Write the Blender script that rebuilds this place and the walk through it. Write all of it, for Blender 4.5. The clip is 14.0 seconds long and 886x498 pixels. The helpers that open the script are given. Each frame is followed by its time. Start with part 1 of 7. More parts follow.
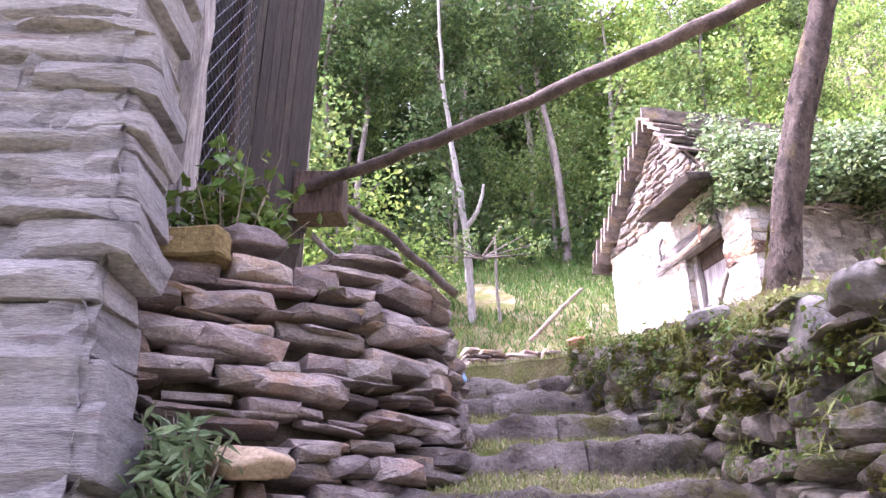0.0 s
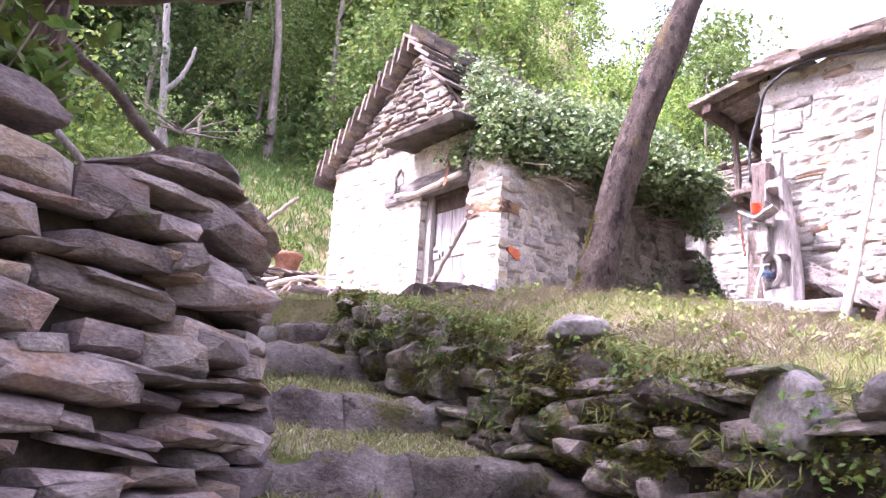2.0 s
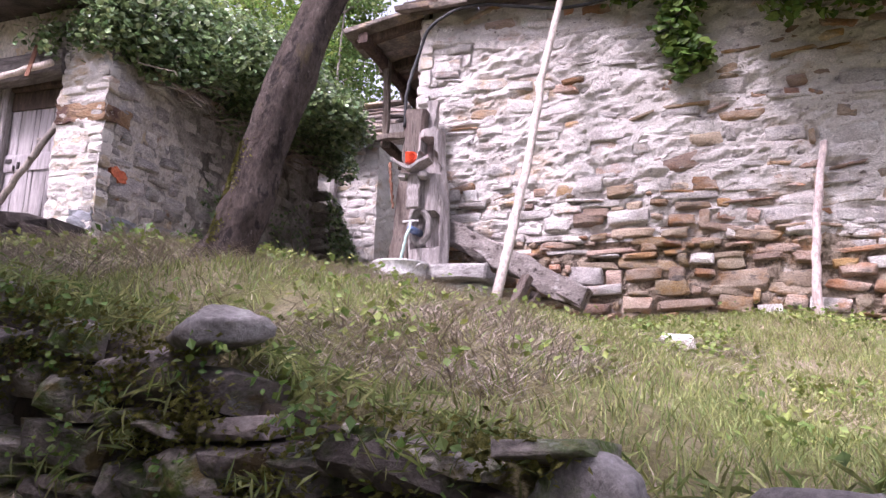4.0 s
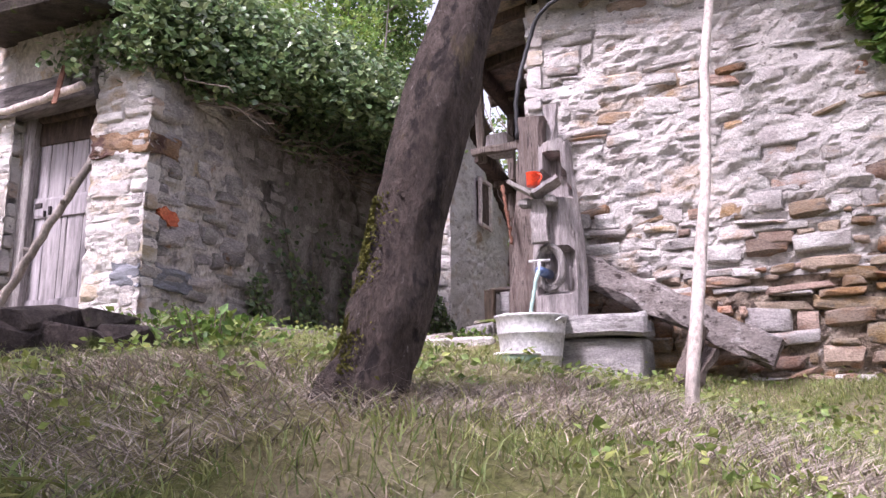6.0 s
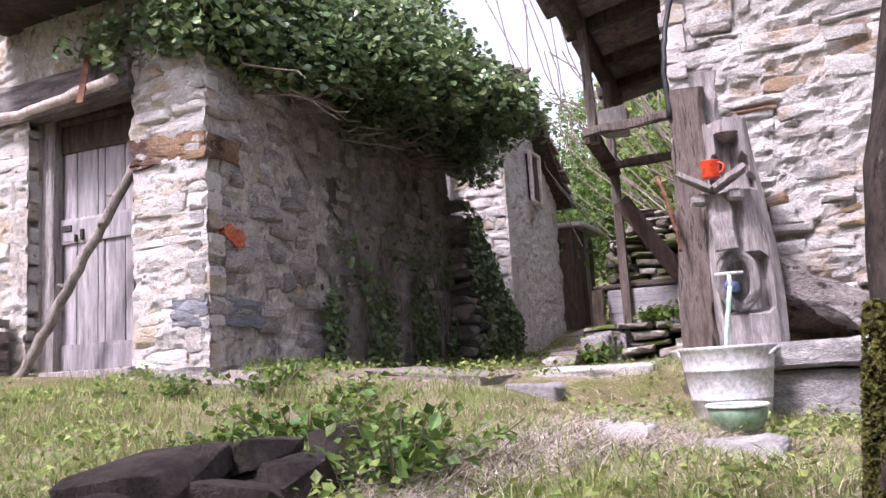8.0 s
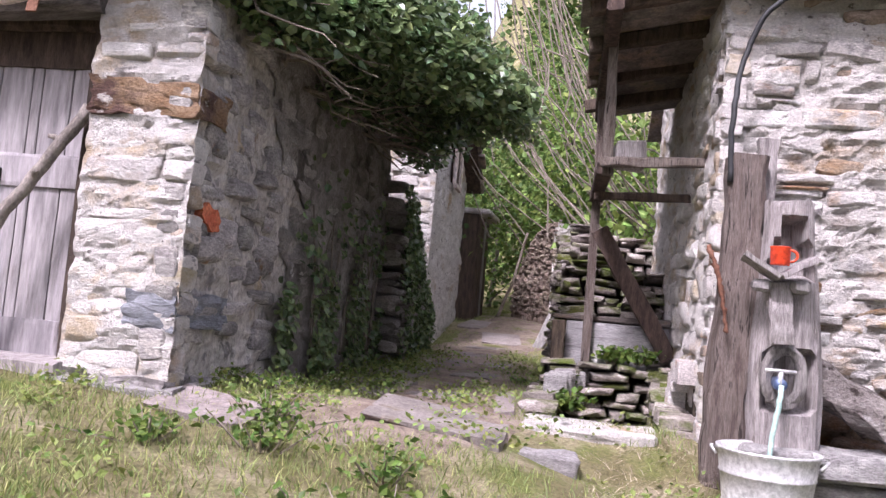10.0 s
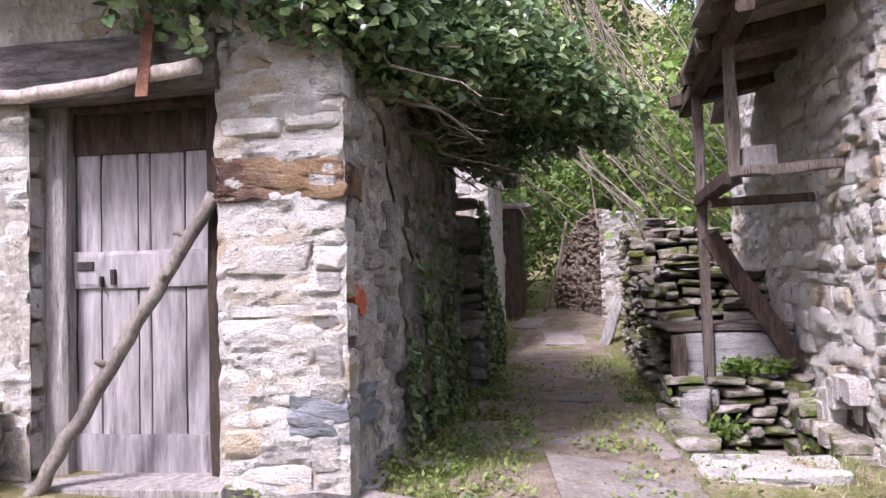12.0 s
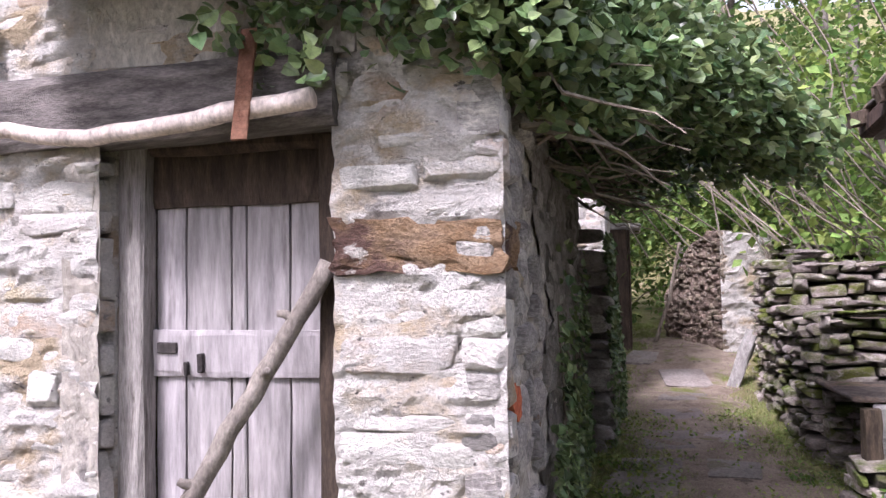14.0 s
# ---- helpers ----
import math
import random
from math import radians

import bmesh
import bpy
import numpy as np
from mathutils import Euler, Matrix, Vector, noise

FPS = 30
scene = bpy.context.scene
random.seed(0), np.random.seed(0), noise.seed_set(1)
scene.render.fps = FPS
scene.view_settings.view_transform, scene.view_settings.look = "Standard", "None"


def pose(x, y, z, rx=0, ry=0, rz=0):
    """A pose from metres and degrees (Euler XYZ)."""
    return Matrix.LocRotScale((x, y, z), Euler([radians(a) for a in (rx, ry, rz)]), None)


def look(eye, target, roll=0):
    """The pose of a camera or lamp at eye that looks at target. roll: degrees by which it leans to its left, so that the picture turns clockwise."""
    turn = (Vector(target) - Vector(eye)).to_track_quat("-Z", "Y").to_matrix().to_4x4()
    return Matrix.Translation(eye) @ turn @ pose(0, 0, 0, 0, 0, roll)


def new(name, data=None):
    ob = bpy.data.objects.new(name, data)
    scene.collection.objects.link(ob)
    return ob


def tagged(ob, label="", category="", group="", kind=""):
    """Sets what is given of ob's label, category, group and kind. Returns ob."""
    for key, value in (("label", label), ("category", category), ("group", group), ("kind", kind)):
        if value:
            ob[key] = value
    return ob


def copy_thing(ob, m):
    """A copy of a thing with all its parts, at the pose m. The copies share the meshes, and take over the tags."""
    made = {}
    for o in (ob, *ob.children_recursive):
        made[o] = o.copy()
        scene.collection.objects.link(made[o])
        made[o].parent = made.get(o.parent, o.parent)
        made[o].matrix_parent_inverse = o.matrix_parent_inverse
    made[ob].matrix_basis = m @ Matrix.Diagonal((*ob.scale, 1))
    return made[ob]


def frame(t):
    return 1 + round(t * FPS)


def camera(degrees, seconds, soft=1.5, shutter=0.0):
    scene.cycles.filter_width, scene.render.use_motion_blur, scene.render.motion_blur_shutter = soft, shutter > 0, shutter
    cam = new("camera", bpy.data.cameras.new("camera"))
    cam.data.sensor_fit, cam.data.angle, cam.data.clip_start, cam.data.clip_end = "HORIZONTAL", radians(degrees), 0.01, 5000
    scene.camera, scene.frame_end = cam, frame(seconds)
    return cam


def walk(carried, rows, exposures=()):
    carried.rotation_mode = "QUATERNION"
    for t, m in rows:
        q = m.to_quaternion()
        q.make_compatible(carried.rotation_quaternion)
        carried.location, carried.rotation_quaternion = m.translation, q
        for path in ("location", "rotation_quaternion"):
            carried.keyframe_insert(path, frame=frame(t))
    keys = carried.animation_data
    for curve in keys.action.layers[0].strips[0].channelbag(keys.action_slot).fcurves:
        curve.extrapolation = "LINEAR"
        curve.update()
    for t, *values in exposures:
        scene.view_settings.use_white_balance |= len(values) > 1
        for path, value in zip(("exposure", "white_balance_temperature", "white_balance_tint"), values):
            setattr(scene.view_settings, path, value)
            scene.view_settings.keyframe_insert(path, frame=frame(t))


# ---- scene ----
cam = camera(58.8, 14.0, soft=1.4)
METRES, EYE, TILT, LEAN, TURN = 9.5, 1.5, 0.0, 0.0, 0.0
EXPOSURES = [(0.0, 2.82, 5960, 42), (1.6, 2.6, 5980, 43), (2.5, 2.05, 6020, 41), (3.0, 1.66, 6050, 39), (5.5, 1.1, 6060, 34), (8.0, 1.06, 6040, 31), (12.0, 1.0, 6010, 27), (14.0, 1.1, 6000, 26)]
ROWS = [
    (0.0, 0.0, 0.0, 0.0, 0.53, 22.46, 1.27),
    (0.5, -0.0203, 0.0278, -0.0024, -11.18, 21.54, -1.52),
    (1.0, -0.0513, 0.0501, 0.0271, -15.48, 20.46, -1.28),
    (1.5, -0.0656, 0.0753, 0.0258, -19.81, 16.41, -2.29),
    (2.0, -0.0685, 0.1199, 0.0628, -26.84, 15.18, -3.57),
    (2.5, -0.0659, 0.1429, 0.0767, -38.62, 12.95, -3.92),
    (3.0, -0.0522, 0.1628, 0.0795, -52.81, 11.09, -5.41),
    (5.5, 0.0593, 0.3378, 0.1551, -54.07, 11.43, 0.16),
    (6.0, 0.0664, 0.3651, 0.167, -51.95, 11.18, 0.12),
    (6.5, 0.0677, 0.4068, 0.1905, -50.94, 12.05, -0.96),
    (7.0, 0.072, 0.4342, 0.1959, -50.09, 10.08, -0.78),
    (7.5, 0.0912, 0.4801, 0.2154, -52.02, 8.12, 3.19),
    (8.0, 0.0934, 0.5056, 0.2239, -52.44, 8.38, 3.62),
    (10.5, 0.0876, 0.6631, 0.2936, -68.77, 2.91, -4.45),
    (11.0, 0.09, 0.691, 0.3044, -72.06, 3.07, -0.62),
    (11.5, 0.0871, 0.7152, 0.3118, -68.53, 1.86, 1.33),
    (12.0, 0.0845, 0.7323, 0.3236, -66.74, 2.38, 1.49),
    (12.5, 0.1042, 0.7516, 0.3278, -73.29, 3.23, -3.06),
    (13.0, 0.122, 0.7638, 0.3408, -72.43, 2.85, -0.05),
    (13.5, 0.1395, 0.7893, 0.3509, -68.01, 1.68, -0.86),
    (14.0, 0.1506, 0.8039, 0.3586, -61.53, 2.63, 0.89),
]
walk(cam, [(t, pose(0, 0, EYE, TILT, LEAN, TURN) @ pose(METRES * x, METRES * y, METRES * z, 90 + pitch, roll, yaw)) for t, x, y, z, yaw, pitch, roll in ROWS],
     exposures=EXPOSURES)

# ---- light ----
world = bpy.data.worlds.new("sky")
scene.world = world
world.use_nodes = True
wn = world.node_tree.nodes
sky = wn.new("ShaderNodeTexSky")
sky.sky_type, sky.sun_disc = "NISHITA", False
sky.sun_elevation, sky.sun_rotation = radians(54), radians(279.8)
sky.air_density, sky.dust_density, sky.ozone_density = 1.2, 4.0, 1.0
hazy = wn.new("ShaderNodeHueSaturation")
hazy.inputs["Saturation"].default_value, hazy.inputs["Value"].default_value = 0.35, 1.2
world.node_tree.links.new(sky.outputs[0], hazy.inputs["Color"])
world.node_tree.links.new(hazy.outputs[0], wn["Background"].inputs["Color"])
wn["Background"].inputs["Strength"].default_value = 0.15
sun = new("sun", bpy.data.lights.new("sun", "SUN"))
sun.data.energy, sun.data.angle, sun.data.color = 2.8, radians(9), (1.0, 0.97, 0.93)
sun.matrix_world = look((0, 0, 0), (math.cos(radians(54)) * 0.985, -math.cos(radians(54)) * 0.17, -math.sin(radians(54))))


# ---- materials ----
def material(name, c1, c2, scale=6.0, rough=0.85, bump=0.4, fine=40.0, stretch=(1, 1, 1), rand=0.35, patches=(), island=False,
             translucent=0.0, metal=0.0, spec=0.3, hue=0.02, speckle=(0.55, 1.38)):
    """Two-scale noise colour with random change from piece to piece; patches: (colour, scale, threshold, softness)."""
    m = bpy.data.materials.new(name)
    m.use_nodes = True
    n, l = m.node_tree.nodes, m.node_tree.links
    bsdf = n["Principled BSDF"]
    geo = n.new("ShaderNodeNewGeometry")
    info = n.new("ShaderNodeObjectInfo")
    pick = geo.outputs["Random Per Island"] if island else info.outputs["Random"]
    shift = n.new("ShaderNodeVectorMath")
    shift.operation = "MULTIPLY_ADD"
    shift.inputs[1].default_value = stretch
    off = n.new("ShaderNodeMath")
    off.operation = "MULTIPLY"
    off.inputs[1].default_value = 37.0 if rand else 0.0
    l.new(pick, off.inputs[0])
    l.new(geo.outputs["Position"], shift.inputs[0])
    l.new(off.outputs[0], shift.inputs[2])

    def tex(sc, detail=6.0, rgh=0.6):
        t = n.new("ShaderNodeTexNoise")
        t.inputs["Scale"].default_value, t.inputs["Detail"].default_value, t.inputs["Roughness"].default_value = sc, detail, rgh
        l.new(shift.outputs[0], t.inputs["Vector"])
        return t.outputs["Fac"]

    def ramp(fac, a, b):
        r = n.new("ShaderNodeMapRange")
        r.inputs["From Min"].default_value, r.inputs["From Max"].default_value = a, b
        l.new(fac, r.inputs["Value"])
        return r.outputs[0]

    def mix(fac, a, b, blend="MIX"):
        x = n.new("ShaderNodeMix")
        x.data_type, x.blend_type = "RGBA", blend
        for sock, val in ((x.inputs["Factor"], fac), (x.inputs[6], a), (x.inputs[7], b)):
            if isinstance(val, tuple):
                sock.default_value = (*val, 1)
            elif isinstance(val, float):
                sock.default_value = val
            else:
                l.new(val, sock)
        return x.outputs[2]
    big, small = tex(scale), tex(fine, 8.0, 0.7)
    col = mix(ramp(big, 0.35, 0.65), c1, c2)
    for c, sc, th, soft in patches:
        col = mix(ramp(tex(sc, 7.0, 0.65), th - soft, th + soft), col, c)
    grain = n.new("ShaderNodeMapRange")
    grain.inputs["From Min"].default_value, grain.inputs["From Max"].default_value = 0.3, 0.7
    grain.inputs["To Min"].default_value, grain.inputs["To Max"].default_value = speckle
    l.new(small, grain.inputs["Value"])
    col = mix(1.0, col, grain.outputs[0], "MULTIPLY")
    if rand:
        hsv = n.new("ShaderNodeHueSaturation")
        val = n.new("ShaderNodeMapRange")
        val.inputs["To Min"].default_value, val.inputs["To Max"].default_value = 1 - rand, 1 + rand
        l.new(pick, val.inputs["Value"])
        l.new(val.outputs[0], hsv.inputs["Value"])
        hu = n.new("ShaderNodeMapRange")
        hu.inputs["To Min"].default_value, hu.inputs["To Max"].default_value = 0.5 - hue, 0.5 + hue
        scr = n.new("ShaderNodeMath")
        scr.operation = "FRACT"
        l.new(off.outputs[0], scr.inputs[0])
        l.new(scr.outputs[0], hu.inputs["Value"])
        l.new(hu.outputs[0], hsv.inputs["Hue"])
        l.new(col, hsv.inputs["Color"])
        col = hsv.outputs[0]
    l.new(col, bsdf.inputs["Base Color"])
    bsdf.inputs["Roughness"].default_value = rough
    bsdf.inputs["Metallic"].default_value = metal
    bsdf.inputs["Specular IOR Level"].default_value = spec
    if bump:
        b = n.new("ShaderNodeBump")
        b.inputs["Strength"].default_value, b.inputs["Distance"].default_value = bump, 0.04
        add = n.new("ShaderNodeMath")
        add.operation = "ADD"
        l.new(big, add.inputs[0])
        l.new(small, add.inputs[1])
        l.new(add.outputs[0], b.inputs["Height"])
        l.new(b.outputs[0], bsdf.inputs["Normal"])
    if translucent:
        tr = n.new("ShaderNodeBsdfTranslucent")
        l.new(col, tr.inputs["Color"])
        mx = n.new("ShaderNodeMixShader")
        mx.inputs[0].default_value = translucent
        l.new(bsdf.outputs[0], mx.inputs[1])
        l.new(tr.outputs[0], mx.inputs[2])
        l.new(mx.outputs[0], n["Material Output"].inputs["Surface"])
    return m


MOSS = (0.10, 0.12, 0.025)
GREENMOSS = (0.07, 0.10, 0.02)
slate = material("purple_slate", (0.20, 0.162, 0.158), (0.46, 0.395, 0.375), 7, 0.75, 0.8, 60, (1, 1, 2.0), 0.5,
                 [((0.34, 0.23, 0.16), 3.0, 0.58, 0.07), (MOSS, 2.2, 0.66, 0.03), ((0.42, 0.38, 0.37), 6.0, 0.66, 0.05)], hue=0.02)
mossy = material("mossy_stone", (0.17, 0.145, 0.13), (0.40, 0.35, 0.31), 6, 0.9, 0.7, 45, (1, 1, 1.6), 0.4,
                 [(GREENMOSS, 4.0, 0.56, 0.06), ((0.13, 0.10, 0.04), 7.0, 0.6, 0.05), ((0.36, 0.35, 0.33), 8.0, 0.67, 0.04)], hue=0.02)
boulder = material("grey_boulder", (0.15, 0.135, 0.13), (0.29, 0.265, 0.26), 5, 0.85, 0.5, 50, rand=0.2,
                   patches=[(GREENMOSS, 3.0, 0.60, 0.06), ((0.36, 0.34, 0.33), 7.0, 0.64, 0.05)])
tan_stone = material("tan_boulder", (0.38, 0.28, 0.19), (0.52, 0.40, 0.29), 5, 0.8, 0.4, 50, rand=0.15)
grey_rock = material("grey_cut_stone", (0.31, 0.29, 0.29), (0.48, 0.455, 0.445), 4, 0.85, 0.9, 50, (1, 1, 2.6), 0.15,
                     [((0.62, 0.60, 0.58), 3.0, 0.6, 0.06), ((0.22, 0.20, 0.19), 4.0, 0.62, 0.05)])
corner_rock = material("layered_lilac_grey_rock", (0.46, 0.44, 0.445), (0.66, 0.635, 0.64), 3.5, 0.85, 1.0, 45, (0.7, 0.7, 5.0), 0.16,
                       [((0.72, 0.70, 0.70), 2.5, 0.62, 0.05), ((0.30, 0.28, 0.28), 4.0, 0.60, 0.06), ((0.40, 0.32, 0.30), 1.6, 0.66, 0.05)])
schist = material("pale_schist", (0.46, 0.42, 0.40), (0.70, 0.66, 0.63), 4, 0.85, 0.9, 60, (1, 1, 1.8), 0.25,
                  [((0.44, 0.28, 0.16), 1.3, 0.60, 0.05), ((0.26, 0.235, 0.23), 4.0, 0.63, 0.04), ((0.78, 0.76, 0.73), 3.0, 0.58, 0.06)], hue=0.015)
lime = material("limewashed_stone", (0.64, 0.60, 0.565), (0.82, 0.785, 0.75), 6, 0.9, 0.9, 60, (1, 1, 1.6), 0.12,
                [((0.56, 0.45, 0.33), 2.0, 0.58, 0.06), ((0.30, 0.28, 0.27), 9.0, 0.63, 0.03), ((0.18, 0.16, 0.16), 24.0, 0.68, 0.02)], speckle=(0.76, 1.18))
rusty = material("rust_and_shade_schist", (0.34, 0.25, 0.19), (0.50, 0.40, 0.32), 4, 0.9, 0.9, 60, (1, 1, 1.8), 0.35,
                 [((0.36, 0.20, 0.10), 1.8, 0.55, 0.06), ((0.20, 0.17, 0.15), 5.0, 0.62, 0.04), (MOSS, 2.5, 0.70, 0.03)], hue=0.02)
mortar = material("lime_mortar", (0.60, 0.56, 0.52), (0.76, 0.72, 0.69), 5, 0.95, 1.0, 55, (1, 1, 1.6), rand=0, patches=[((0.22, 0.19, 0.175), 13.0, 0.63, 0.03), ((0.46, 0.35, 0.25), 1.6, 0.61, 0.05), ((0.40, 0.35, 0.32), 4.0, 0.62, 0.04)], speckle=(0.70, 1.24))
earthmortar = material("rusty_earth_mortar", (0.20, 0.15, 0.11), (0.42, 0.35, 0.28), 6, 0.95, 1.0, 45, rand=0, patches=[((0.10, 0.075, 0.06), 9.0, 0.58, 0.05), ((0.36, 0.20, 0.09), 3.0, 0.60, 0.05), ((0.58, 0.53, 0.48), 7.0, 0.64, 0.04)])
limewash = material("rough_limewash", (0.64, 0.595, 0.56), (0.83, 0.795, 0.765), 7, 0.95, 1.0, 70, (1, 1, 1.5), 0,
                    [((0.56, 0.45, 0.32), 2.2, 0.56, 0.06), ((0.36, 0.33, 0.31), 5.5, 0.63, 0.03), ((0.17, 0.15, 0.14), 16.0, 0.66, 0.025), ((0.30, 0.27, 0.26), 28.0, 0.67, 0.02)], speckle=(0.76, 1.18))
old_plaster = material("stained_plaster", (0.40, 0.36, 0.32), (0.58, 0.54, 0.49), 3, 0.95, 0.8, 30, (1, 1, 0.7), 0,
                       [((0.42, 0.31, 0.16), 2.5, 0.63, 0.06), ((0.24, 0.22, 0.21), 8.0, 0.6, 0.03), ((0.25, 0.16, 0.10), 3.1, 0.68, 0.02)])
# dark plaster and stone: damp, with the shade under the ivy painted in
dampshademat = material("algae_and_shade_plaster", (0.21, 0.19, 0.17), (0.42, 0.385, 0.35), 4, 0.9, 1.0, 50, (1, 1, 0.6), 0,
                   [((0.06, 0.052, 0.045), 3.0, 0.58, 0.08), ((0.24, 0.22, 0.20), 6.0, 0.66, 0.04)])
dampshadestone = material("damp_and_shade_stone", (0.21, 0.19, 0.17), (0.42, 0.385, 0.35), 5, 0.9, 0.9, 50, (1, 1, 1.6), 0.3)
dirtmat = material("trodden_earth", (0.20, 0.15, 0.12), (0.32, 0.26, 0.21), 5, 1.0, 0.6, 70, rand=0, patches=[((0.13, 0.10, 0.08), 9.0, 0.62, 0.04), ((0.15, 0.16, 0.05), 2.0, 0.62, 0.05)])
# darker than the front's stones: the side's shade is put into the colour
sidestone = material("shade_dimmed_side_stone", (0.27, 0.25, 0.24), (0.45, 0.42, 0.40), 5, 0.9, 0.8, 40, (1, 1, 2), 0.3,
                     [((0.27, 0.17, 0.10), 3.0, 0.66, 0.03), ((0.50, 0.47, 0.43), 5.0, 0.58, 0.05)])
rubble = material("brown_pebbly_rubble", (0.20, 0.155, 0.12), (0.36, 0.29, 0.23), 9, 0.95, 1.0, 40, rand=0.25, patches=[((0.44, 0.39, 0.34), 12.0, 0.62, 0.04), ((0.10, 0.08, 0.06), 10.0, 0.62, 0.04)])
alleystone = material("mossy_pale_slate", (0.20, 0.165, 0.15), (0.42, 0.37, 0.34), 6, 0.85, 0.8, 55, (1, 1, 2), 0.4,
                      [(MOSS, 2.6, 0.53, 0.06), ((0.55, 0.51, 0.48), 5.0, 0.64, 0.05)], hue=0.02)
core = material("earth_core", (0.05, 0.04, 0.03), (0.10, 0.08, 0.06), 8, 1.0, 0.6, 30, rand=0)
brown_stone = material("rust_brown_stone", (0.30, 0.18, 0.10), (0.46, 0.33, 0.22), 7, 0.9, 1.0, 60, (1, 1, 1.8), 0,
                       [((0.14, 0.08, 0.065), 3.5, 0.54, 0.06), ((0.62, 0.58, 0.54), 6.0, 0.62, 0.03)])
blue_stone = material("blue_grey_stone", (0.16, 0.17, 0.19), (0.26, 0.27, 0.29), 5, 0.85, 0.5, 40, (1, 1, 4), 0.1)
redpaint = material("faded_red_paint", (0.50, 0.12, 0.06), (0.62, 0.20, 0.10), 12, 0.9, 0.5, 50, rand=0)
yellowpaint = material("yellow_lichen_paint", (0.62, 0.48, 0.10), (0.70, 0.60, 0.25), 12, 0.9, 0.5, 50, rand=0)
roofslab = material("roof_slate", (0.11, 0.09, 0.08), (0.24, 0.205, 0.185), 6, 0.9, 0.6, 40, (1, 1, 2), 0.35,
                    [((0.30, 0.22, 0.16), 3.0, 0.58, 0.06), (GREENMOSS, 3.0, 0.66, 0.04)])
paving = material("paving_slab", (0.19, 0.16, 0.15), (0.30, 0.26, 0.245), 3, 0.85, 0.4, 40, rand=0.15, patches=[((0.2, 0.16, 0.12), 4.0, 0.62, 0.05)])
stepstone = material("step_stone", (0.13, 0.108, 0.098), (0.30, 0.26, 0.24), 5, 0.9, 1.0, 50, (1, 1, 1.3), 0.25,
                     [((0.15, 0.13, 0.06), 3.0, 0.58, 0.05), ((0.38, 0.35, 0.33), 5.0, 0.64, 0.04), ((0.07, 0.055, 0.05), 8.0, 0.63, 0.03)])
greywood = material("weathered_grey_wood", (0.23, 0.205, 0.20), (0.42, 0.385, 0.37), 5, 0.85, 0.6, 30, (6, 6, 0.7), 0.18,
                    [((0.12, 0.10, 0.09), 4.0, 0.64, 0.05)])
brownwood = material("brown_split_wood", (0.14, 0.105, 0.09), (0.30, 0.25, 0.22), 5, 0.85, 0.9, 30, (6, 6, 0.6), 0.1, [((0.05, 0.038, 0.033), 5.0, 0.60, 0.04)])
beamwood = material("split_old_beam_wood", (0.17, 0.145, 0.135), (0.36, 0.32, 0.30), 4, 0.85, 0.9, 26, (2, 1.6, 3), 0.1,
                    [((0.06, 0.045, 0.04), 6.0, 0.60, 0.04), ((0.46, 0.43, 0.41), 5.0, 0.64, 0.05)])
doorwood = material("violet_grey_door_wood", (0.22, 0.20, 0.208), (0.36, 0.33, 0.338), 3, 0.75, 0.3, 9, (3, 3, 0.4), 0.16,
                    [((0.13, 0.11, 0.11), 3.0, 0.64, 0.06)])
darkwood = material("dark_old_wood", (0.045, 0.032, 0.026), (0.12, 0.085, 0.065), 5, 0.85, 0.5, 30, (5, 5, 1), 0.25)
# old boards, blackened in colour to give the shed's shaded interior
blackwood = material("shade_black_old_boards", (0.016, 0.012, 0.010), (0.05, 0.038, 0.032), 5, 0.85, 0.6, 30, (5, 5, 1), 0.3)
lintelwood = material("grey_black_lintel_wood", (0.10, 0.09, 0.085), (0.27, 0.24, 0.23), 4, 0.85, 0.6, 30, (5, 0.8, 6), 0.15)
barkmat = material("lichen_bark", (0.05, 0.036, 0.03), (0.13, 0.10, 0.085), 16, 0.9, 1.0, 70, (1, 1, 0.5), 0,
                   [((0.24, 0.21, 0.19), 30.0, 0.66, 0.03), ((0.025, 0.018, 0.016), 13.0, 0.58, 0.04), ((0.13, 0.10, 0.05), 5.0, 0.64, 0.04)])
mossbark = material("bright_moss", (0.13, 0.13, 0.025), (0.25, 0.24, 0.055), 20, 1.0, 1.0, 90, rand=0)
trunkmat = material("pale_forest_bark", (0.10, 0.085, 0.075), (0.24, 0.21, 0.19), 3, 0.9, 0.5, 20, (1, 1, 0.4), 0.3)
silverbark = material("silver_dead_wood", (0.20, 0.185, 0.178), (0.36, 0.34, 0.325), 5, 0.85, 0.4, 30, (4, 4, 0.6), 0.1)
polewood = material("brown_pole_bark", (0.055, 0.042, 0.036), (0.13, 0.10, 0.085), 6, 0.85, 0.6, 40, rand=0.2)
proppole = material("grey_stick_bark", (0.17, 0.145, 0.13), (0.32, 0.28, 0.25), 8, 0.85, 0.6, 60, (1, 1, 0.6), 0)
palepole = material("pale_peeled_stick", (0.48, 0.40, 0.36), (0.64, 0.56, 0.52), 5, 0.8, 0.4, 40, (1, 1, 0.5), 0.15)
soil = material("grassy_soil", (0.15, 0.13, 0.06), (0.26, 0.23, 0.12), 4, 1.0, 0.8, 50, rand=0,
                patches=[((0.14, 0.17, 0.04), 1.6, 0.55, 0.08), ((0.33, 0.28, 0.19), 2.0, 0.58, 0.08)])
grassmat = material("grass_blades", (0.165, 0.225, 0.058), (0.38, 0.40, 0.175), 3, 0.7, 0, 30, rand=0.35, island=True, translucent=0.35, hue=0.03)
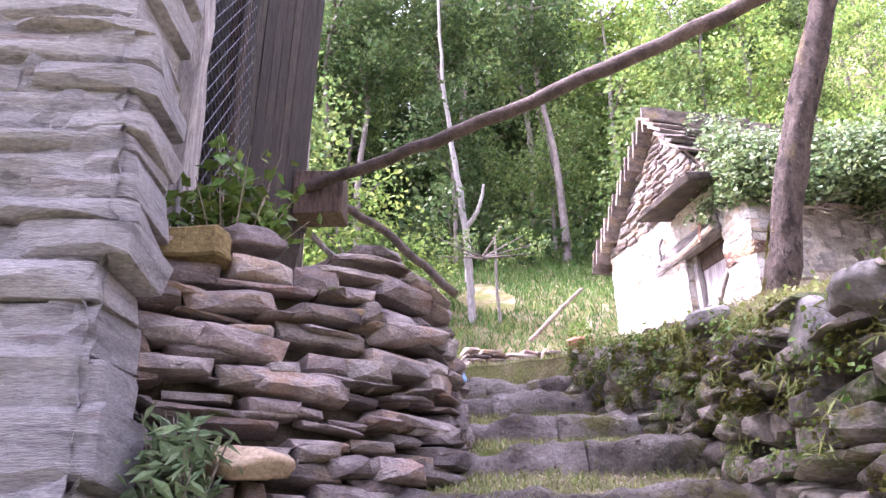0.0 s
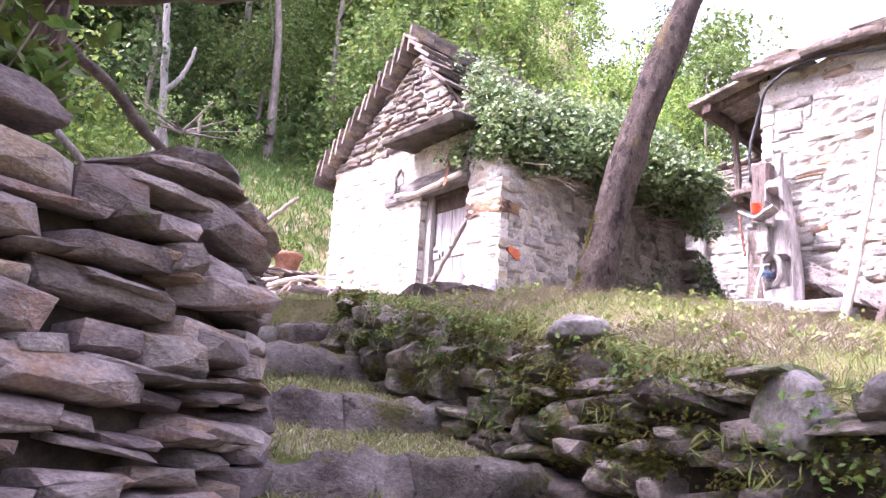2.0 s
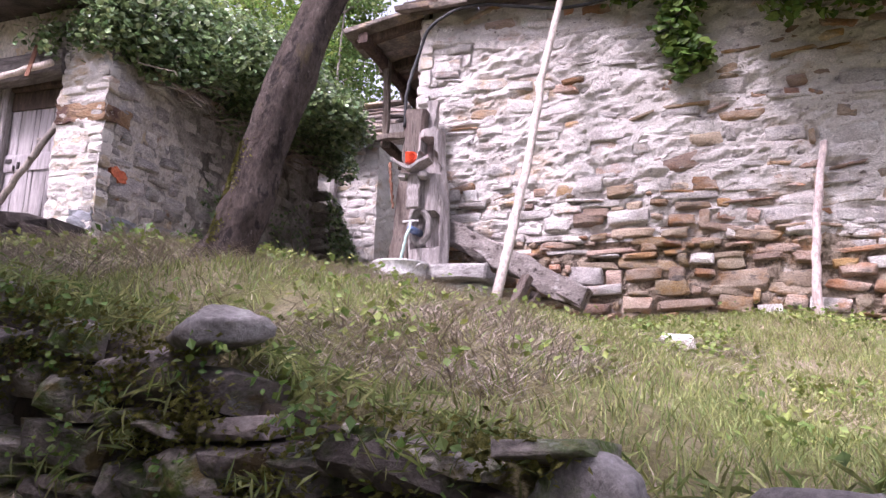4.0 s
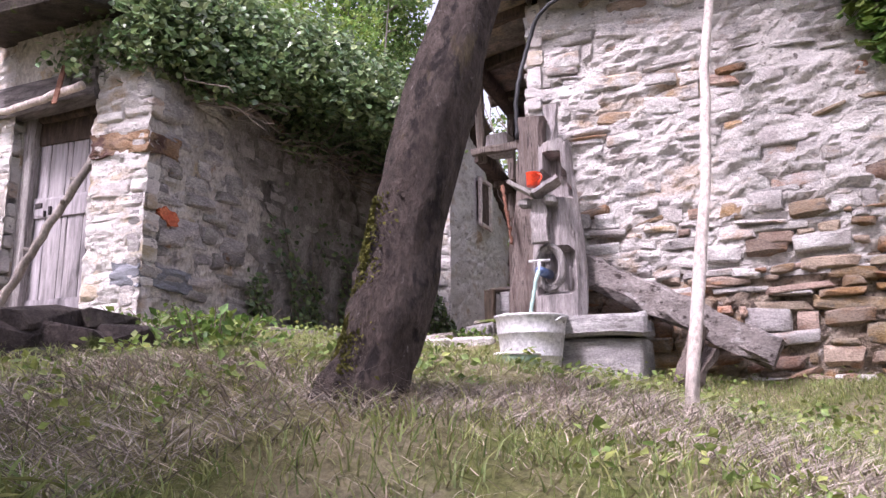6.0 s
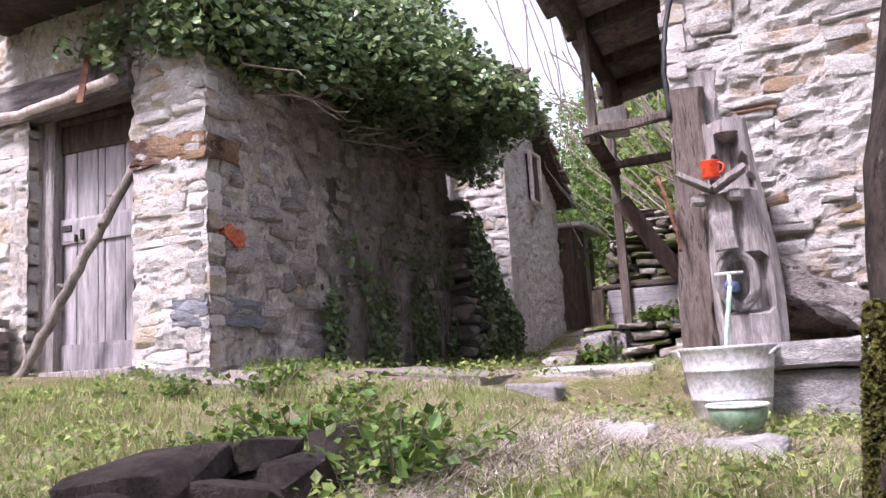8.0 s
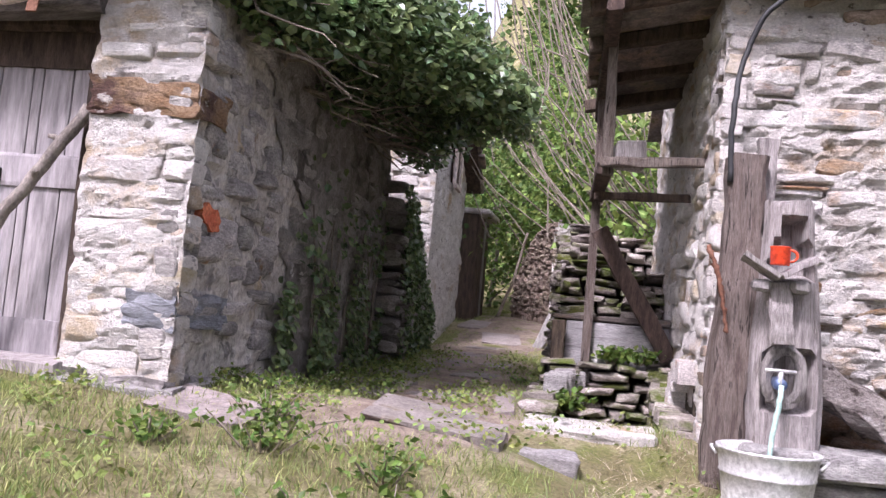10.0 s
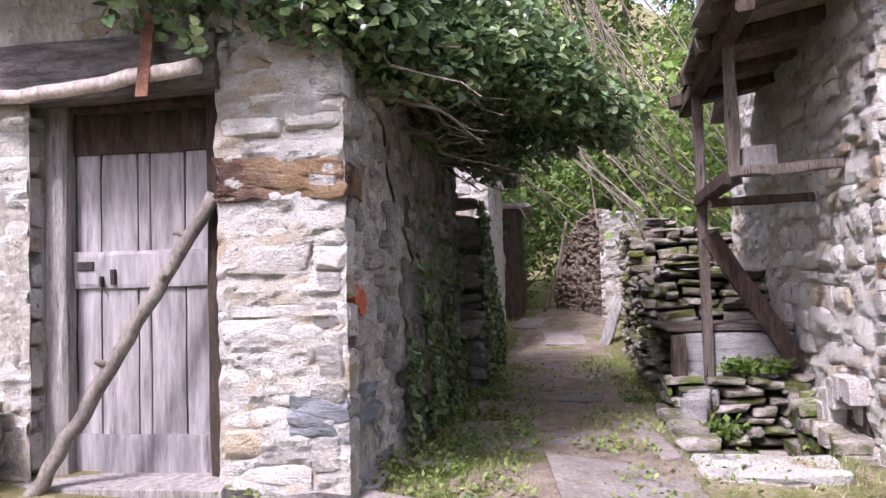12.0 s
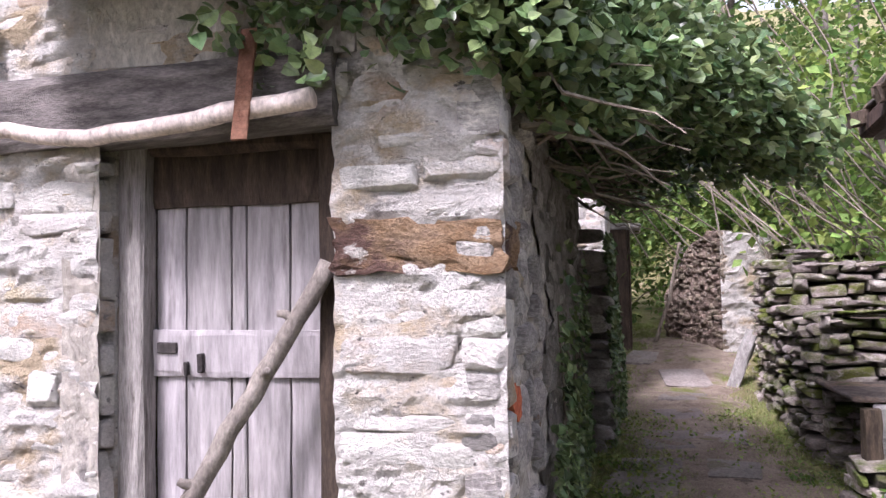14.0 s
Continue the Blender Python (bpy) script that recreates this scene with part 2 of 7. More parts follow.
meadowmat = material("meadow_grass", (0.06, 0.13, 0.03), (0.13, 0.23, 0.055), 1.5, 0.7, 0, 30, rand=0.3, island=True, translucent=0.35, hue=0.03)
strawmat = material("dry_straw", (0.34, 0.28, 0.20), (0.52, 0.45, 0.33), 5, 0.8, 0, 30, rand=0.35, island=True)
brushmat = material("grey_brown_brush", (0.28, 0.235, 0.195), (0.48, 0.42, 0.36), 5, 0.9, 0, 30, rand=0.4, island=True)
# lit and shaded copies of one foliage: light is part of the leaf colour
leafmats = {
    "bright": material("sunlit_spring_leaves", (0.15, 0.25, 0.05), (0.30, 0.405, 0.12), 0.5, 0.6, 0, 8, rand=0.35, island=True, translucent=0.45, hue=0.03),
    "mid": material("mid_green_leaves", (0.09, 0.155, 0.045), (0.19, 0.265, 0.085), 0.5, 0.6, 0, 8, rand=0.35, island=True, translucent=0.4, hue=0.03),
    "dark": material("shaded_green_leaves", (0.045, 0.085, 0.03), (0.10, 0.155, 0.055), 0.5, 0.6, 0, 8, rand=0.35, island=True, translucent=0.35, hue=0.03),
}
ivymat = material("glossy_ivy_leaves", (0.075, 0.13, 0.052), (0.245, 0.325, 0.14), 1.2, 0.28, 0, 30, rand=0.45, island=True, translucent=0.3, spec=0.6, hue=0.03)
plantmat = material("fresh_plant_leaves", (0.075, 0.135, 0.03), (0.16, 0.235, 0.05), 4.0, 0.5, 0, 30, rand=0.3, island=True, translucent=0.35, hue=0.03)
lawnleaf = material("pale_lawn_leaves", (0.15, 0.215, 0.05), (0.30, 0.36, 0.11), 4.0, 0.5, 0, 30, rand=0.3, island=True, translucent=0.35, hue=0.03)
valmat = material("grey_green_leaves", (0.13, 0.20, 0.10), (0.24, 0.32, 0.17), 4.0, 0.5, 0, 30, rand=0.25, island=True, translucent=0.3, hue=0.02)
twigmat = material("grey_twigs", (0.16, 0.13, 0.10), (0.28, 0.24, 0.20), 6, 0.9, 0.3, 40, rand=0)
galv = material("galvanised_steel", (0.50, 0.49, 0.49), (0.64, 0.63, 0.63), 6, 0.5, 0.1, 40, rand=0, metal=0.35, patches=[((0.38, 0.35, 0.33), 4.0, 0.62, 0.08)])
enamelred = material("red_enamel", (0.75, 0.06, 0.02), (0.80, 0.09, 0.03), 5, 0.25, 0, 30, rand=0, spec=0.6)
enamelgreen = material("pale_green_enamel", (0.16, 0.26, 0.17), (0.26, 0.36, 0.25), 6, 0.4, 0.05, 30, rand=0)
rust = material("rusty_iron", (0.13, 0.055, 0.035), (0.24, 0.12, 0.08), 14, 0.9, 0.5, 60, rand=0)
ironmat = material("dark_iron", (0.035, 0.03, 0.03), (0.08, 0.07, 0.068), 14, 0.7, 0.4, 60, rand=0, metal=0.4)
wire = material("dull_wire", (0.13, 0.135, 0.17), (0.22, 0.225, 0.27), 10, 0.6, 0, 40, rand=0, metal=0.5)
hosemat = material("pale_green_hose", (0.30, 0.45, 0.41), (0.40, 0.54, 0.49), 5, 0.5, 0, 30, rand=0)
bluebrass = material("blue_painted_brass", (0.10, 0.16, 0.32), (0.22, 0.26, 0.36), 20, 0.4, 0, 30, rand=0, metal=0.5)
blackcable = material("black_rubber_cable", (0.02, 0.02, 0.022), (0.035, 0.035, 0.038), 5, 0.6, 0, 30, rand=0)
terracotta = material("terracotta", (0.24, 0.12, 0.08), (0.33, 0.18, 0.12), 8, 0.9, 0.2, 40, rand=0)
darkrock = material("dark_earthy_rock", (0.032, 0.025, 0.022), (0.095, 0.076, 0.065), 6, 0.95, 1.0, 50, rand=0.2, patches=[(GREENMOSS, 4.0, 0.64, 0.04)])
whiterock = material("white_quartz", (0.72, 0.70, 0.68), (0.82, 0.80, 0.78), 6, 0.7, 0.4, 40, rand=0)
yellowblock = material("mossy_yellow_stone", (0.16, 0.12, 0.05), (0.26, 0.20, 0.09), 5, 0.9, 0.5, 40, rand=0)
bluecloth = material("blue_plastic", (0.16, 0.34, 0.62), (0.26, 0.46, 0.74), 6, 0.5, 0, 30, rand=0)

# ---- building kit ----
R15 = pose(0, 0, 0, 0, 0, 15)
I4 = Matrix.Identity(4)
WORLD = {}


def uv(u, v, z=0.0):
    """World place of a point in the plan turned by 15 degrees, in which the houses stand square."""
    return R15 @ Vector((u, v, z))


def thing(name, at, label, category, group="", kind="", turn=0.0):
    ob = new(name)
    ob.empty_display_size = 0.2
    m = pose(*at, 0, 0, turn)
    ob.matrix_basis = m
    WORLD[ob] = m
    return tagged(ob, label, category, group, kind)


def part(name, bm, mat, parent=None, label="", frm=I4, smooth=False, mesh=None, basis=None, kind=""):
    """One mesh object, its vertices in the plan frm, under a thing or a part."""
    if mesh is None:
        if isinstance(bm, bpy.types.Mesh):
            mesh = bm
        else:
            mesh = bpy.data.meshes.new(name)
            bm.to_mesh(mesh)
            bm.free()
        if mat and not mesh.materials:
            mesh.materials.append(mat)
        if smooth:
            mesh.shade_smooth()
    ob = new(name, mesh)
    w = frm @ (basis or I4)
    if parent:
        ob.parent = parent
        ob.matrix_parent_inverse = WORLD[parent].inverted() @ frm
        ob.matrix_basis = basis or I4
    else:
        ob.matrix_basis = w
    WORLD[ob] = w
    return tagged(ob, label, kind=kind)


def box(bm, lo, hi, jitter=0.0, bevel=0.0, rng=random):
    lo, hi = Vector(lo), Vector(hi)
    r = bmesh.ops.create_cube(bm, size=1.0)["verts"]
    for v in r:
        v.co = Vector([(a + b) / 2 + c * (b - a) for a, b, c in zip(lo, hi, v.co)]) + Vector([rng.uniform(-jitter, jitter) for _ in "xyz"])
    if bevel:
        es = list({e for v in r for e in v.link_edges})
        bmesh.ops.bevel(bm, geom=es, offset=bevel, segments=1, affect="EDGES")
    return bm


def plank(name, a, b, w, th, mat, parent=None, label="", frm=I4, side=(0, 0, 1), seed=1, sub=6, warp=0.006):
    """A sawn or hewn board from a to b, with worn, wavy edges. side: the way its width w runs."""
    rng = random.Random(seed)
    a, b = Vector(a), Vector(b)
    d = (b - a).normalized()
    s = Vector(side)
    s = (s - d * s.dot(d)).normalized()
    t = d.cross(s)
    bm = bmesh.new()
    rings = []
    for i in range(sub + 1):
        c = a.lerp(b, i / sub)
        ring = []
        for ps, pt in ((-.5, -.38), (-.38, -.5), (.38, -.5), (.5, -.38), (.5, .38), (.38, .5), (-.38, .5), (-.5, .38)):
            ring.append(bm.verts.new(c + s * (ps * w + rng.uniform(-warp, warp)) + t * (pt * th + rng.uniform(-warp, warp)) + d * rng.uniform(-warp, warp)))
        rings.append(ring)
    for p, q in zip(rings, rings[1:]):
        for i in range(8):
            bm.faces.new((p[i], p[(i + 1) % 8], q[(i + 1) % 8], q[i]))
    bm.faces.new(rings[0][::-1]), bm.faces.new(rings[-1])
    bmesh.ops.recalc_face_normals(bm, faces=bm.faces)
    return part(name, bm, mat, parent, label, frm)


def tube(points, radii, n=8, rough=0.0, seed=1, cap=True, bm=None):
    rng = random.Random(seed)
    bm = bm or bmesh.new()
    rings = []
    pts = [Vector(p) for p in points]
    ref = Vector((0.31, 0.77, 0.55))
    for i, p in enumerate(pts):
        d = (pts[min(i + 1, len(pts) - 1)] - pts[max(i - 1, 0)]).normalized()
        x = (ref - d * ref.dot(d)).normalized()
        y = d.cross(x)
        rings.append([bm.verts.new(p + (x * math.cos(6.2832 * k / n) + y * math.sin(6.2832 * k / n)) * radii[i] * (1 + rng.uniform(-rough, rough))) for k in range(n)])
    for p, q in zip(rings, rings[1:]):
        for k in range(n):
            bm.faces.new((p[k], p[(k + 1) % n], q[(k + 1) % n], q[k]))
    if cap:
        bm.faces.new(rings[0][::-1]), bm.faces.new(rings[-1])
    return bm


def spline(ctrl, n):
    """n + 1 points on a smooth curve through ctrl."""
    c = [Vector(p) for p in ctrl]
    c = [c[0] * 2 - c[1]] + c + [c[-1] * 2 - c[-2]]
    out = []
    for i in range(n + 1):
        s = i / n * (len(c) - 3)
        k = min(int(s), len(c) - 4)
        f = s - k
        p0, p1, p2, p3 = c[k:k + 4]
        out.append(0.5 * ((2 * p1) + (p2 - p0) * f + (2 * p0 - 5 * p1 + 4 * p2 - p3) * f * f + (3 * p1 - p0 - 3 * p2 + p3) * f ** 3))
    return out


def stick(name, ctrl, r0, r1, mat, parent=None, label="", n=14, seg=8, rough=0.08, seed=1, frm=I4):
    pts = spline(ctrl, n)
    rng = random.Random(seed + 50)
    pts = [p + Vector([rng.uniform(-.25, .25) * r0 for _ in "xyz"]) for p in pts]
    return part(name, tube(pts, [r0 + (r1 - r0) * i / n for i in range(n + 1)], seg, rough, seed), mat, parent, label, frm, smooth=True)


def stone_mesh(name, seed, mat, chip=0.22, wild=0.12, flat=False):
    """An angular field stone in a unit box."""
    rng = random.Random(seed)
    bm = bmesh.new()
    for sx in (-1, 1):
        for sy in (-1, 1):
            for sz in (-1, 1):
                c = Vector((sx, sy, sz)) * 0.5
                for ax in range(3):
                    p = c.copy()
                    p[ax] *= 1 - rng.uniform(0.3, 1.0) * chip * 2
                    for k in range(3):
                        if k != ax:
                            p[k] *= 1 - rng.uniform(0, wild)
                    bm.verts.new(p)
    if not flat:
        for k in range(7):
            bm.verts.new((rng.uniform(-.42, .42), rng.uniform(-.60, -.5), rng.uniform(-.38, .38)))
            bm.verts.new((rng.uniform(-.42, .42), rng.uniform(-.42, .42), rng.choice((-1, 1)) * rng.uniform(.48, .57)))
    r = bmesh.ops.convex_hull(bm, input=bm.verts)
    junk = [g for g in r["geom_interior"] if isinstance(g, bmesh.types.BMVert)] + [v for v in r["geom_unused"] if isinstance(v, bmesh.types.BMVert)]
    bmesh.ops.delete(bm, geom=list(set(junk)), context="VERTS")
    bmesh.ops.recalc_face_normals(bm, faces=bm.faces)
    me = bpy.data.meshes.new(name)
    bm.to_mesh(me)
    bm.free()
    me.materials.append(mat)
    return me


POOLS = {}


def pool(kind, mat, n=14, **kw):
    if kind not in POOLS:
        POOLS[kind] = [stone_mesh(kind, 100 + i, mat, **kw) for i in range(n)]
    return POOLS[kind]


def lay(parent, name, meshes, mats, frm=I4, near=None, cap=300, rest_label=""):
    """Pieces from (mesh, matrix): the nearest to a place in the plan as parts, the rest joined."""
    items = mats
    if near is not None and len(items) > cap:
        items = sorted(items, key=lambda im: (im[1].translation.xy - Vector(near)).length)
    for i, m in items[:cap]:
        part(name, None, None, parent, frm=frm, mesh=meshes[i], basis=m)
    if len(items) > cap:
        vs, fs = [], []
        for i, m in items[cap:]:
            b = len(vs)
            vs += [tuple(m @ v.co) for v in meshes[i].vertices]
            fs += [tuple(b + k for k in p.vertices) for p in meshes[i].polygons]
        me = bpy.data.meshes.new(name + "_rest")
        me.from_pydata(vs, [], fs)
        me.materials.append(meshes[0].materials[0])
        part(name + "_rest", me, None, parent, rest_label, frm, kind="stuff")


def courses(place, length, bottom, top, course, size, depth, n, seed, holes=(), jitter=0.02, tilt=3.0, gap=0.012, lean=0.0):
    """Lays stones in rough courses. place(s, z): the face's point and its turn in degrees at s metres along.
    Returns (mesh number, matrix) for lay()."""
    rng = random.Random(seed)
    out = []
    z = min(bottom(length * k / 20) for k in range(21))
    zmax = max(top(length * k / 20) for k in range(21))
    while z < zmax:
        h = rng.uniform(*course)
        s = -rng.uniform(0, size[1] * 0.5)
        while s < length:
            w = rng.uniform(*size)
            mid = min(max(s + w / 2, 0), length)
            hh = h * rng.uniform(0.75, 1.2)
            zz = z + h / 2 + rng.uniform(-jitter, jitter)
            s0, s1 = max(s, -0.03), min(s + w, length + 0.03)
            bad = s1 - s0 < size[0] * 0.35 or zz < bottom(mid) - h * 0.4 or zz + h * 0.45 > top(mid) + 0.02
            for a, b, lo, hi in holes:
                if zz + h * 0.4 > lo and zz - h * 0.4 < hi:
                    if s0 >= a and s1 <= b:
                        bad = True
                    elif s0 < a < s1:
                        s1 = a
                    elif s0 < b < s1:
                        s0 = b
            if not bad and s1 - s0 > 0.04:
                p, turn = place((s0 + s1) / 2, zz)
                d = depth * rng.uniform(0.8, 1.2)
                m = pose(*p, rng.uniform(-tilt, tilt), rng.uniform(-tilt, tilt), turn + rng.uniform(-tilt, tilt) * 1.2) @ Matrix.Translation((0, rng.uniform(-.3, .3) * jitter, 0)) @ Matrix.Diagonal(
                    (s1 - s0 - gap, d, hh - gap * 0.6, 1))
                out.append((rng.randrange(n), m))
            s += w
        z += h
    return out


def leaf_cloud(name, pts, size, mat, parent=None, label="", seed=1, up=0.3, shape="ivy", frm=I4, kind="", face=None):
    """Many small folded leaves at pts, as one mesh."""
    rng = np.random.default_rng(seed)
    pts = np.asarray(pts, float)
    n = len(pts)
    nrm = rng.normal(size=(n, 3))
    nrm[:, 2] = np.abs(nrm[:, 2]) + up
    if face is not None:
        nrm += np.asarray(face)
    nrm /= np.linalg.norm(nrm, axis=1)[:, None]
    a = np.cross(nrm, rng.normal(size=(n, 3)))
    a /= np.linalg.norm(a, axis=1)[:, None] + 1e-9
    b = np.cross(nrm, a)
    s = (size * rng.uniform(0.6, 1.35, n))[:, None]
    if shape == "ivy":
        prof = [(0, -.45, 0), (.42, -.25, .10), (.38, .12, .08), (0, .62, -.04), (-.38, .12, .08), (-.42, -.25, .10)]
        faces = [(0, 1, 2), (0, 2, 3), (0, 3, 4), (0, 4, 5)]
    elif shape == "thin":
        prof = [(.02, -.6, 0), (.05, 0, .06), (0, .75, -.12), (-.05, 0, .06)]
        faces = [(0, 1, 2), (0, 2, 3)]
    elif shape == "blade":
        prof = [(0, -.6, 0), (.22, 0, .06), (0, .7, -.08), (-.22, 0, .06)]
        faces = [(0, 1, 2), (0, 2, 3)]
    else:
        prof = [(0, -.5, 0), (.36, .05, .08), (0, .55, 0), (-.36, .05, .08)]
        faces = [(0, 1, 2), (0, 2, 3)]
    k = len(prof)
    V = np.concatenate([pts + (a * x + b * y + nrm * z) * s for x, y, z in prof], 1).reshape(n * k, 3)
    F = (np.arange(n)[:, None, None] * k + np.array(faces)[None]).reshape(-1, 3)
    me = bpy.data.meshes.new(name)
    me.from_pydata(V.tolist(), [], F.tolist())
    return part(name, me, mat, parent, label, frm, kind=kind)


def blob_points(rng, centres, per, spread):
    c = np.repeat(np.asarray(centres, float), per, axis=0)
    d = rng.normal(size=c.shape)
    d /= np.linalg.norm(d, axis=1)[:, None]
    return c + d * (rng.uniform(0.25, 1, len(c)) ** 0.5)[:, None] * spread


def rough_sheet(bm, place, length, z0, z1, normal, amp=0.022, cell=0.045, back=0.0, holes=(), top=None, seed=0):
    """An uneven mortar face over place(s, z), open at the holes."""
    ns, nz = max(int(length / cell), 1), max(int((z1 - z0) / cell), 1)
    n = Vector(normal)
    grid = []
    for j in range(nz + 1):
        row = []
        for i in range(ns + 1):
            s, z = length * i / ns, z0 + (z1 - z0) * j / nz
            if top:
                z = min(z, top(s))
            p = Vector(place(s, z)[0])
            q = p * 1.0 + Vector((seed, 0, 0))
            d = 0.8 * noise.noise((q.x * 3.1, q.y * 3.1, q.z * 6.5)) + 0.7 * noise.noise((q.x * 8, q.y * 8, q.z * 17)) + 0.5 * noise.noise((q.x * 19, q.y * 19, q.z * 34))
            row.append(bm.verts.new(p + n * (d * amp + back)))
        grid.append(row)
    for j in range(nz):
        for i in range(ns):
            s, z = length * (i + 0.5) / ns, z0 + (z1 - z0) * (j + 0.5) / nz
            if any(a < s < b and lo < z < hi for a, b, lo, hi in holes) or (top and z > top(s)):
                continue
            bm.faces.new((grid[j][i], grid[j][i + 1], grid[j + 1][i + 1], grid[j + 1][i]))


# ---- ground ----
def smooth(a, b, x):
    t = min(max((x - a) / (b - a), 0), 1)
    return t * t * (3 - 2 * t)


STEPS = [(2.5, 1.48), (3.3, 1.78), (4.1, 2.08), (4.95, 2.37), (5.72, 2.66), (6.25, 2.90)]


def terrace(x, y):
    yy = y if y < 6 else 6 + (y - 6) * 0.45
    yy = yy if y < 12 else 8.7
    return 1.55 + 0.085 * min(x, 14) + 0.245 * max(yy, -3) + 0.38 * smooth(3.4, 6.0, x) * smooth(5.0, 3.0, y) - 0.15 * smooth(1.5, 0.5, math.hypot(x - 5.5, y - 6.9)) \
        + 0.24 * smooth(2.75, 1.9, y) * smooth(4.2, 2.0, x) + 0.16 * smooth(1.45, 2.1, x) * smooth(4.2, 3.0, x) * smooth(6.2, 5.2, y) * smooth(2.5, 3.8, y) - 0.13 * smooth(1.7, 0.6, math.hypot(x - 4.7, y - 5.6))


def lane(y):
    """Height of the stepped lane that climbs beside the retaining wall."""
    z = 0.2 + 0.42 * y if y < 2.5 else STEPS[0][1]
    for y0, z0 in STEPS:
        if y >= y0:
            z = z0 - 0.02 + 0.23 * min(y - y0, 0.85)
    return max(z, -0.4)


def wall_x(y):
    return 1.36 + 0.10 * smooth(3.2, 1.5, y) - 0.30 * smooth(4.2, 6.4, y)


def hill(x, y):
    u, v = 0.9659 * x + 0.2588 * y, -0.2588 * x + 0.9659 * y
    h = 0.62 * max(0, y - 12.2 - 0.10 * max(x, 0)) * smooth(12, 17, y) + 0.35 * max(0, u - 17)
    h += 0.12 * max(0, min(v - 10.2, 5)) if v > 10.2 else 0
    # the slope drops to a saddle towards the north-east
    az = math.degrees(math.atan2(x - 0.5, max(y - 3, 0.1)))
    return min(h, 70) * (1 - 0.72 * smooth(34, 42, az) * smooth(70, 62, az))


ALLEY = [(6.2, 3.54), (7.0, 3.54), (9.5, 3.57), (12.2, 3.70), (14.0, 4.02), (17.0, 4.2), (40.0, 4.4)]


def alley_floor(u):
    for (a, za), (b, zb) in zip(ALLEY, ALLEY[1:]):
        if u < b:
            return za + (zb - za) * max(u - a, 0) / (b - a)
    return ALLEY[-1][1]


def ground(x, y):
    t = terrace(x, y)
    u, v = 0.9659 * x + 0.2588 * y, -0.2588 * x + 0.9659 * y
    t += (alley_floor(u) - t) * smooth(6.0, 7.2, u) * smooth(3.6, 5.0, v) * smooth(9.8, 7.8, v)
    up = smooth(wall_x(y) + 0.02, wall_x(y) + 0.16, x) if y < 6.3 else 1.0
    low = lane(y)
    if x < -0.3:
        low = low + (t - low) * smooth(4.6, 5.6, y) * smooth(-0.3, -0.6, x)
    low -= 0.7 * smooth(-0.25, -0.5, x) * smooth(2.7, 3.1, y) * smooth(4.6, 4.0, y)
    z = low + (t - low) * max(up, smooth(6.2, 6.6, y))
    z = min(z, t + 0.5)
    z += 0.03 * noise.noise((x * 1.3, y * 1.3, 0)) + 0.015 * noise.noise((x * 5, y * 5, 3))
    z -= 0.26 * smooth(7.05, 7.45, u) * smooth(8.6, 8.35, u) * smooth(5.85, 5.65, v) * smooth(4.6, 4.8, v)
    return z + hill(x, y) - 0.25 * max(0, -x - 4) * smooth(12, 8, y) - 0.2 * max(0, -2 - y)


def build_ground():
    xs = list(np.concatenate([np.arange(-300, -40, 20), np.arange(-40, -6, 2.0), np.arange(-6, -1, 0.25), np.arange(-1, 2.4, 0.06), np.arange(2.4, 7.4, 0.1), np.arange(7.4, 20, 0.5), np.arange(20, 60, 2.5), np.arange(60, 320, 20)]))
    ys = list(np.concatenate([np.arange(-300, -20, 20), np.arange(-20, -2, 1.5), np.arange(-2, 2.4, 0.2), np.arange(2.4, 6.8, 0.05), np.arange(6.8, 8.0, 0.1), np.arange(8.0, 13, 0.2), np.arange(13, 60, 1.2), np.arange(60, 320, 20)]))
    vs = [(x, y, ground(x, y)) for y in ys for x in xs]
    w = len(xs)
    fs = [(j * w + i, j * w + i + 1, (j + 1) * w + i + 1, (j + 1) * w + i) for j in range(len(ys) - 1) for i in range(w - 1)]
    me = bpy.data.meshes.new("ground")
    me.from_pydata(vs, [], fs)
    me.shade_smooth()
    tagged(part("ground", me, soil), "uneven grassy mountain soil with dry patches", "ground", kind="structure")


build_ground()


# ---- steps of the lane ----
def lane_steps():
    rng = random.Random(5)
    for i, (y, z) in enumerate(STEPS):
        if i == 0:
            continue
        st = thing("stone_step", (0.5, y, z), "rough dark stone step with grass on its tread", "step", "steps of the lane", "structure")
        x = -0.24 if i == 1 else -0.2
        k = 0
        xe = wall_x(y) + 0.05
        while x < xe - 0.1:
            w = min(rng.uniform(0.5, 1.0), xe - x)
            bm = bmesh.new()
            n = 20
            prof = [(-0.02, -.26), (-0.05, -.12), (-0.06, -.04), (-0.035, .012), (0.03, .03), (0.12, .02), (0.20, -.2)]
            rings = []
            for j in range(n + 1):
                xx = x + w * j / n
                rings.append([bm.verts.new((xx, y + 0.06 * math.sin(xx * 2.1 + i) + a + 0.13 * noise.noise((xx * 2.2, i * 7, b * 3)) + 0.07 * noise.noise((xx * 7, i * 7, b * 22)), z + 0.07 * noise.noise((xx * 2.5, i * 3, 1)) + b + 0.045 * noise.noise((xx * 8, a * 24, i * 5)))) for a, b in prof])
            for p, q in zip(rings, rings[1:]):
                for a in range(len(prof) - 1):
                    bm.faces.new((p[a], p[a + 1], q[a + 1], q[a]))
            bm.faces.new(rings[0]), bm.faces.new(rings[-1][::-1])
            bmesh.ops.recalc_face_normals(bm, faces=bm.faces)
            part("stone", bm, stepstone, st, smooth=True)
            x += w + 0.01
            k += 1


lane_steps()


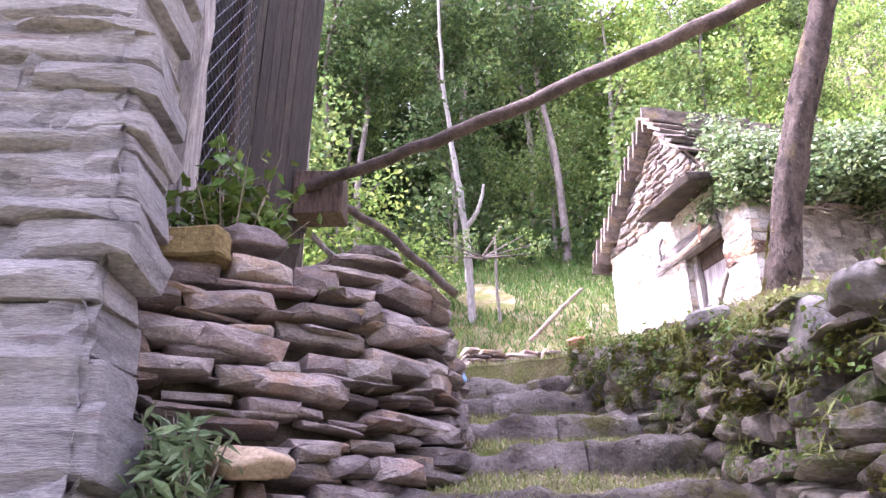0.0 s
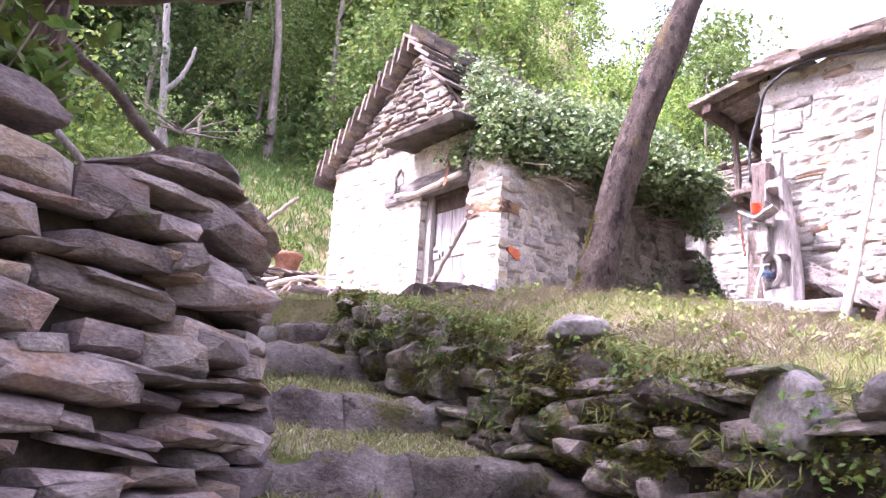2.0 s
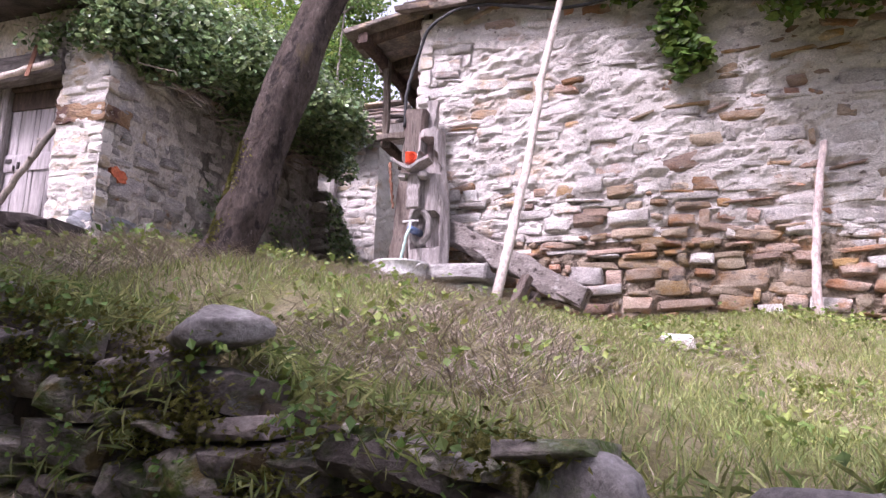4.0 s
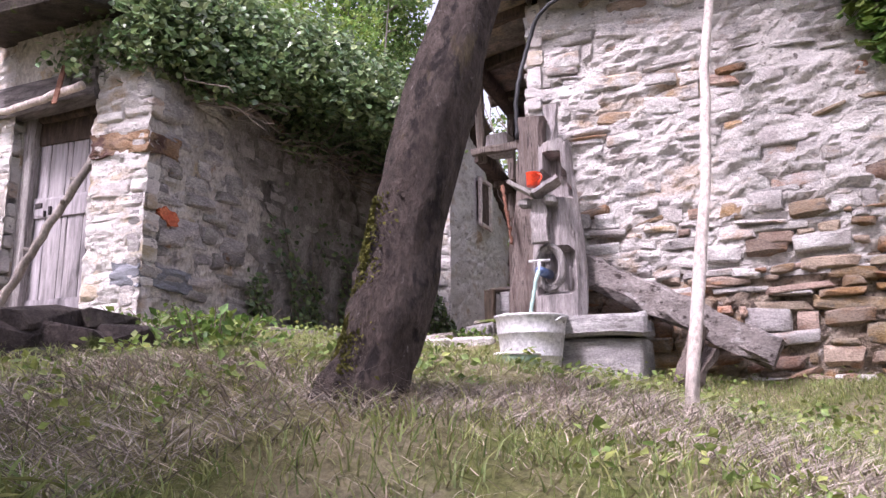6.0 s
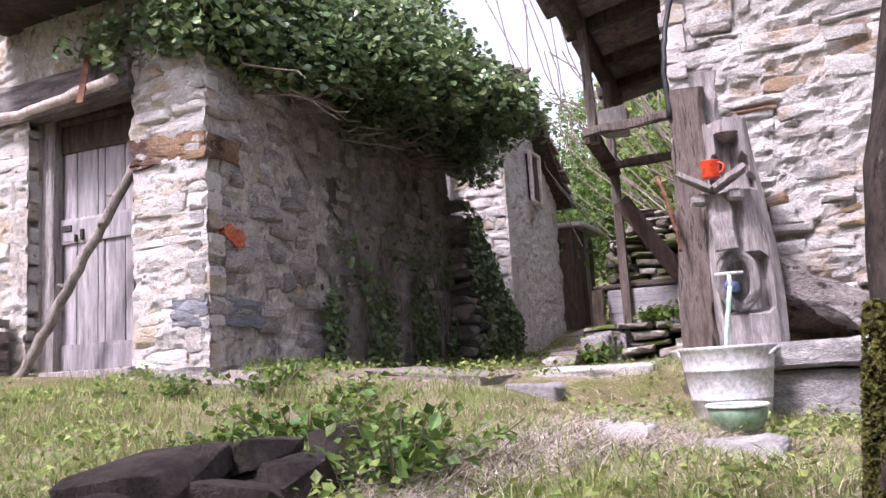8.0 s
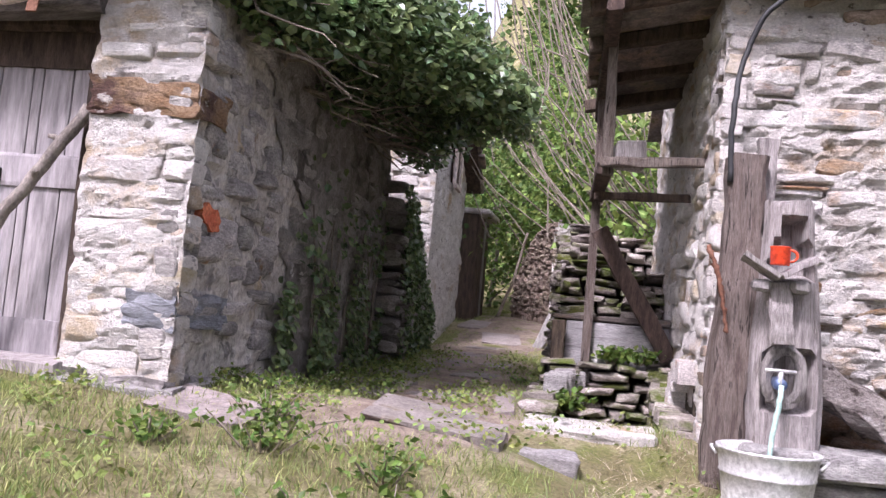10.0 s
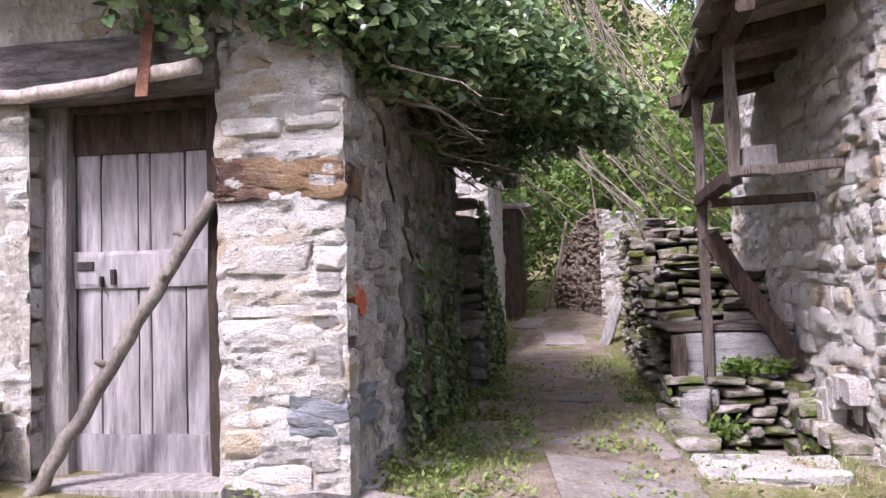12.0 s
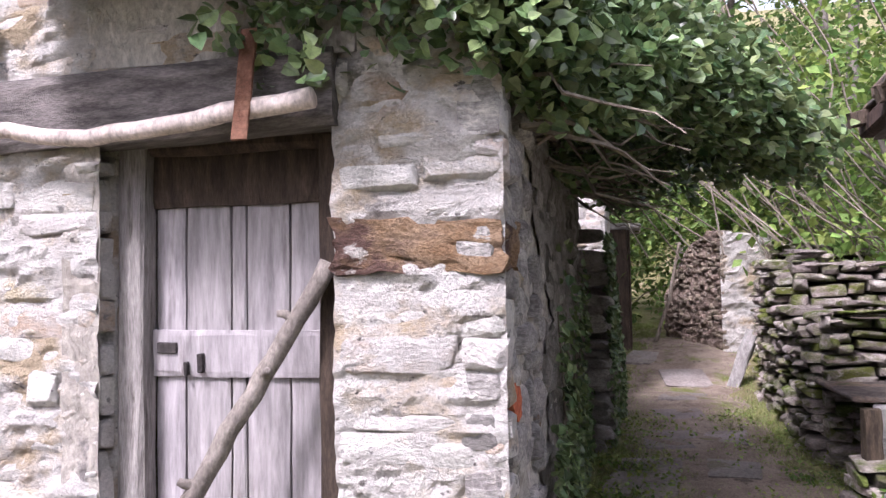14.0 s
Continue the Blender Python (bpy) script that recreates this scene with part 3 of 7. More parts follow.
# ---- retaining wall beside the lane ----
def retaining_wall():
    w = thing("retaining_wall", (wall_x(3), 3, lane(3)), "mossy dry-stone retaining wall overgrown with weeds", "stone wall", kind="structure")
    y0, y1 = -1.2, 6.3
    bm = bmesh.new()
    rows = []
    for i in range(31):
        y = y0 + (y1 - y0) * i / 30
        x = wall_x(y) + 0.05
        zt = terrace(x, y) - 0.10
        rows.append([bm.verts.new(c) for c in ((x - 0.02, y, lane(y) - 0.3), (x + 0.02, y, zt), (x + 0.4, y, zt), (x + 0.4, y, lane(y) - 0.3))])
    for p, q in zip(rows, rows[1:]):
        for k in range(4):
            bm.faces.new((p[k], p[(k + 1) % 4], q[(k + 1) % 4], q[k]))
    bm.faces.new(rows[0]), bm.faces.new(rows[-1][::-1])
    bmesh.ops.recalc_face_normals(bm, faces=bm.faces)
    c = part("earth_core", bm, core, w)

    def place(s, z):
        y = y1 - s
        return (wall_x(y) - 0.0 + 0.06 * (z - lane(y)) + 0.03, y, z), -90
    meshes = pool("stone", mossy, 24, chip=0.22, wild=0.34)
    items = courses(place, y1 - y0, lambda s: lane(y1 - s) - 0.05, lambda s: terrace(wall_x(y1 - s), y1 - s) + 0.07 - 0.10 * smooth(2.9, 3.4, y1 - s), (0.05, 0.17), (0.09, 0.42), 0.26, len(meshes), 7, jitter=0.06, tilt=11, gap=0.014)
    lay(w, "stone", meshes, items, near=(1.3, 3.6), cap=300, rest_label="mossy wall stones")
    return w


retaining = retaining_wall()


# ---- dry-stone bastion on the other side ----
LW = [(-1.62, 2.74), (-1.05, 2.98), (-0.61, 3.20), (-0.20, 3.48), (0.06, 3.92), (0.13, 4.55), (0.05, 5.4), (-0.2, 6.2)]


def bastion():
    w = thing("dry_stone_wall", (-0.5, 3.6, 1.5), "curved dry-stone wall of flat purplish slates", "stone wall", kind="structure")
    pts = spline([(x, y, 0) for x, y in LW], 60)
    cum = [0.0]
    for a, b in zip(pts, pts[1:]):
        cum.append(cum[-1] + (b - a).length)

    def at(s):
        for i in range(60):
            if cum[i + 1] >= s:
                f = (s - cum[i]) / (cum[i + 1] - cum[i])
                d = pts[i + 1] - pts[i]
                return pts[i].lerp(pts[i + 1], f), math.degrees(math.atan2(d.y, d.x))
        d = pts[60] - pts[59]
        return pts[60], math.degrees(math.atan2(d.y, d.x))

    def place(s, z):
        p, t = at(s)
        n = Vector((-math.sin(radians(t)), math.cos(radians(t)), 0))
        p = p + n * (0.14 + 0.07 * (z - 1.5))
        return (p.x, p.y, z), t

    def top(s):
        return 2.80 + 0.12 * smooth(0.9, 1.5, s) - 0.34 * smooth(1.7, 3.4, s) + 0.02 * math.sin(s * 5)
    bm = bmesh.new()
    rows = []
    for i in range(41):
        s = cum[-1] * i / 40
        p, t = at(s)
        n = Vector((-math.sin(radians(t)), math.cos(radians(t)), 0))
        rows.append([bm.verts.new(c) for c in ((*(p + n * 0.10).xy, 0.6), (*(p + n * 0.22).xy, top(s) - 0.08), (*(p + n * 0.75).xy, top(s) - 0.04), (*(p + n * 0.75).xy, 0.6))])
    for p, q in zip(rows, rows[1:]):
        for k in range(4):
            bm.faces.new((p[k], p[(k + 1) % 4], q[(k + 1) % 4], q[k]))
    bm.faces.new(rows[0]), bm.faces.new(rows[-1][::-1])
    bmesh.ops.recalc_face_normals(bm, faces=bm.faces)
    part("earth_core", bm, core, w)
    meshes = pool("slate", slate, 26, chip=0.17, wild=0.30)
    items = courses(place, cum[-1], lambda s: 0.7, top, (0.024, 0.125), (0.10, 0.50), 0.30, len(meshes), 11, jitter=0.045, tilt=7, gap=0.011)
    rng = random.Random(19)
    for _ in range(70):
        q, z = rng.uniform(0.1, cum[-1]), rng.uniform(0.9, 2.62)
        if z + 0.12 > top(q):
            continue
        p, turn = place(q, z)
        up = rng.random() < 0.12
        wd, ht = (rng.uniform(0.08, 0.13), rng.uniform(0.16, 0.24)) if up else (rng.uniform(0.18, 0.6), rng.uniform(0.06, 0.13))
        items.append((rng.randrange(len(meshes)), pose(*p, rng.uniform(-6, 6), rng.uniform(-9, 9) + (25 if up else 0), turn + rng.uniform(-6, 6)) @ Matrix.Translation((0, -0.035, 0)) @ Matrix.Diagonal((wd, 0.3, ht, 1))))
    lay(w, "slate", meshes, items, near=(-0.5, 3.3), cap=300, rest_label="flat purplish slates")
    return w


bastion()


# ---- stone hut ----
HU, HV0, HV1, HUE = 5.81, 7.41, 10.95, 9.75
DV0, DV1, DZ0, DZ1 = 7.97, 8.85, 3.72, 5.44
PEAK_V, PEAK_Z, EAVE0, EAVE1 = 9.12, 7.6, 5.62, 6.25


def gable(v):
    return EAVE0 + (PEAK_Z - EAVE0) * (v - HV0) / (PEAK_V - HV0) if v < PEAK_V else PEAK_Z + (EAVE1 - PEAK_Z) * (v - PEAK_V) / (HV1 - PEAK_V)


def hut():
    h = thing("stone_hut", uv(HU, HV0, 3.6), "small whitewashed stone hut with an ivy-covered slate roof", "hut")
    t = 0.32
    # front wall with the doorway through it
    bm = bmesh.new()
    out = [(HV0 + 0.08, 3.0), (DV0, 3.0), (DV0, DZ1 + 0.22), (DV1, DZ1 + 0.22), (DV1, 3.0), (HV1, 3.0), (HV1, EAVE1), (PEAK_V, PEAK_Z), (HV0 + 0.08, EAVE0)]
    f0 = [bm.verts.new((HU + 0.08, v, z)) for v, z in out]
    f1 = [bm.verts.new((HU + t, v, z)) for v, z in out]
    bm.faces.new(f0), bm.faces.new(f1[::-1])
    for k in range(len(out)):
        bm.faces.new((f0[k], f1[k], f1[(k + 1) % len(out)], f0[(k + 1) % len(out)]))
    bmesh.ops.recalc_face_normals(bm, faces=bm.faces)
    part("wall_core", bm, mortar, h, "", R15)
    bm = bmesh.new()
    rough_sheet(bm, lambda s, z: ((HU + 0.008, HV1 - s, z), 0), HV1 - HV0 + 0.02, 3.3, PEAK_Z, (-1, 0, 0), 0.036, 0.026, back=0.014, top=lambda s: gable(HV1 - s) - 0.03,
                holes=[(HV1 - DV1, HV1 - DV0, 3.0, DZ1 + 0.22)])
    front = part("wall", bm, limewash, h, "whitewashed front wall", R15)
    meshes = pool("lime_stone", lime, 20, chip=0.26, wild=0.18)
    place2 = lambda s, z: ((HU + 0.066, HV0 + s, z), -90)
    items = courses(place2, HV1 - HV0, lambda s: 3.45, lambda s: min(gable(HV0 + s), 6.15), (0.05, 0.14), (0.12, 0.48), 0.13, len(meshes), 21,
                    holes=[(DV0 - HV0 - 0.02, DV1 - HV0 + 0.0, 3.0, DZ1 + 0.24), (-1, DV0 - HV0 - 0.02, 4.93, 5.15), (DV1 - HV0 - 0.01, DV1 - HV0 + 0.3, 5.4, 5.68)], jitter=0.03, tilt=3.5, gap=0.0)
    lay(front, "stone", meshes, items, R15)
    g = pool("gable_slate", roofslab, 12, chip=0.25)
    items = courses(place2, HV1 - HV0, lambda s: 6.2, lambda s: gable(HV0 + s), (0.05, 0.11), (0.15, 0.4), 0.2, len(g), 22, jitter=0.03, tilt=5)
    lay(front, "slate", g, items, R15)
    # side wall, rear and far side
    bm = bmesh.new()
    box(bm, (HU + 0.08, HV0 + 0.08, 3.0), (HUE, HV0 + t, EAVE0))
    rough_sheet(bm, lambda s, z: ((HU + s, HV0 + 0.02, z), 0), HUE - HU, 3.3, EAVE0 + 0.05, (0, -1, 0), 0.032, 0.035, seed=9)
    # plaster and stones keep their stains but also carry this side's shade
    side = part("side_wall", bm, old_plaster, h, "stained plastered side wall with bare stones coloured darker for shade", R15)
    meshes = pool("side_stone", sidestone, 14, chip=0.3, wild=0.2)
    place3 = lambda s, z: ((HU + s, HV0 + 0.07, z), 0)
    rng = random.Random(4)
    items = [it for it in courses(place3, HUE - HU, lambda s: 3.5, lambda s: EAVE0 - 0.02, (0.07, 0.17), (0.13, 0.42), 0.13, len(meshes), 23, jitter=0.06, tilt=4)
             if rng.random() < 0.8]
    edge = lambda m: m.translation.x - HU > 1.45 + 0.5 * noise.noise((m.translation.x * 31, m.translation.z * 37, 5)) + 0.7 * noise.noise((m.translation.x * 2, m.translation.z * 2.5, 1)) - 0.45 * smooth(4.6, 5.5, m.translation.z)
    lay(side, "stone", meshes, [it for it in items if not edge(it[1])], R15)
    # below the ivy the overhang's shade is part of the wall colour, besides damp
    dp = pool("damp_stone", dampshadestone, 12, chip=0.28, wild=0.18)
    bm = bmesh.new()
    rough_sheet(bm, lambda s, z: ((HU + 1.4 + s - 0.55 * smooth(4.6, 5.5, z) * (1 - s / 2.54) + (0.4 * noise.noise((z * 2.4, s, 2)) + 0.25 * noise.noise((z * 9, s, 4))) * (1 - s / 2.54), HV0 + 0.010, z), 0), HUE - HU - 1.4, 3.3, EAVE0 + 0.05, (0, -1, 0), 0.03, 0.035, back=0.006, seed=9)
    damp = part("damp_wall", bm, dampshademat, h, "side wall stretch coloured dark for damp, algae and the ivy's shade", R15)
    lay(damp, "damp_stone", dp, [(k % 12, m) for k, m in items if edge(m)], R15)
    bm = bmesh.new()
    box(bm, (HUE - t, HV0 + t, 3.0), (HUE, HV1, EAVE0 + 0.5))
    box(bm, (HU + t, HV1 - t, 3.0), (HUE - t, HV1, EAVE1))
    part("rear_wall", bm, mortar, h, "", R15)
    # corner quoins that stand out
    for z0, z1, du, dv, m, nm in ((4.95, 5.12, 0.33, 0.55, brown_stone, "long rust-brown corner stone"), (3.93, 4.10, 0.55, 0.24, blue_stone, "blue-grey corner stone"),
                                  (3.52, 3.70, 0.30, 0.66, boulder, "grey foundation slab")):
        bm = bmesh.new()
        box(bm, (HU - 0.02, HV0 - 0.015, z0), (HU + du, HV0 + dv, z1))
        bmesh.ops.subdivide_edges(bm, edges=bm.edges[:], cuts=9, use_grid_fill=True)
        for v in bm.verts:
            v.co += noise.noise_vector(Vector((v.co.x * 9, v.co.y * 9, v.co.z * 22))) * 0.03
        part("quoin", bm, m, front, nm, R15)
    bm = bmesh.new()
    box(bm, (HU - 0.10, HV0 - 0.08, 3.56), (HU + 0.5, HV0 + 0.62, 3.67))
    bmesh.ops.subdivide_edges(bm, edges=bm.edges[:], cuts=5, use_grid_fill=True)
    for v in bm.verts:
        v.co += noise.noise_vector(v.co * 7) * 0.025
    part("foundation_slab", bm, grey_rock, h, "flat grey slab jutting out under the corner", R15)
    # paint marks
    for nm, m, uu, zc, w, hh, seed in (("red_mark", redpaint, HU + 0.27, 4.50, 0.25, 0.14, 3), ("yellow_mark", yellowpaint, HU + 0.04, 4.72, 0.09, 0.07, 4)):
        rng = random.Random(seed)
        bm = bmesh.new()
        ring = []
        for k in range(22):
            a = 6.2832 * k / 22
            r = rng.uniform(0.65, 1.05)
            ring.append((uu + math.cos(a) * w / 2 * r, zc + math.sin(a) * hh / 2 * r - 0.18 * (uu * 0 + math.cos(a) * w / 2)))
        f0 = [bm.verts.new((a, HV0 - 0.012, b)) for a, b in ring]
        f1 = [bm.verts.new((a, HV0 + 0.03, b)) for a, b in ring]
        bm.faces.new(f0)
        for k in range(22):
            bm.faces.new((f0[k], f0[(k + 1) % 22], f1[(k + 1) % 22], f1[k]))
        bmesh.ops.recalc_face_normals(bm, faces=bm.faces)
        part(nm, bm, m, side, "", R15)
    # roof: overlapping slate slabs on both slopes
    roof = bmesh.new()
    for v0, z0, v1, z1 in ((HV0 + 0.05, EAVE0 - 0.02, PEAK_V, PEAK_Z + 0.05), (HV1 + 0.25, EAVE1 - 0.12, PEAK_V, PEAK_Z + 0.05)):
        r = [roof.verts.new(c) for c in ((HU + 0.02, v0, z0), (HUE + 0.1, v0, z0), (HUE + 0.1, v1, z1), (HU + 0.02, v1, z1))]
        q = [roof.verts.new(v.co + Vector((0, 0, 0.06))) for v in r]
        roof.faces.new(r), roof.faces.new(q[::-1])
        for k in range(4):
            roof.faces.new((r[k], q[k], q[(k + 1) % 4], r[(k + 1) % 4]))
    bmesh.ops.recalc_face_normals(roof, faces=roof.faces)
    rf = part("roof", roof, darkwood, h, "slate slab roof", R15)
    slabs = pool("roof_slab", roofslab, 12, chip=0.12, wild=0.1, flat=True)
    rng = random.Random(8)
    items = []
    for v0, z0 in ((HV0 + 0.12, EAVE0 + 0.02), (HV1 + 0.25, EAVE1 - 0.12)):
        dv, dz = PEAK_V - v0, PEAK_Z + 0.05 - z0
        ln = math.hypot(dv, dz)
        ang = math.degrees(math.atan2(dz, dv))
        rows = int(ln / 0.2)
        for j in range(rows + 1):
            f = j / rows
            u = HU - 0.22 if v0 > PEAK_V or f > 0.55 else HU + 0.4
            while u < HUE + 0.2:
                w = rng.uniform(0.25, 0.55)
                items.append((rng.randrange(12), pose(u + w / 2, v0 + dv * f, z0 + dz * f + 0.13 + rng.uniform(-.015, .02), ang * 0.72 + rng.uniform(-5, 5), rng.uniform(-3, 3), rng.uniform(-6, 6)) @ Matrix.Diagonal((w, 0.42, rng.uniform(0.035, 0.06), 1))))
                u += w * 0.95
    lay(rf, "slab", slabs, items, R15, near=(HU, HV1))
    # door
    u0 = HU + 0.16
    plank("door_post", (u0 - 0.02, DV1 - 0.05, DZ0), (u0 - 0.02, DV1 - 0.05, DZ1), 0.11, 0.10, greywood, h, "grey timber door post", R15, (0, 1, 0), 31)
    plank("door_post", (u0 - 0.02, DV0 + 0.045, DZ0), (u0 - 0.02, DV0 + 0.045, DZ1), 0.09, 0.09, darkwood, h, "dark timber door post", R15, (0, 1, 0), 32)
    plank("lintel", (HU + 0.02, DV0 - 0.03, DZ1 + 0.13), (HU + 0.02, DV1 + 0.75, DZ1 + 0.10), 0.26, 0.16, lintelwood, h, "weathered grey lintel beam", R15, (0, 0, 1), 33)
    plank("lintel", (HU + 0.2, DV0 - 0.1, DZ1 + 0.06), (HU + 0.2, DV1 + 0.1, DZ1 + 0.06), 0.2, 0.16, darkwood, h, "dark inner lintel", R15, (0, 0, 1), 34)
    plank("threshold", (HU + 0.05, DV0 - 0.05, DZ0 - 0.02), (HU + 0.05, DV1 + 0.1, DZ0 - 0.02), 0.3, 0.07, greywood, h, "worn wooden threshold", R15, (1, 0, 0), 35)
    door = bmesh.new()
    box(door, (u0 + 0.045, DV0 + 0.09, DZ0 + 0.03), (u0 + 0.06, DV1 - 0.10, DZ1 - 0.05))
    d = part("door", door, darkwood, h, "weathered violet-grey plank door, shut", R15)
    a, b = DV0 + 0.09, DV1 - 0.105
    for i, (f0, f1) in enumerate(((0.0, 0.18), (0.185, 0.45), (0.455, 0.54), (0.545, 0.79), (0.795, 1.0))):
        v1, v0 = b - (b - a) * f0, b - (b - a) * f1
        plank("board", (u0 + 0.03, (v0 + v1) / 2, DZ0 + 0.02), (u0 + 0.03, (v0 + v1) / 2, DZ1 - 0.22), v1 - v0 - 0.006, 0.026, doorwood, d, "", R15, (0, 1, 0), 40 + i, 8, 0.002)
    # the top rail's dark wood paints the shadow under the lintel
    for z, w in ((DZ0 + 0.09, 0.20), (DZ0 + 0.95, 0.17), (DZ1 - 0.13, 0.2)):
        plank("rail", (u0 + 0.012, a, z), (u0 + 0.012, b, z), w, 0.024, doorwood if z < 5 else darkwood, d, "", R15, (0, 0, 1), int(z * 10), 8, 0.003)
    for nm, lo, hi in (("latch", (u0 - 0.012, b - 0.10, DZ0 + 0.95), (u0 + 0.004, b - 0.02, DZ0 + 0.99)), ("staple", (u0 - 0.02, b - 0.21, DZ0 + 0.88), (u0 + 0.004, b - 0.19, DZ0 + 0.95)),
                       ("staple", (u0 - 0.02, b - 0.15, DZ0 + 0.87), (u0 + 0.004, b - 0.135, DZ0 + 0.92))):
        bm = bmesh.new()
        box(bm, lo, hi, 0.002, 0.003)
        part(nm, bm, ironmat, d, "dark iron " + nm, R15)
    bm = bmesh.new()
    rough_sheet(bm, lambda s, z: ((HU - 0.012, DV1 + 0.15 - s, z), 0), 0.15, 3.6, DZ1, (-1, 0, 0), 0.012, 0.03, seed=20)
    part("jamb_plaster", bm, old_plaster, h, "grey plaster strip beside the door post", R15)
    # hood slab over the door, with the small white beam under it
    bm = bmesh.new()
    box(bm, (HU - 0.55, DV0 - 0.30, 6.10), (HU + 0.2, DV0 + 1.15, 6.19), 0.03, 0.02, random.Random(2))
    for v in bm.verts:
        v.co.z += -0.25 * (HU - v.co.x) * 0.6
    # dark rock colour stands in for the shade on the slab's underside
    part("hood_slab", bm, darkrock, h, "wide stone hood slab over the door, coloured dark for its shaded underside", R15)
    bm = bmesh.new()
    box(bm, (HU - 0.02, DV0 - 0.1, 5.70), (HU + 0.1, DV1 + 0.05, 6.1), 0.02)
    part("hood_recess", bm, old_plaster, h, "grey plastered panel under the hood", R15)
    # round bar held by an iron strap over the door
    stick("bar", [(HU - 0.14, DV0 - 0.0, DZ1 + 0.07), (HU - 0.13, DV0 + 0.5, DZ1 + 0.015), (HU - 0.12, DV1 + 0.1, DZ1 + 0.0), (HU - 0.12, DV1 + 0.42, DZ1 + 0.06)], 0.034, 0.028, palepole, h, "round peeled wooden bar", seed=3, frm=R15)
    plank("strap", (HU - 0.11, DV0 + 0.24, DZ1 + 0.32), (HU - 0.185, DV0 + 0.24, DZ1 - 0.06), 0.055, 0.012, rust, h, "rusty iron strap", R15, (0, 1, 0), 51, 6, 0.002)
    stick("hook", [(HU - 0.04, DV1 + 0.45, 5.9), (HU - 0.1, DV1 + 0.46, 5.75), (HU - 0.1, DV1 + 0.46, 5.55), (HU - 0.14, DV1 + 0.5, 5.48)], 0.025, 0.02, lintelwood, h, "dark iron hook in the wall", seed=4, frm=R15)
    return h


hut()

prop = thing("prop_stick", uv(HU - 0.15, 8.78, 3.64), "grey-brown stick propped against the hut door", "stick")
stick("pole", [uv(HU - 0.15, 8.78, 3.64), uv(HU - 0.06, 8.40, 4.3), uv(HU + 0.05, 7.99, 4.99)], 0.035, 0.032, proppole, prop, seed=9, n=22)
for i, (f, d) in enumerate(((0.45, 0.05), (0.72, -0.05), (0.86, 0.06))):
    a = uv(HU - 0.15, 8.78, 3.64).lerp(uv(HU + 0.05, 7.99, 4.99), f)
    stick("knot", [a, a + Vector((-0.03, d * 0.5, 0.01)), a + Vector((-0.045, d, 0.02))], 0.022, 0.012, proppole, prop, "sawn branch stub", n=3, seed=i)


# ---- large house ----
BU, BV = 6.97, 4.81


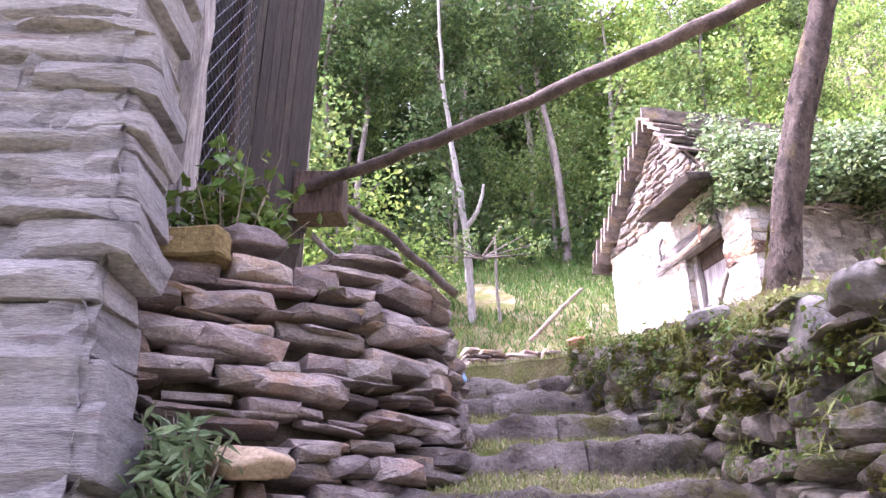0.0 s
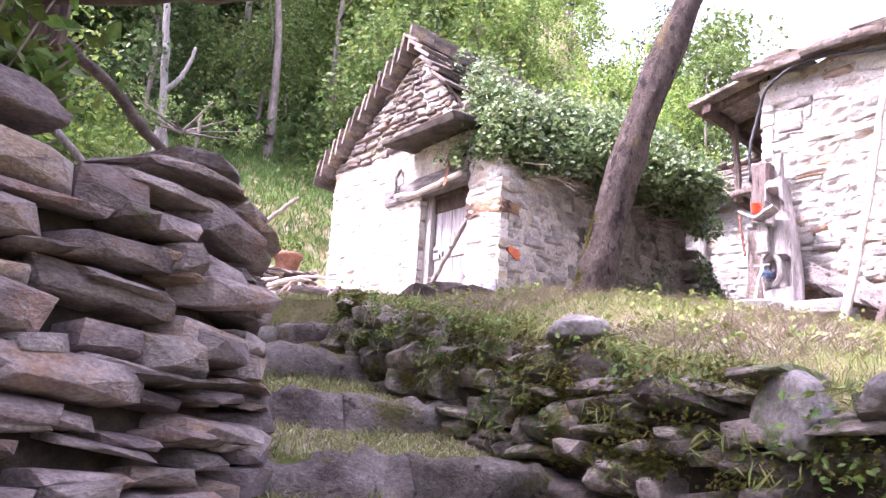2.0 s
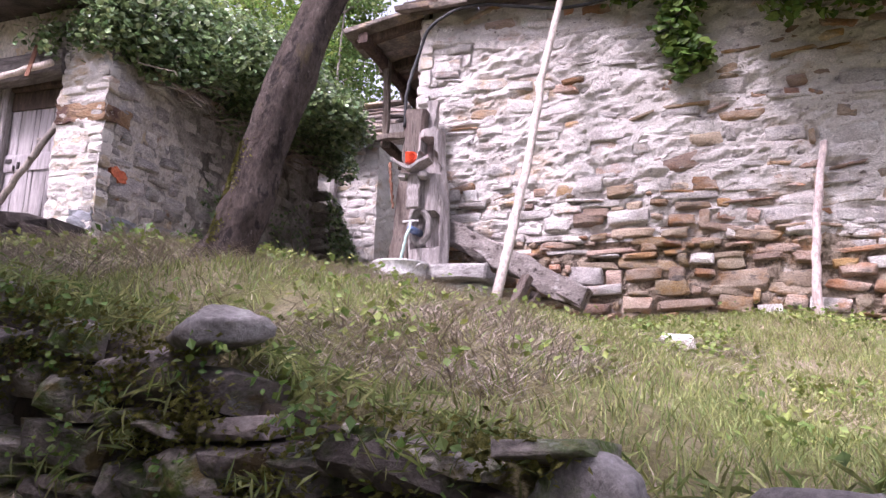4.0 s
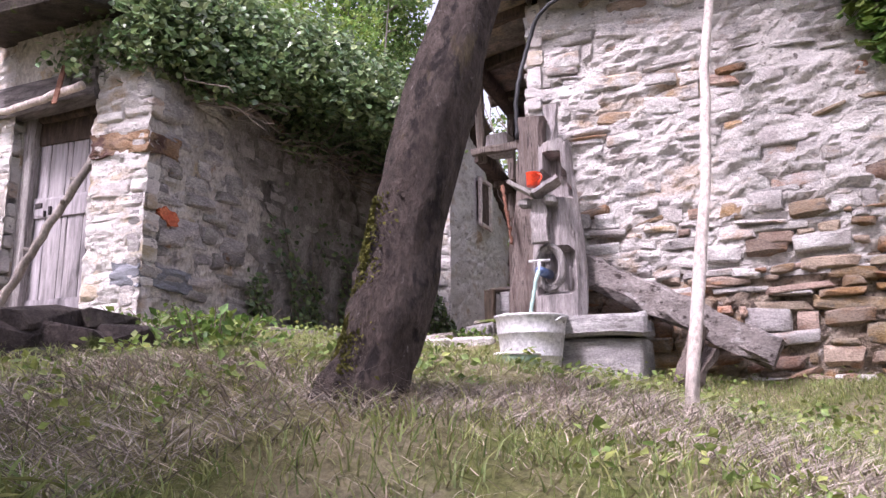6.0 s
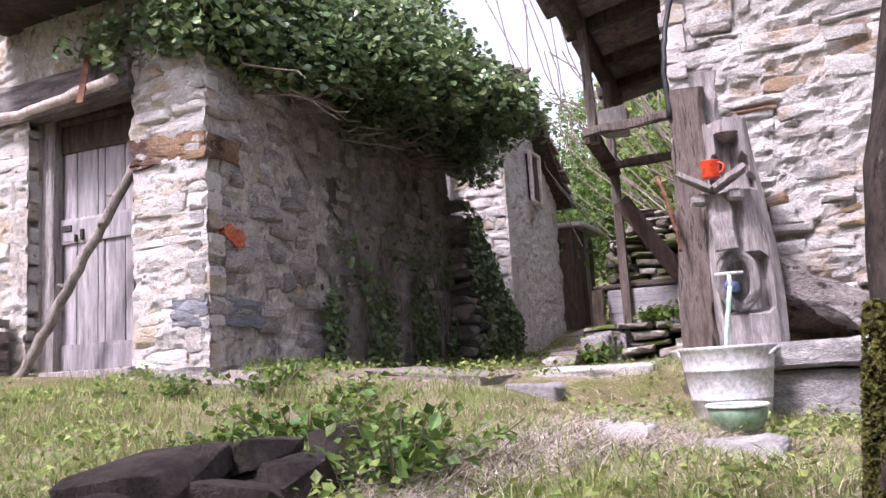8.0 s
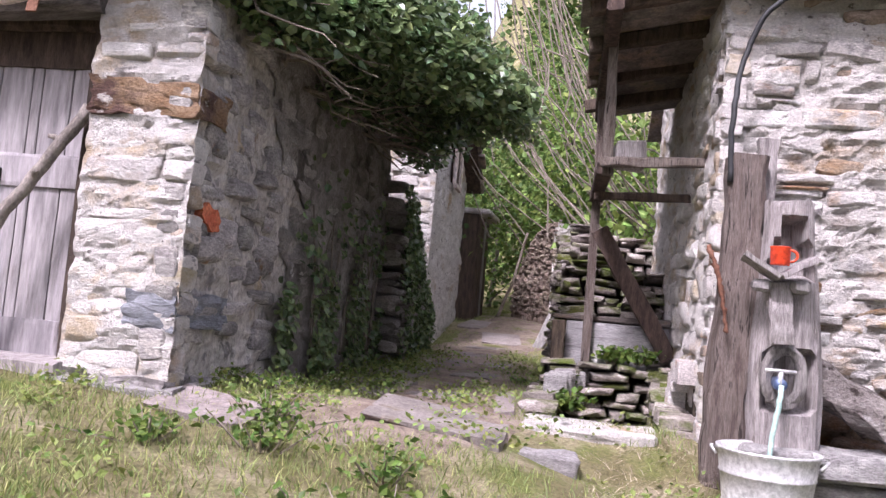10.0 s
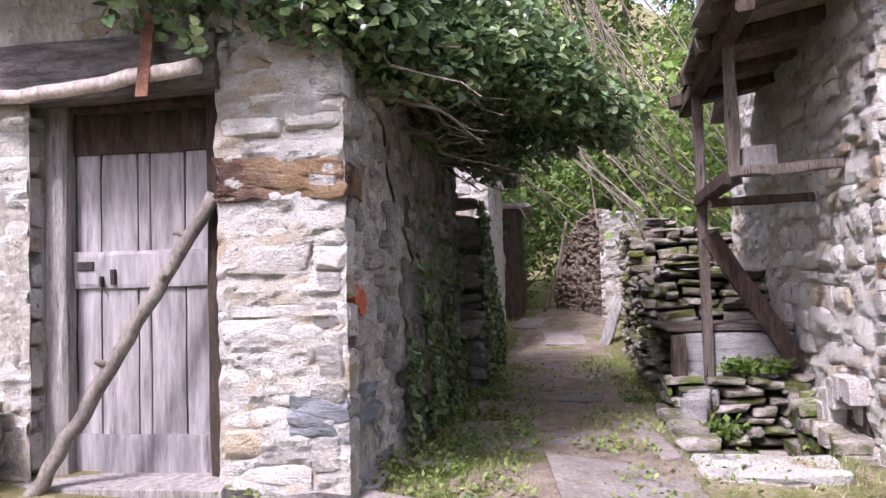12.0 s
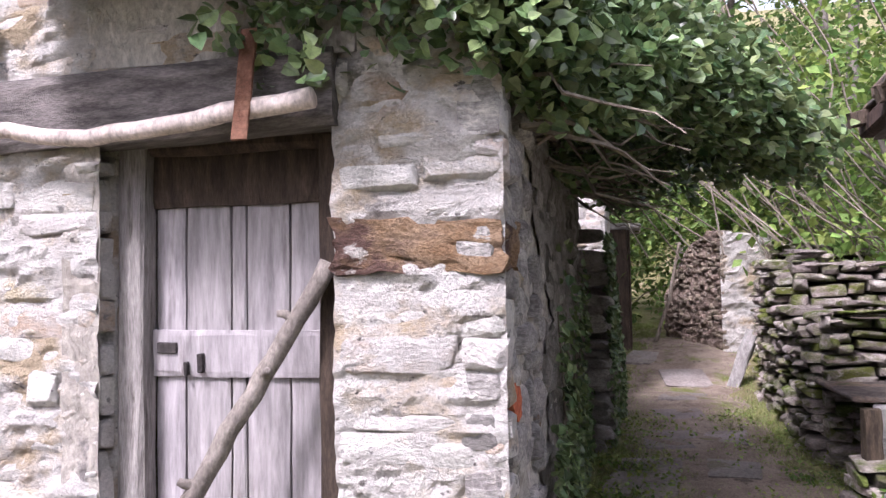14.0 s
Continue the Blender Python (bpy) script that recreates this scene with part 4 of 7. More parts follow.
def house():
    h = thing("stone_house", uv(BU, BV, 3.3), "tall old house of pale rust-stained schist masonry", "house")
    bm = bmesh.new()
    box(bm, (BU + 0.08, -6.0, 2.0), (BU + 0.5, BV - 0.08, 6.15))
    face = lambda s, z: ((BU + 0.012 + 0.035 * smooth(4.4, 3.7, z + 0.3 * math.sin(s * 2.3)) + 0.012 * noise.noise((s * 1.3, z * 1.6, 7)), BV - s, z), 0)
    rough_sheet(bm, face, 8.0, 3.9, 6.15, (-1, 0, 0), 0.045, 0.03, back=0.004, seed=3)
    front = part("wall", bm, mortar, h, "pale mortared front wall", R15)
    bm = bmesh.new()
    rough_sheet(bm, lambda s, z: face(s, z + 0.12 * noise.noise((s * 2.5, 3, 1)) * smooth(2.8, 3.9, z)), 8.0, 2.6, 3.98, (-1, 0, 0), 0.045, 0.03, seed=3)
    part("wall_foot", bm, earthmortar, h, "brown washed-out foot of the wall", R15)
    meshes = pool("schist", schist, 20, chip=0.24, wild=0.17)
    items = courses(lambda s, z: ((BU + 0.068, BV - s, z), -90), 8.0, lambda s: 2.6, lambda s: 6.15, (0.03, 0.155), (0.07, 0.46), 0.13, len(meshes), 31, jitter=0.04, tilt=5.5, gap=0.004,
                    holes=[(1.0, 1.12, 4.62, 4.70), (0.62, 0.74, 4.34, 4.41)])
    rs = random.Random(44)
    items = [it for it in items if rs.random() > 0.30 * smooth(4.2, 4.8, it[1].translation.z)]
    rpool = pool("rust_and_shade_piece", rusty, 10, chip=0.30, wild=0.36)
    # rusty low courses; the last term paints the eaves ivy's shade higher up
    low = [(k % 10, m) for k, m in items if rs.random() < 0.15 + 0.72 * smooth(4.45, 3.7, m.translation.z + 0.25 * math.sin(m.translation.y * 2)) + 0.45 * smooth(3.2, 1.2, m.translation.y) * smooth(4.0, 4.6, m.translation.z)]
    ids = {id(m) for _, m in low}
    lay(front, "stone", meshes, [it for it in items if id(it[1]) not in ids], R15, near=(BU, 4.0))
    low = [(k, m @ Matrix.Rotation(radians(rs.uniform(-4, 4)), 4, "Y") @ Matrix.Diagonal((rs.uniform(0.7, 1.12), rs.uniform(0.9, 1.14), rs.uniform(0.6, 1.3), 1))) for k, m in low]
    lay(front, "rusty_stone", rpool, low, R15, near=(BU, 4.0))
    bm = bmesh.new()
    box(bm, (BU + 0.08, BV - 0.5, 2.0), (10.6, BV - 0.08, 6.3))
    rough_sheet(bm, lambda s, z: ((10.6 - s, BV - 0.025, z), 0), 3.6, 3.0, 6.3, (0, 1, 0), 0.036, 0.035, back=0.012, seed=5)
    side = part("side_wall", bm, limewash, h, "rough limewashed alley wall", R15)
    meshes = POOLS["lime_stone"]
    items = courses(lambda s, z: ((BU + s, BV - 0.068, z), 180), 1.9, lambda s: 3.3, lambda s: 6.2, (0.08, 0.2), (0.14, 0.4), 0.13, len(meshes), 32, jitter=0.03, tilt=5, gap=0.01,
                    holes=[(1.05, 1.7, 3.0, 4.0)])
    lay(side, "stone", meshes, items, R15)
    bm = bmesh.new()
    box(bm, (10.2, -6, 2.0), (10.6, BV - 0.5, 6.3))
    box(bm, (BU + 0.5, -6, 2.0), (10.2, -5.6, 6.3))
    part("rear_wall", bm, mortar, h, "", R15)
    bm = bmesh.new()
    for a, b in (((BU - 0.06, 6.16), (8.8, 7.5)), ((10.9, 6.12), (8.8, 7.5))):
        r = [bm.verts.new(c) for c in ((a[0], -6.3, a[1]), (a[0], BV + 0.1, a[1]), (b[0], BV + 0.1, b[1]), (b[0], -6.3, b[1]))]
        q = [bm.verts.new(v.co + Vector((0, 0, 0.08))) for v in r]
        bm.faces.new(r), bm.faces.new(q[::-1])
        for k in range(4):
            bm.faces.new((r[k], q[k], q[(k + 1) % 4], r[(k + 1) % 4]))
    bmesh.ops.recalc_face_normals(bm, faces=bm.faces)
    rf = part("roof", bm, roofslab, h, "sagging slate roof", R15)
    slabs = POOLS["roof_slab"]
    rng = random.Random(18)
    items = []
    for j in range(4):
        v = BV + 0.2
        while v > -1.5:
            w = rng.uniform(0.3, 0.7)
            items.append((rng.randrange(12), pose(BU - 0.02 + 0.25 * j, v - w / 2, 6.24 + 0.17 * j + rng.uniform(-.01, .02), rng.uniform(-3, 3), -22 + rng.uniform(-3, 3), rng.uniform(-5, 5)) @ Matrix.Diagonal((0.5, w, 0.05, 1))))
            v -= w * 0.95
    lay(rf, "slab", slabs, items, R15)
    # balcony roof and remains over the alley
    rng = random.Random(3)
    for i in range(5):
        a = 6.95 + 0.5 * i
        br = bmesh.new()
        box(br, (a, BV - 0.1, 6.10 + 0.02 * (i % 2)), (a + 0.54, BV + 0.86 - 0.05 * i + rng.uniform(-.03, .03), 6.15 + 0.02 * (i % 2)), 0.015, 0.01, rng)
        for v in br.verts:
            v.co.z += -0.18 * (v.co.y - BV) + 0.16 * (1 - smooth(7.0, 9.0, v.co.x))
        part("balcony_slab", br, roofslab, h, "slate slab of the balcony roof", R15)
    for i, u in enumerate((7.15, 7.75, 8.35, 8.95)):
        plank("rafter", (u, BV - 0.1, 6.12 + 0.14 * (1 - smooth(7, 9, u))), (u, BV + 0.78, 5.94 + 0.14 * (1 - smooth(7, 9, u))), 0.1, 0.09, darkwood, h, "", R15, (0, 0, 1), 60 + i)
    plank("purlin", (7.0, BV + 0.64, 6.06), (9.1, BV + 0.64, 5.9), 0.11, 0.1, darkwood, h, "", R15, (0, 0, 1), 66)
    plank("balcony_post", (8.53, BV + 0.63, 3.78), (8.55, BV + 0.64, 6.0), 0.075, 0.07, brownwood, h, "grey-brown balcony post", R15, (1, 0, 0), 67)
    plank("balcony_post", (7.60, BV + 0.60, 5.12), (7.57, BV + 0.62, 6.05), 0.075, 0.07, brownwood, h, "short brown hanging post", R15, (1, 0, 0), 68)
    plank("balcony_beam", (7.60, BV + 0.62, 5.17), (8.55, BV + 0.64, 5.12), 0.09, 0.1, darkwood, h, "", R15, (0, 0, 1), 69)
    plank("balcony_beam", (7.52, BV + 0.66, 5.19), (7.50, BV - 0.12, 5.22), 0.06, 0.065, brownwood, h, "brown cross beam", R15, (0, 0, 1), 70)
    plank("balcony_beam", (8.1, BV + 0.66, 5.06), (8.1, BV - 0.1, 5.08), 0.06, 0.06, darkwood, h, "", R15, (0, 0, 1), 71)
    bm = bmesh.new()
    box(bm, (7.56, BV + 0.36, 5.18), (7.76, BV + 0.56, 5.36), 0.012, 0.012, random.Random(7))
    part("block", bm, greywood, h, "sawn timber block", R15)
    plank("brace", (8.52, BV + 0.60, 4.86), (8.48, BV + 0.02, 3.92), 0.13, 0.045, darkwood, h, "broken plank leaning as a brace", R15, (0, 0.8, 0.6), 72)
    return h


house()


# ---- fountain and the things in front of the house ----
def fountain():
    f = thing("fountain_post", uv(6.55, 4.5, 3.4), "hollowed grey log fountain with a tap and a carved top", "fountain")
    bm = bmesh.new()
    rng = random.Random(6)
    n, seg = 34, 22
    rings = []
    for i in range(n + 1):
        z = 3.60 + 1.24 * i / n
        f_ = i / n
        hw = 0.165 + 0.02 * math.sin(f_ * 5) - 0.03 * f_
        ring = []
        for k in range(seg):
            a = 6.2832 * k / seg
            c, d = math.cos(a), math.sin(a)
            rr = 1 + 0.10 * noise.noise((c * 3, d * 3, f_ * 2.5)) + 0.05 * noise.noise((c * 9, d * 9, f_ * 3)) + rng.uniform(-.01, .01)
            uu, vv = c * 0.14 * rr, d * hw * rr
            # hollow behind the tap, and the notch for the mug
            if c < -0.55 and 0.17 < f_ < 0.40 and abs(d) < 0.62:
                uu += 0.09
            if c < -0.45 and 0.70 < f_ < 0.93 and abs(d) < 0.75 * (1 - (f_ - 0.70) / 0.3) + 0.15:
                uu += 0.13
            ring.append(bm.verts.new((6.58 + uu + 0.03 * f_, 4.49 + vv + 0.02 * f_, z + (0.05 * noise.noise((c * 4, d * 4, 9)) if i == n else 0))))
        rings.append(ring)
    for p, q in zip(rings, rings[1:]):
        for k in range(seg):
            bm.faces.new((p[k], p[(k + 1) % seg], q[(k + 1) % seg], q[k]))
    bm.faces.new(rings[0][::-1]), bm.faces.new(rings[-1])
    bmesh.ops.recalc_face_normals(bm, faces=bm.faces)
    part("log", bm, greywood, f, "", R15)
    plank("post", (6.62, 4.78, 3.3), (6.74, 4.70, 5.10), 0.19, 0.15, brownwood, f, "split brown old post", R15, (0, 1, 0), 80, 14, 0.016)
    plank("post", (6.80, 4.60, 4.7), (6.81, 4.58, 5.22), 0.10, 0.08, greywood, f, "", R15, (0, 1, 0), 81, 6, 0.012)
    for sgn in (-1, 1):
        plank("shelf_board", (6.38, 4.60, 4.44), (6.40, 4.60 + sgn * 0.16, 4.54), 0.16, 0.03, greywood, f, "small slanting shelf board", R15, (1, 0, 0), 83 + sgn, 4, 0.004)
        bm = bmesh.new()
        box(bm, (6.36, 4.585 + sgn * 0.085 - 0.045, 4.37), (6.46, 4.585 + sgn * 0.085 + 0.045, 4.43), 0.008, 0.018, rng)
        part("bracket", bm, silverbark, f, "pale worn bracket", R15)
    plank("tongue", (6.42, 4.585, 4.42), (6.38, 4.565, 4.12), 0.11, 0.05, greywood, f, "carved wooden tongue", R15, (0, 1, 0), 82, 6, 0.008)
    bm = tube([(6.52, 4.55, 3.93), (6.34, 4.57, 3.93)], [0.032, 0.03], 12)
    part("tap", bm, bluebrass, f, "blue-painted brass tap", R15, smooth=True)
    bm = tube([(6.35, 4.57, 3.92), (6.35, 4.57, 3.99)], [0.012, 0.012], 8)
    tube([(6.35, 4.64, 3.995), (6.35, 4.50, 3.995)], [0.009, 0.009], 8, bm=bm)
    part("tap_handle", bm, galv, f, "steel tap handle", R15, smooth=True)
    stick("hose", [(6.33, 4.57, 3.93), (6.30, 4.58, 3.86), (6.29, 4.60, 3.74), (6.27, 4.62, 3.56)], 0.013, 0.012, hosemat, f, "pale green hose", rough=0, frm=R15, seg=10)
    bm = tube([(6.455, 4.53 + 0.085 * math.sin(a), 3.965 + 0.135 * math.cos(a)) for a in np.linspace(0.0, 6.2832, 21)], [0.03] * 21, 7, 0.18, 3, cap=False)
    part("hollow_rim", bm, greywood, f, "rim of the hollow behind the tap", R15)
    stick("chain", [(6.60, 4.90, 4.6), (6.52, 4.84, 4.4), (6.50, 4.80, 4.15)], 0.014, 0.012, rust, f, "rusty chain", rough=0.5, n=30, seg=5, frm=R15)


fountain()
tagged(stick("black_cable", [uv(6.66, 4.80, 4.95), uv(6.68, 4.80, 5.3), uv(6.76, 4.74, 5.66), uv(6.74, 4.60, 5.95), uv(6.8, 4.2, 6.12), uv(6.85, 3.4, 6.0), uv(6.85, 2.6, 6.1)], 0.016, 0.016, blackcable, rough=0, seg=8, n=40), "black rubber cable running up the house corner", "cable")


def lathe(prof, n=24, bm=None, centre=(0, 0)):
    bm = bm or bmesh.new()
    rings = [[bm.verts.new((centre[0] + r * math.cos(6.2832 * k / n), centre[1] + r * math.sin(6.2832 * k / n), z)) for k in range(n)] for r, z in prof]
    for p, q in zip(rings, rings[1:]):
        for k in range(n):
            bm.faces.new((p[k], p[(k + 1) % n], q[(k + 1) % n], q[k]))
    bm.faces.new(rings[0][::-1])
    bm.faces.new(rings[-1])
    bmesh.ops.recalc_face_normals(bm, faces=bm.faces)
    return bm


def bucket():
    p = uv(6.30, 4.62, 3.27)
    b = thing("wash_bucket", p, "large dented galvanised bucket under the tap", "bucket")
    x, y, z = p
    body = lathe([(0.17, z), (0.175, z + 0.01), (0.19, z + 0.10), (0.197, z + 0.106), (0.193, z + 0.112), (0.21, z + 0.24), (0.217, z + 0.246), (0.213, z + 0.252), (0.224, z + 0.34), (0.234, z + 0.35), (0.234, z + 0.362), (0.222, z + 0.36), (0.21, z + 0.3), (0.18, z + 0.1), (0.05, z + 0.09)], 28, centre=(x, y))
    part("body", body, galv, b, smooth=True)
    for s in (-1, 1):
        bm = tube([(x + 0.1 * s * 0.3 + math.cos(a) * 0.05, y + s * 0.225 + abs(math.sin(a)) * 0.03 * s, z + 0.31 + math.sin(a) * 0.03) for a in np.linspace(0, math.pi, 7)], [0.008] * 7, 6)
        part("handle", bm, galv, b, smooth=True)
    c = uv(5.88, 4.58, 3.30)
    c.z = ground(c.x, c.y)
    pot = thing("enamel_bowl", c, "pale green enamel bowl with a white rim on the grass", "bowl")
    x, y, z = c
    part("body", lathe([(0.07, z), (0.105, z + 0.025), (0.125, z + 0.075), (0.128, z + 0.11), (0.12, z + 0.11), (0.095, z + 0.04), (0.02, z + 0.03)], 24, centre=(x, y)), enamelgreen, pot, smooth=True)
    bm = tube([(x + 0.131 * math.cos(a), y + 0.131 * math.sin(a), z + 0.113) for a in np.linspace(0, 6.2832, 25)], [0.008] * 25, 6, cap=False)
    part("rim", bm, whiterock, pot, "chipped white rim", smooth=True)
    c = uv(6.36, 4.60, 4.50)
    cup = thing("enamel_mug", c, "bright red enamel mug hanging in the carved post", "mug")
    x, y, z = c
    part("body", lathe([(0.042, z), (0.045, z + 0.004), (0.047, z + 0.085), (0.05, z + 0.09), (0.044, z + 0.09), (0.042, z + 0.01), (0.01, z + 0.01)], 24, centre=(x, y)), enamelred, cup, smooth=True)
    bm = tube([(x - 0.02, y - 0.045 - 0.032 * math.sin(a), z + 0.045 + 0.028 * math.cos(a)) for a in np.linspace(0, math.pi, 9)], [0.006] * 9, 6)
    part("handle", bm, enamelred, cup, smooth=True)


bucket()


def block(name, lo, hi, mat, label, category, seed, jit=0.03, bevel=0.02, frm=R15, slope=(0, 0)):
    """A rough stone block or slab."""
    rng = random.Random(seed)
    bm = bmesh.new()
    box(bm, lo, hi, 0, 0)
    bmesh.ops.subdivide_edges(bm, edges=bm.edges[:], cuts=3, use_grid_fill=True)
    c = (Vector(lo) + Vector(hi)) / 2
    for v in bm.verts:
        d = noise.noise_vector(v.co * 4 + Vector((seed, 0, 0)))
        v.co += d * jit
        v.co.x = c.x + (v.co.x - c.x) * (1 - 0.12 * abs(v.co.y - c.y) / max(hi[1] - c.y, 0.01))
        v.co.z += slope[0] * (v.co.x - c.x) + slope[1] * (v.co.y - c.y)
    if bevel:
        sharp = [e for e in bm.edges if len(e.link_faces) == 2 and e.calc_face_angle() > 0.9]
        bmesh.ops.bevel(bm, geom=sharp, offset=bevel, segments=1, affect="EDGES")
    return tagged(part(name, bm, mat, frm=frm), label, category)


block("stone_ledge", (6.32, 3.92, 3.50), (6.85, 4.72, 3.62), grey_rock, "grey stone ledge slab beside the fountain", "stone slab", 3)
block("stone_trough_block", (6.38, 3.95, 3.0), (6.88, 4.46, 3.495), grey_rock, "upright grey stone block under the ledge", "stone block", 4)
block("stone_slab", (6.80, 5.06, 3.38), (7.28, 5.80, 3.565), schist, "thick pale stone slab lying by the basin", "stone slab", 5, 0.04)
beam = plank("timber_beam", uv(6.78, 4.40, 4.0), uv(6.74, 3.20, 3.38), 0.19, 0.19, beamwood, side=(0, 0.4, 1), seed=90, sub=12, warp=0.02)
tagged(beam, "heavy weathered squared beam leaning on the house", "beam")
for i, (a, b) in enumerate((((6.45, 3.78, 3.15), (6.55, 3.62, 3.55)), ((6.5, 3.72, 3.12), (6.62, 3.56, 3.42)))):
    tagged(plank("split_log", uv(*a), uv(*b), 0.09, 0.05, brownwood, side=(0.3, 1, 0), seed=91 + i, warp=0.012), "short grey split log leaning on the ledge", "log", "split logs")
tagged(stick("leaning_pole", [(4.34, 4.89, 3.02), (4.83, 4.92, 4.2), (5.25, 5.0, 5.2), (5.78, 5.04, 6.45)], 0.036, 0.026, palepole, seed=12), "long pale peeled pole leaning on the house", "pole")
tagged(stick("wall_pole", [uv(6.66, 1.52, 3.08), uv(6.78, 1.50, 3.8), uv(6.9, 1.40, 4.6)], 0.035, 0.03, palepole, seed=13), "short pale pole leaning on the house wall", "pole")
for i, (u, v, w, d, m) in enumerate(((5.25, 4.55, 0.8, 0.3, grey_rock), (5.4, 5.02, 0.42, 0.26, schist), (6.35, 5.62, 0.3, 0.28, grey_rock))):
    x, y, _ = uv(u, v)
    z = ground(x, y)
    block("flat_stone", (u - w / 2, v - d / 2, z - 0.05), (u + w / 2, v + d / 2, z + 0.055), m, "flat grey stone lying in the grass", "stone slab", 60 + i, 0.04, 0.012, slope=(0.06, 0.03))


def stone_stack():
    s = thing("stone_stack", uv(5.6, 9.25, 3.6), "small stack of dark flat stones beside the hut door", "stone stack")
    items = courses(lambda q, z: ((5.62, 9.72 - q, z), -90), 0.76, lambda q: 3.45, lambda q: 4.22 - 0.12 * q, (0.04, 0.10), (0.12, 0.34), 0.3, 26, 64, jitter=0.03, tilt=5)
    lay(s, "slate", POOLS["slate"], items, R15)


stone_stack()
block("white_stone", (5.0, 2.3, 2.84), (5.12, 2.5, 2.95), whiterock, "white quartz stone in the grass", "stone", 8, 0.03)


# ---- tree on the terrace ----
def terrace_tree():
    t = thing("leaning_tree", (2.18, 5.03, 3.1), "leaning old tree with a mossy dark bark", "tree")
    ctrl = [(2.15, 5.01, 2.95), (2.26, 4.96, 3.25), (2.37, 4.92, 3.75), (2.58, 4.83, 4.5), (2.82, 4.70, 5.25), (2.98, 4.62, 5.8), (3.25, 4.55, 6.6), (3.6, 4.5, 7.8)]
    n = 60
    pts = spline(ctrl, n)
    bm = bmesh.new()
    rings = []
    rng = random.Random(3)
    seg = 20
    for i, p in enumerate(pts):
        f = i / n
        r = 0.117 - 0.034 * f + 0.04 * (1 - smooth(0, 0.14, f)) + 0.006 * math.sin(i * 0.7)
        d = (pts[min(i + 1, n)] - pts[max(i - 1, 0)]).normalized()
        x = Vector((1, 0, 0)) - d * d.x
        x.normalize()
        y = d.cross(x)
        rings.append([bm.verts.new(p + (x * math.cos(6.2832 * k / seg) + y * math.sin(6.2832 * k / seg)) * r * (1 + 0.09 * noise.noise((math.cos(6.2832 * k / seg) * 6, math.sin(6.2832 * k / seg) * 6, i * 0.9)) + 0.20 * noise.noise((math.cos(6.2832 * k / seg) * 2.2, math.sin(6.2832 * k / seg) * 2.2, i * 0.25)) + rng.uniform(-.03, .03))) for k in range(seg)])
    for p, q in zip(rings, rings[1:]):
        for k in range(seg):
            bm.faces.new((p[k], p[(k + 1) % seg], q[(k + 1) % seg], q[k]))
    bm.faces.new(rings[-1]), bm.faces.new(rings[0][::-1])
    part("trunk", bm, barkmat, t, smooth=True)
    for i, (a, b, c, r) in enumerate((((3.0, 4.6, 5.9), (3.2, 4.9, 6.8), (3.1, 5.4, 7.8), 0.045), ((2.86, 4.68, 5.4), (2.6, 4.5, 6.2), (2.3, 4.3, 7.4), 0.04), ((3.4, 4.52, 7.1), (3.9, 4.3, 7.9), (4.3, 4.2, 8.8), 0.04))):
        stick("limb", [a, b, c], r, 0.012, barkmat, t, seed=70 + i)
    rng2 = np.random.default_rng(3)
    cs = [(3.6 + rng2.normal() * 0.8, 4.6 + rng2.normal() * 0.8, 8.6 + rng2.normal() * 0.5) for _ in range(22)]
    leaf_cloud("crown", blob_points(rng2, cs, 70, 0.42), 0.09, leafmats["bright"], t, "sparse fresh crown", 5, 0.3, "leaf")
    # moss on the shaded side of the foot
    mp = []
    for i in range(17000):
        f = rng2.uniform(0.02, 0.27)
        k = f * n
        p = pts[int(k)].lerp(pts[int(k) + 1], k - int(k))
        a = rng2.normal(2.35, 0.42)
        r = 0.123 - 0.034 * f + 0.04 * (1 - smooth(0, 0.14, f))
        if rng2.random() > f * 3.0 and noise.noise((a * 2, k * 0.3, 2)) > -0.7:
            mp.append((p.x + math.cos(a) * r, p.y + math.sin(a) * r, p.z))
    leaf_cloud("moss", mp, 0.013, mossbark, t, "bright green moss on the trunk", 6, 0.2, "leaf", kind="stuff")


terrace_tree()
pole = stick("long_pole", [(-1.62, 7.0, 4.97), (-0.3, 6.38, 5.13), (0.5, 6.0, 5.25), (1.5, 5.52, 5.43), (2.5, 5.04, 5.66), (3.0, 4.74, 5.83)], 0.058, 0.066, polewood, seed=15, n=24)
tagged(pole, "long dark bark pole from the shed to the tree", "pole")


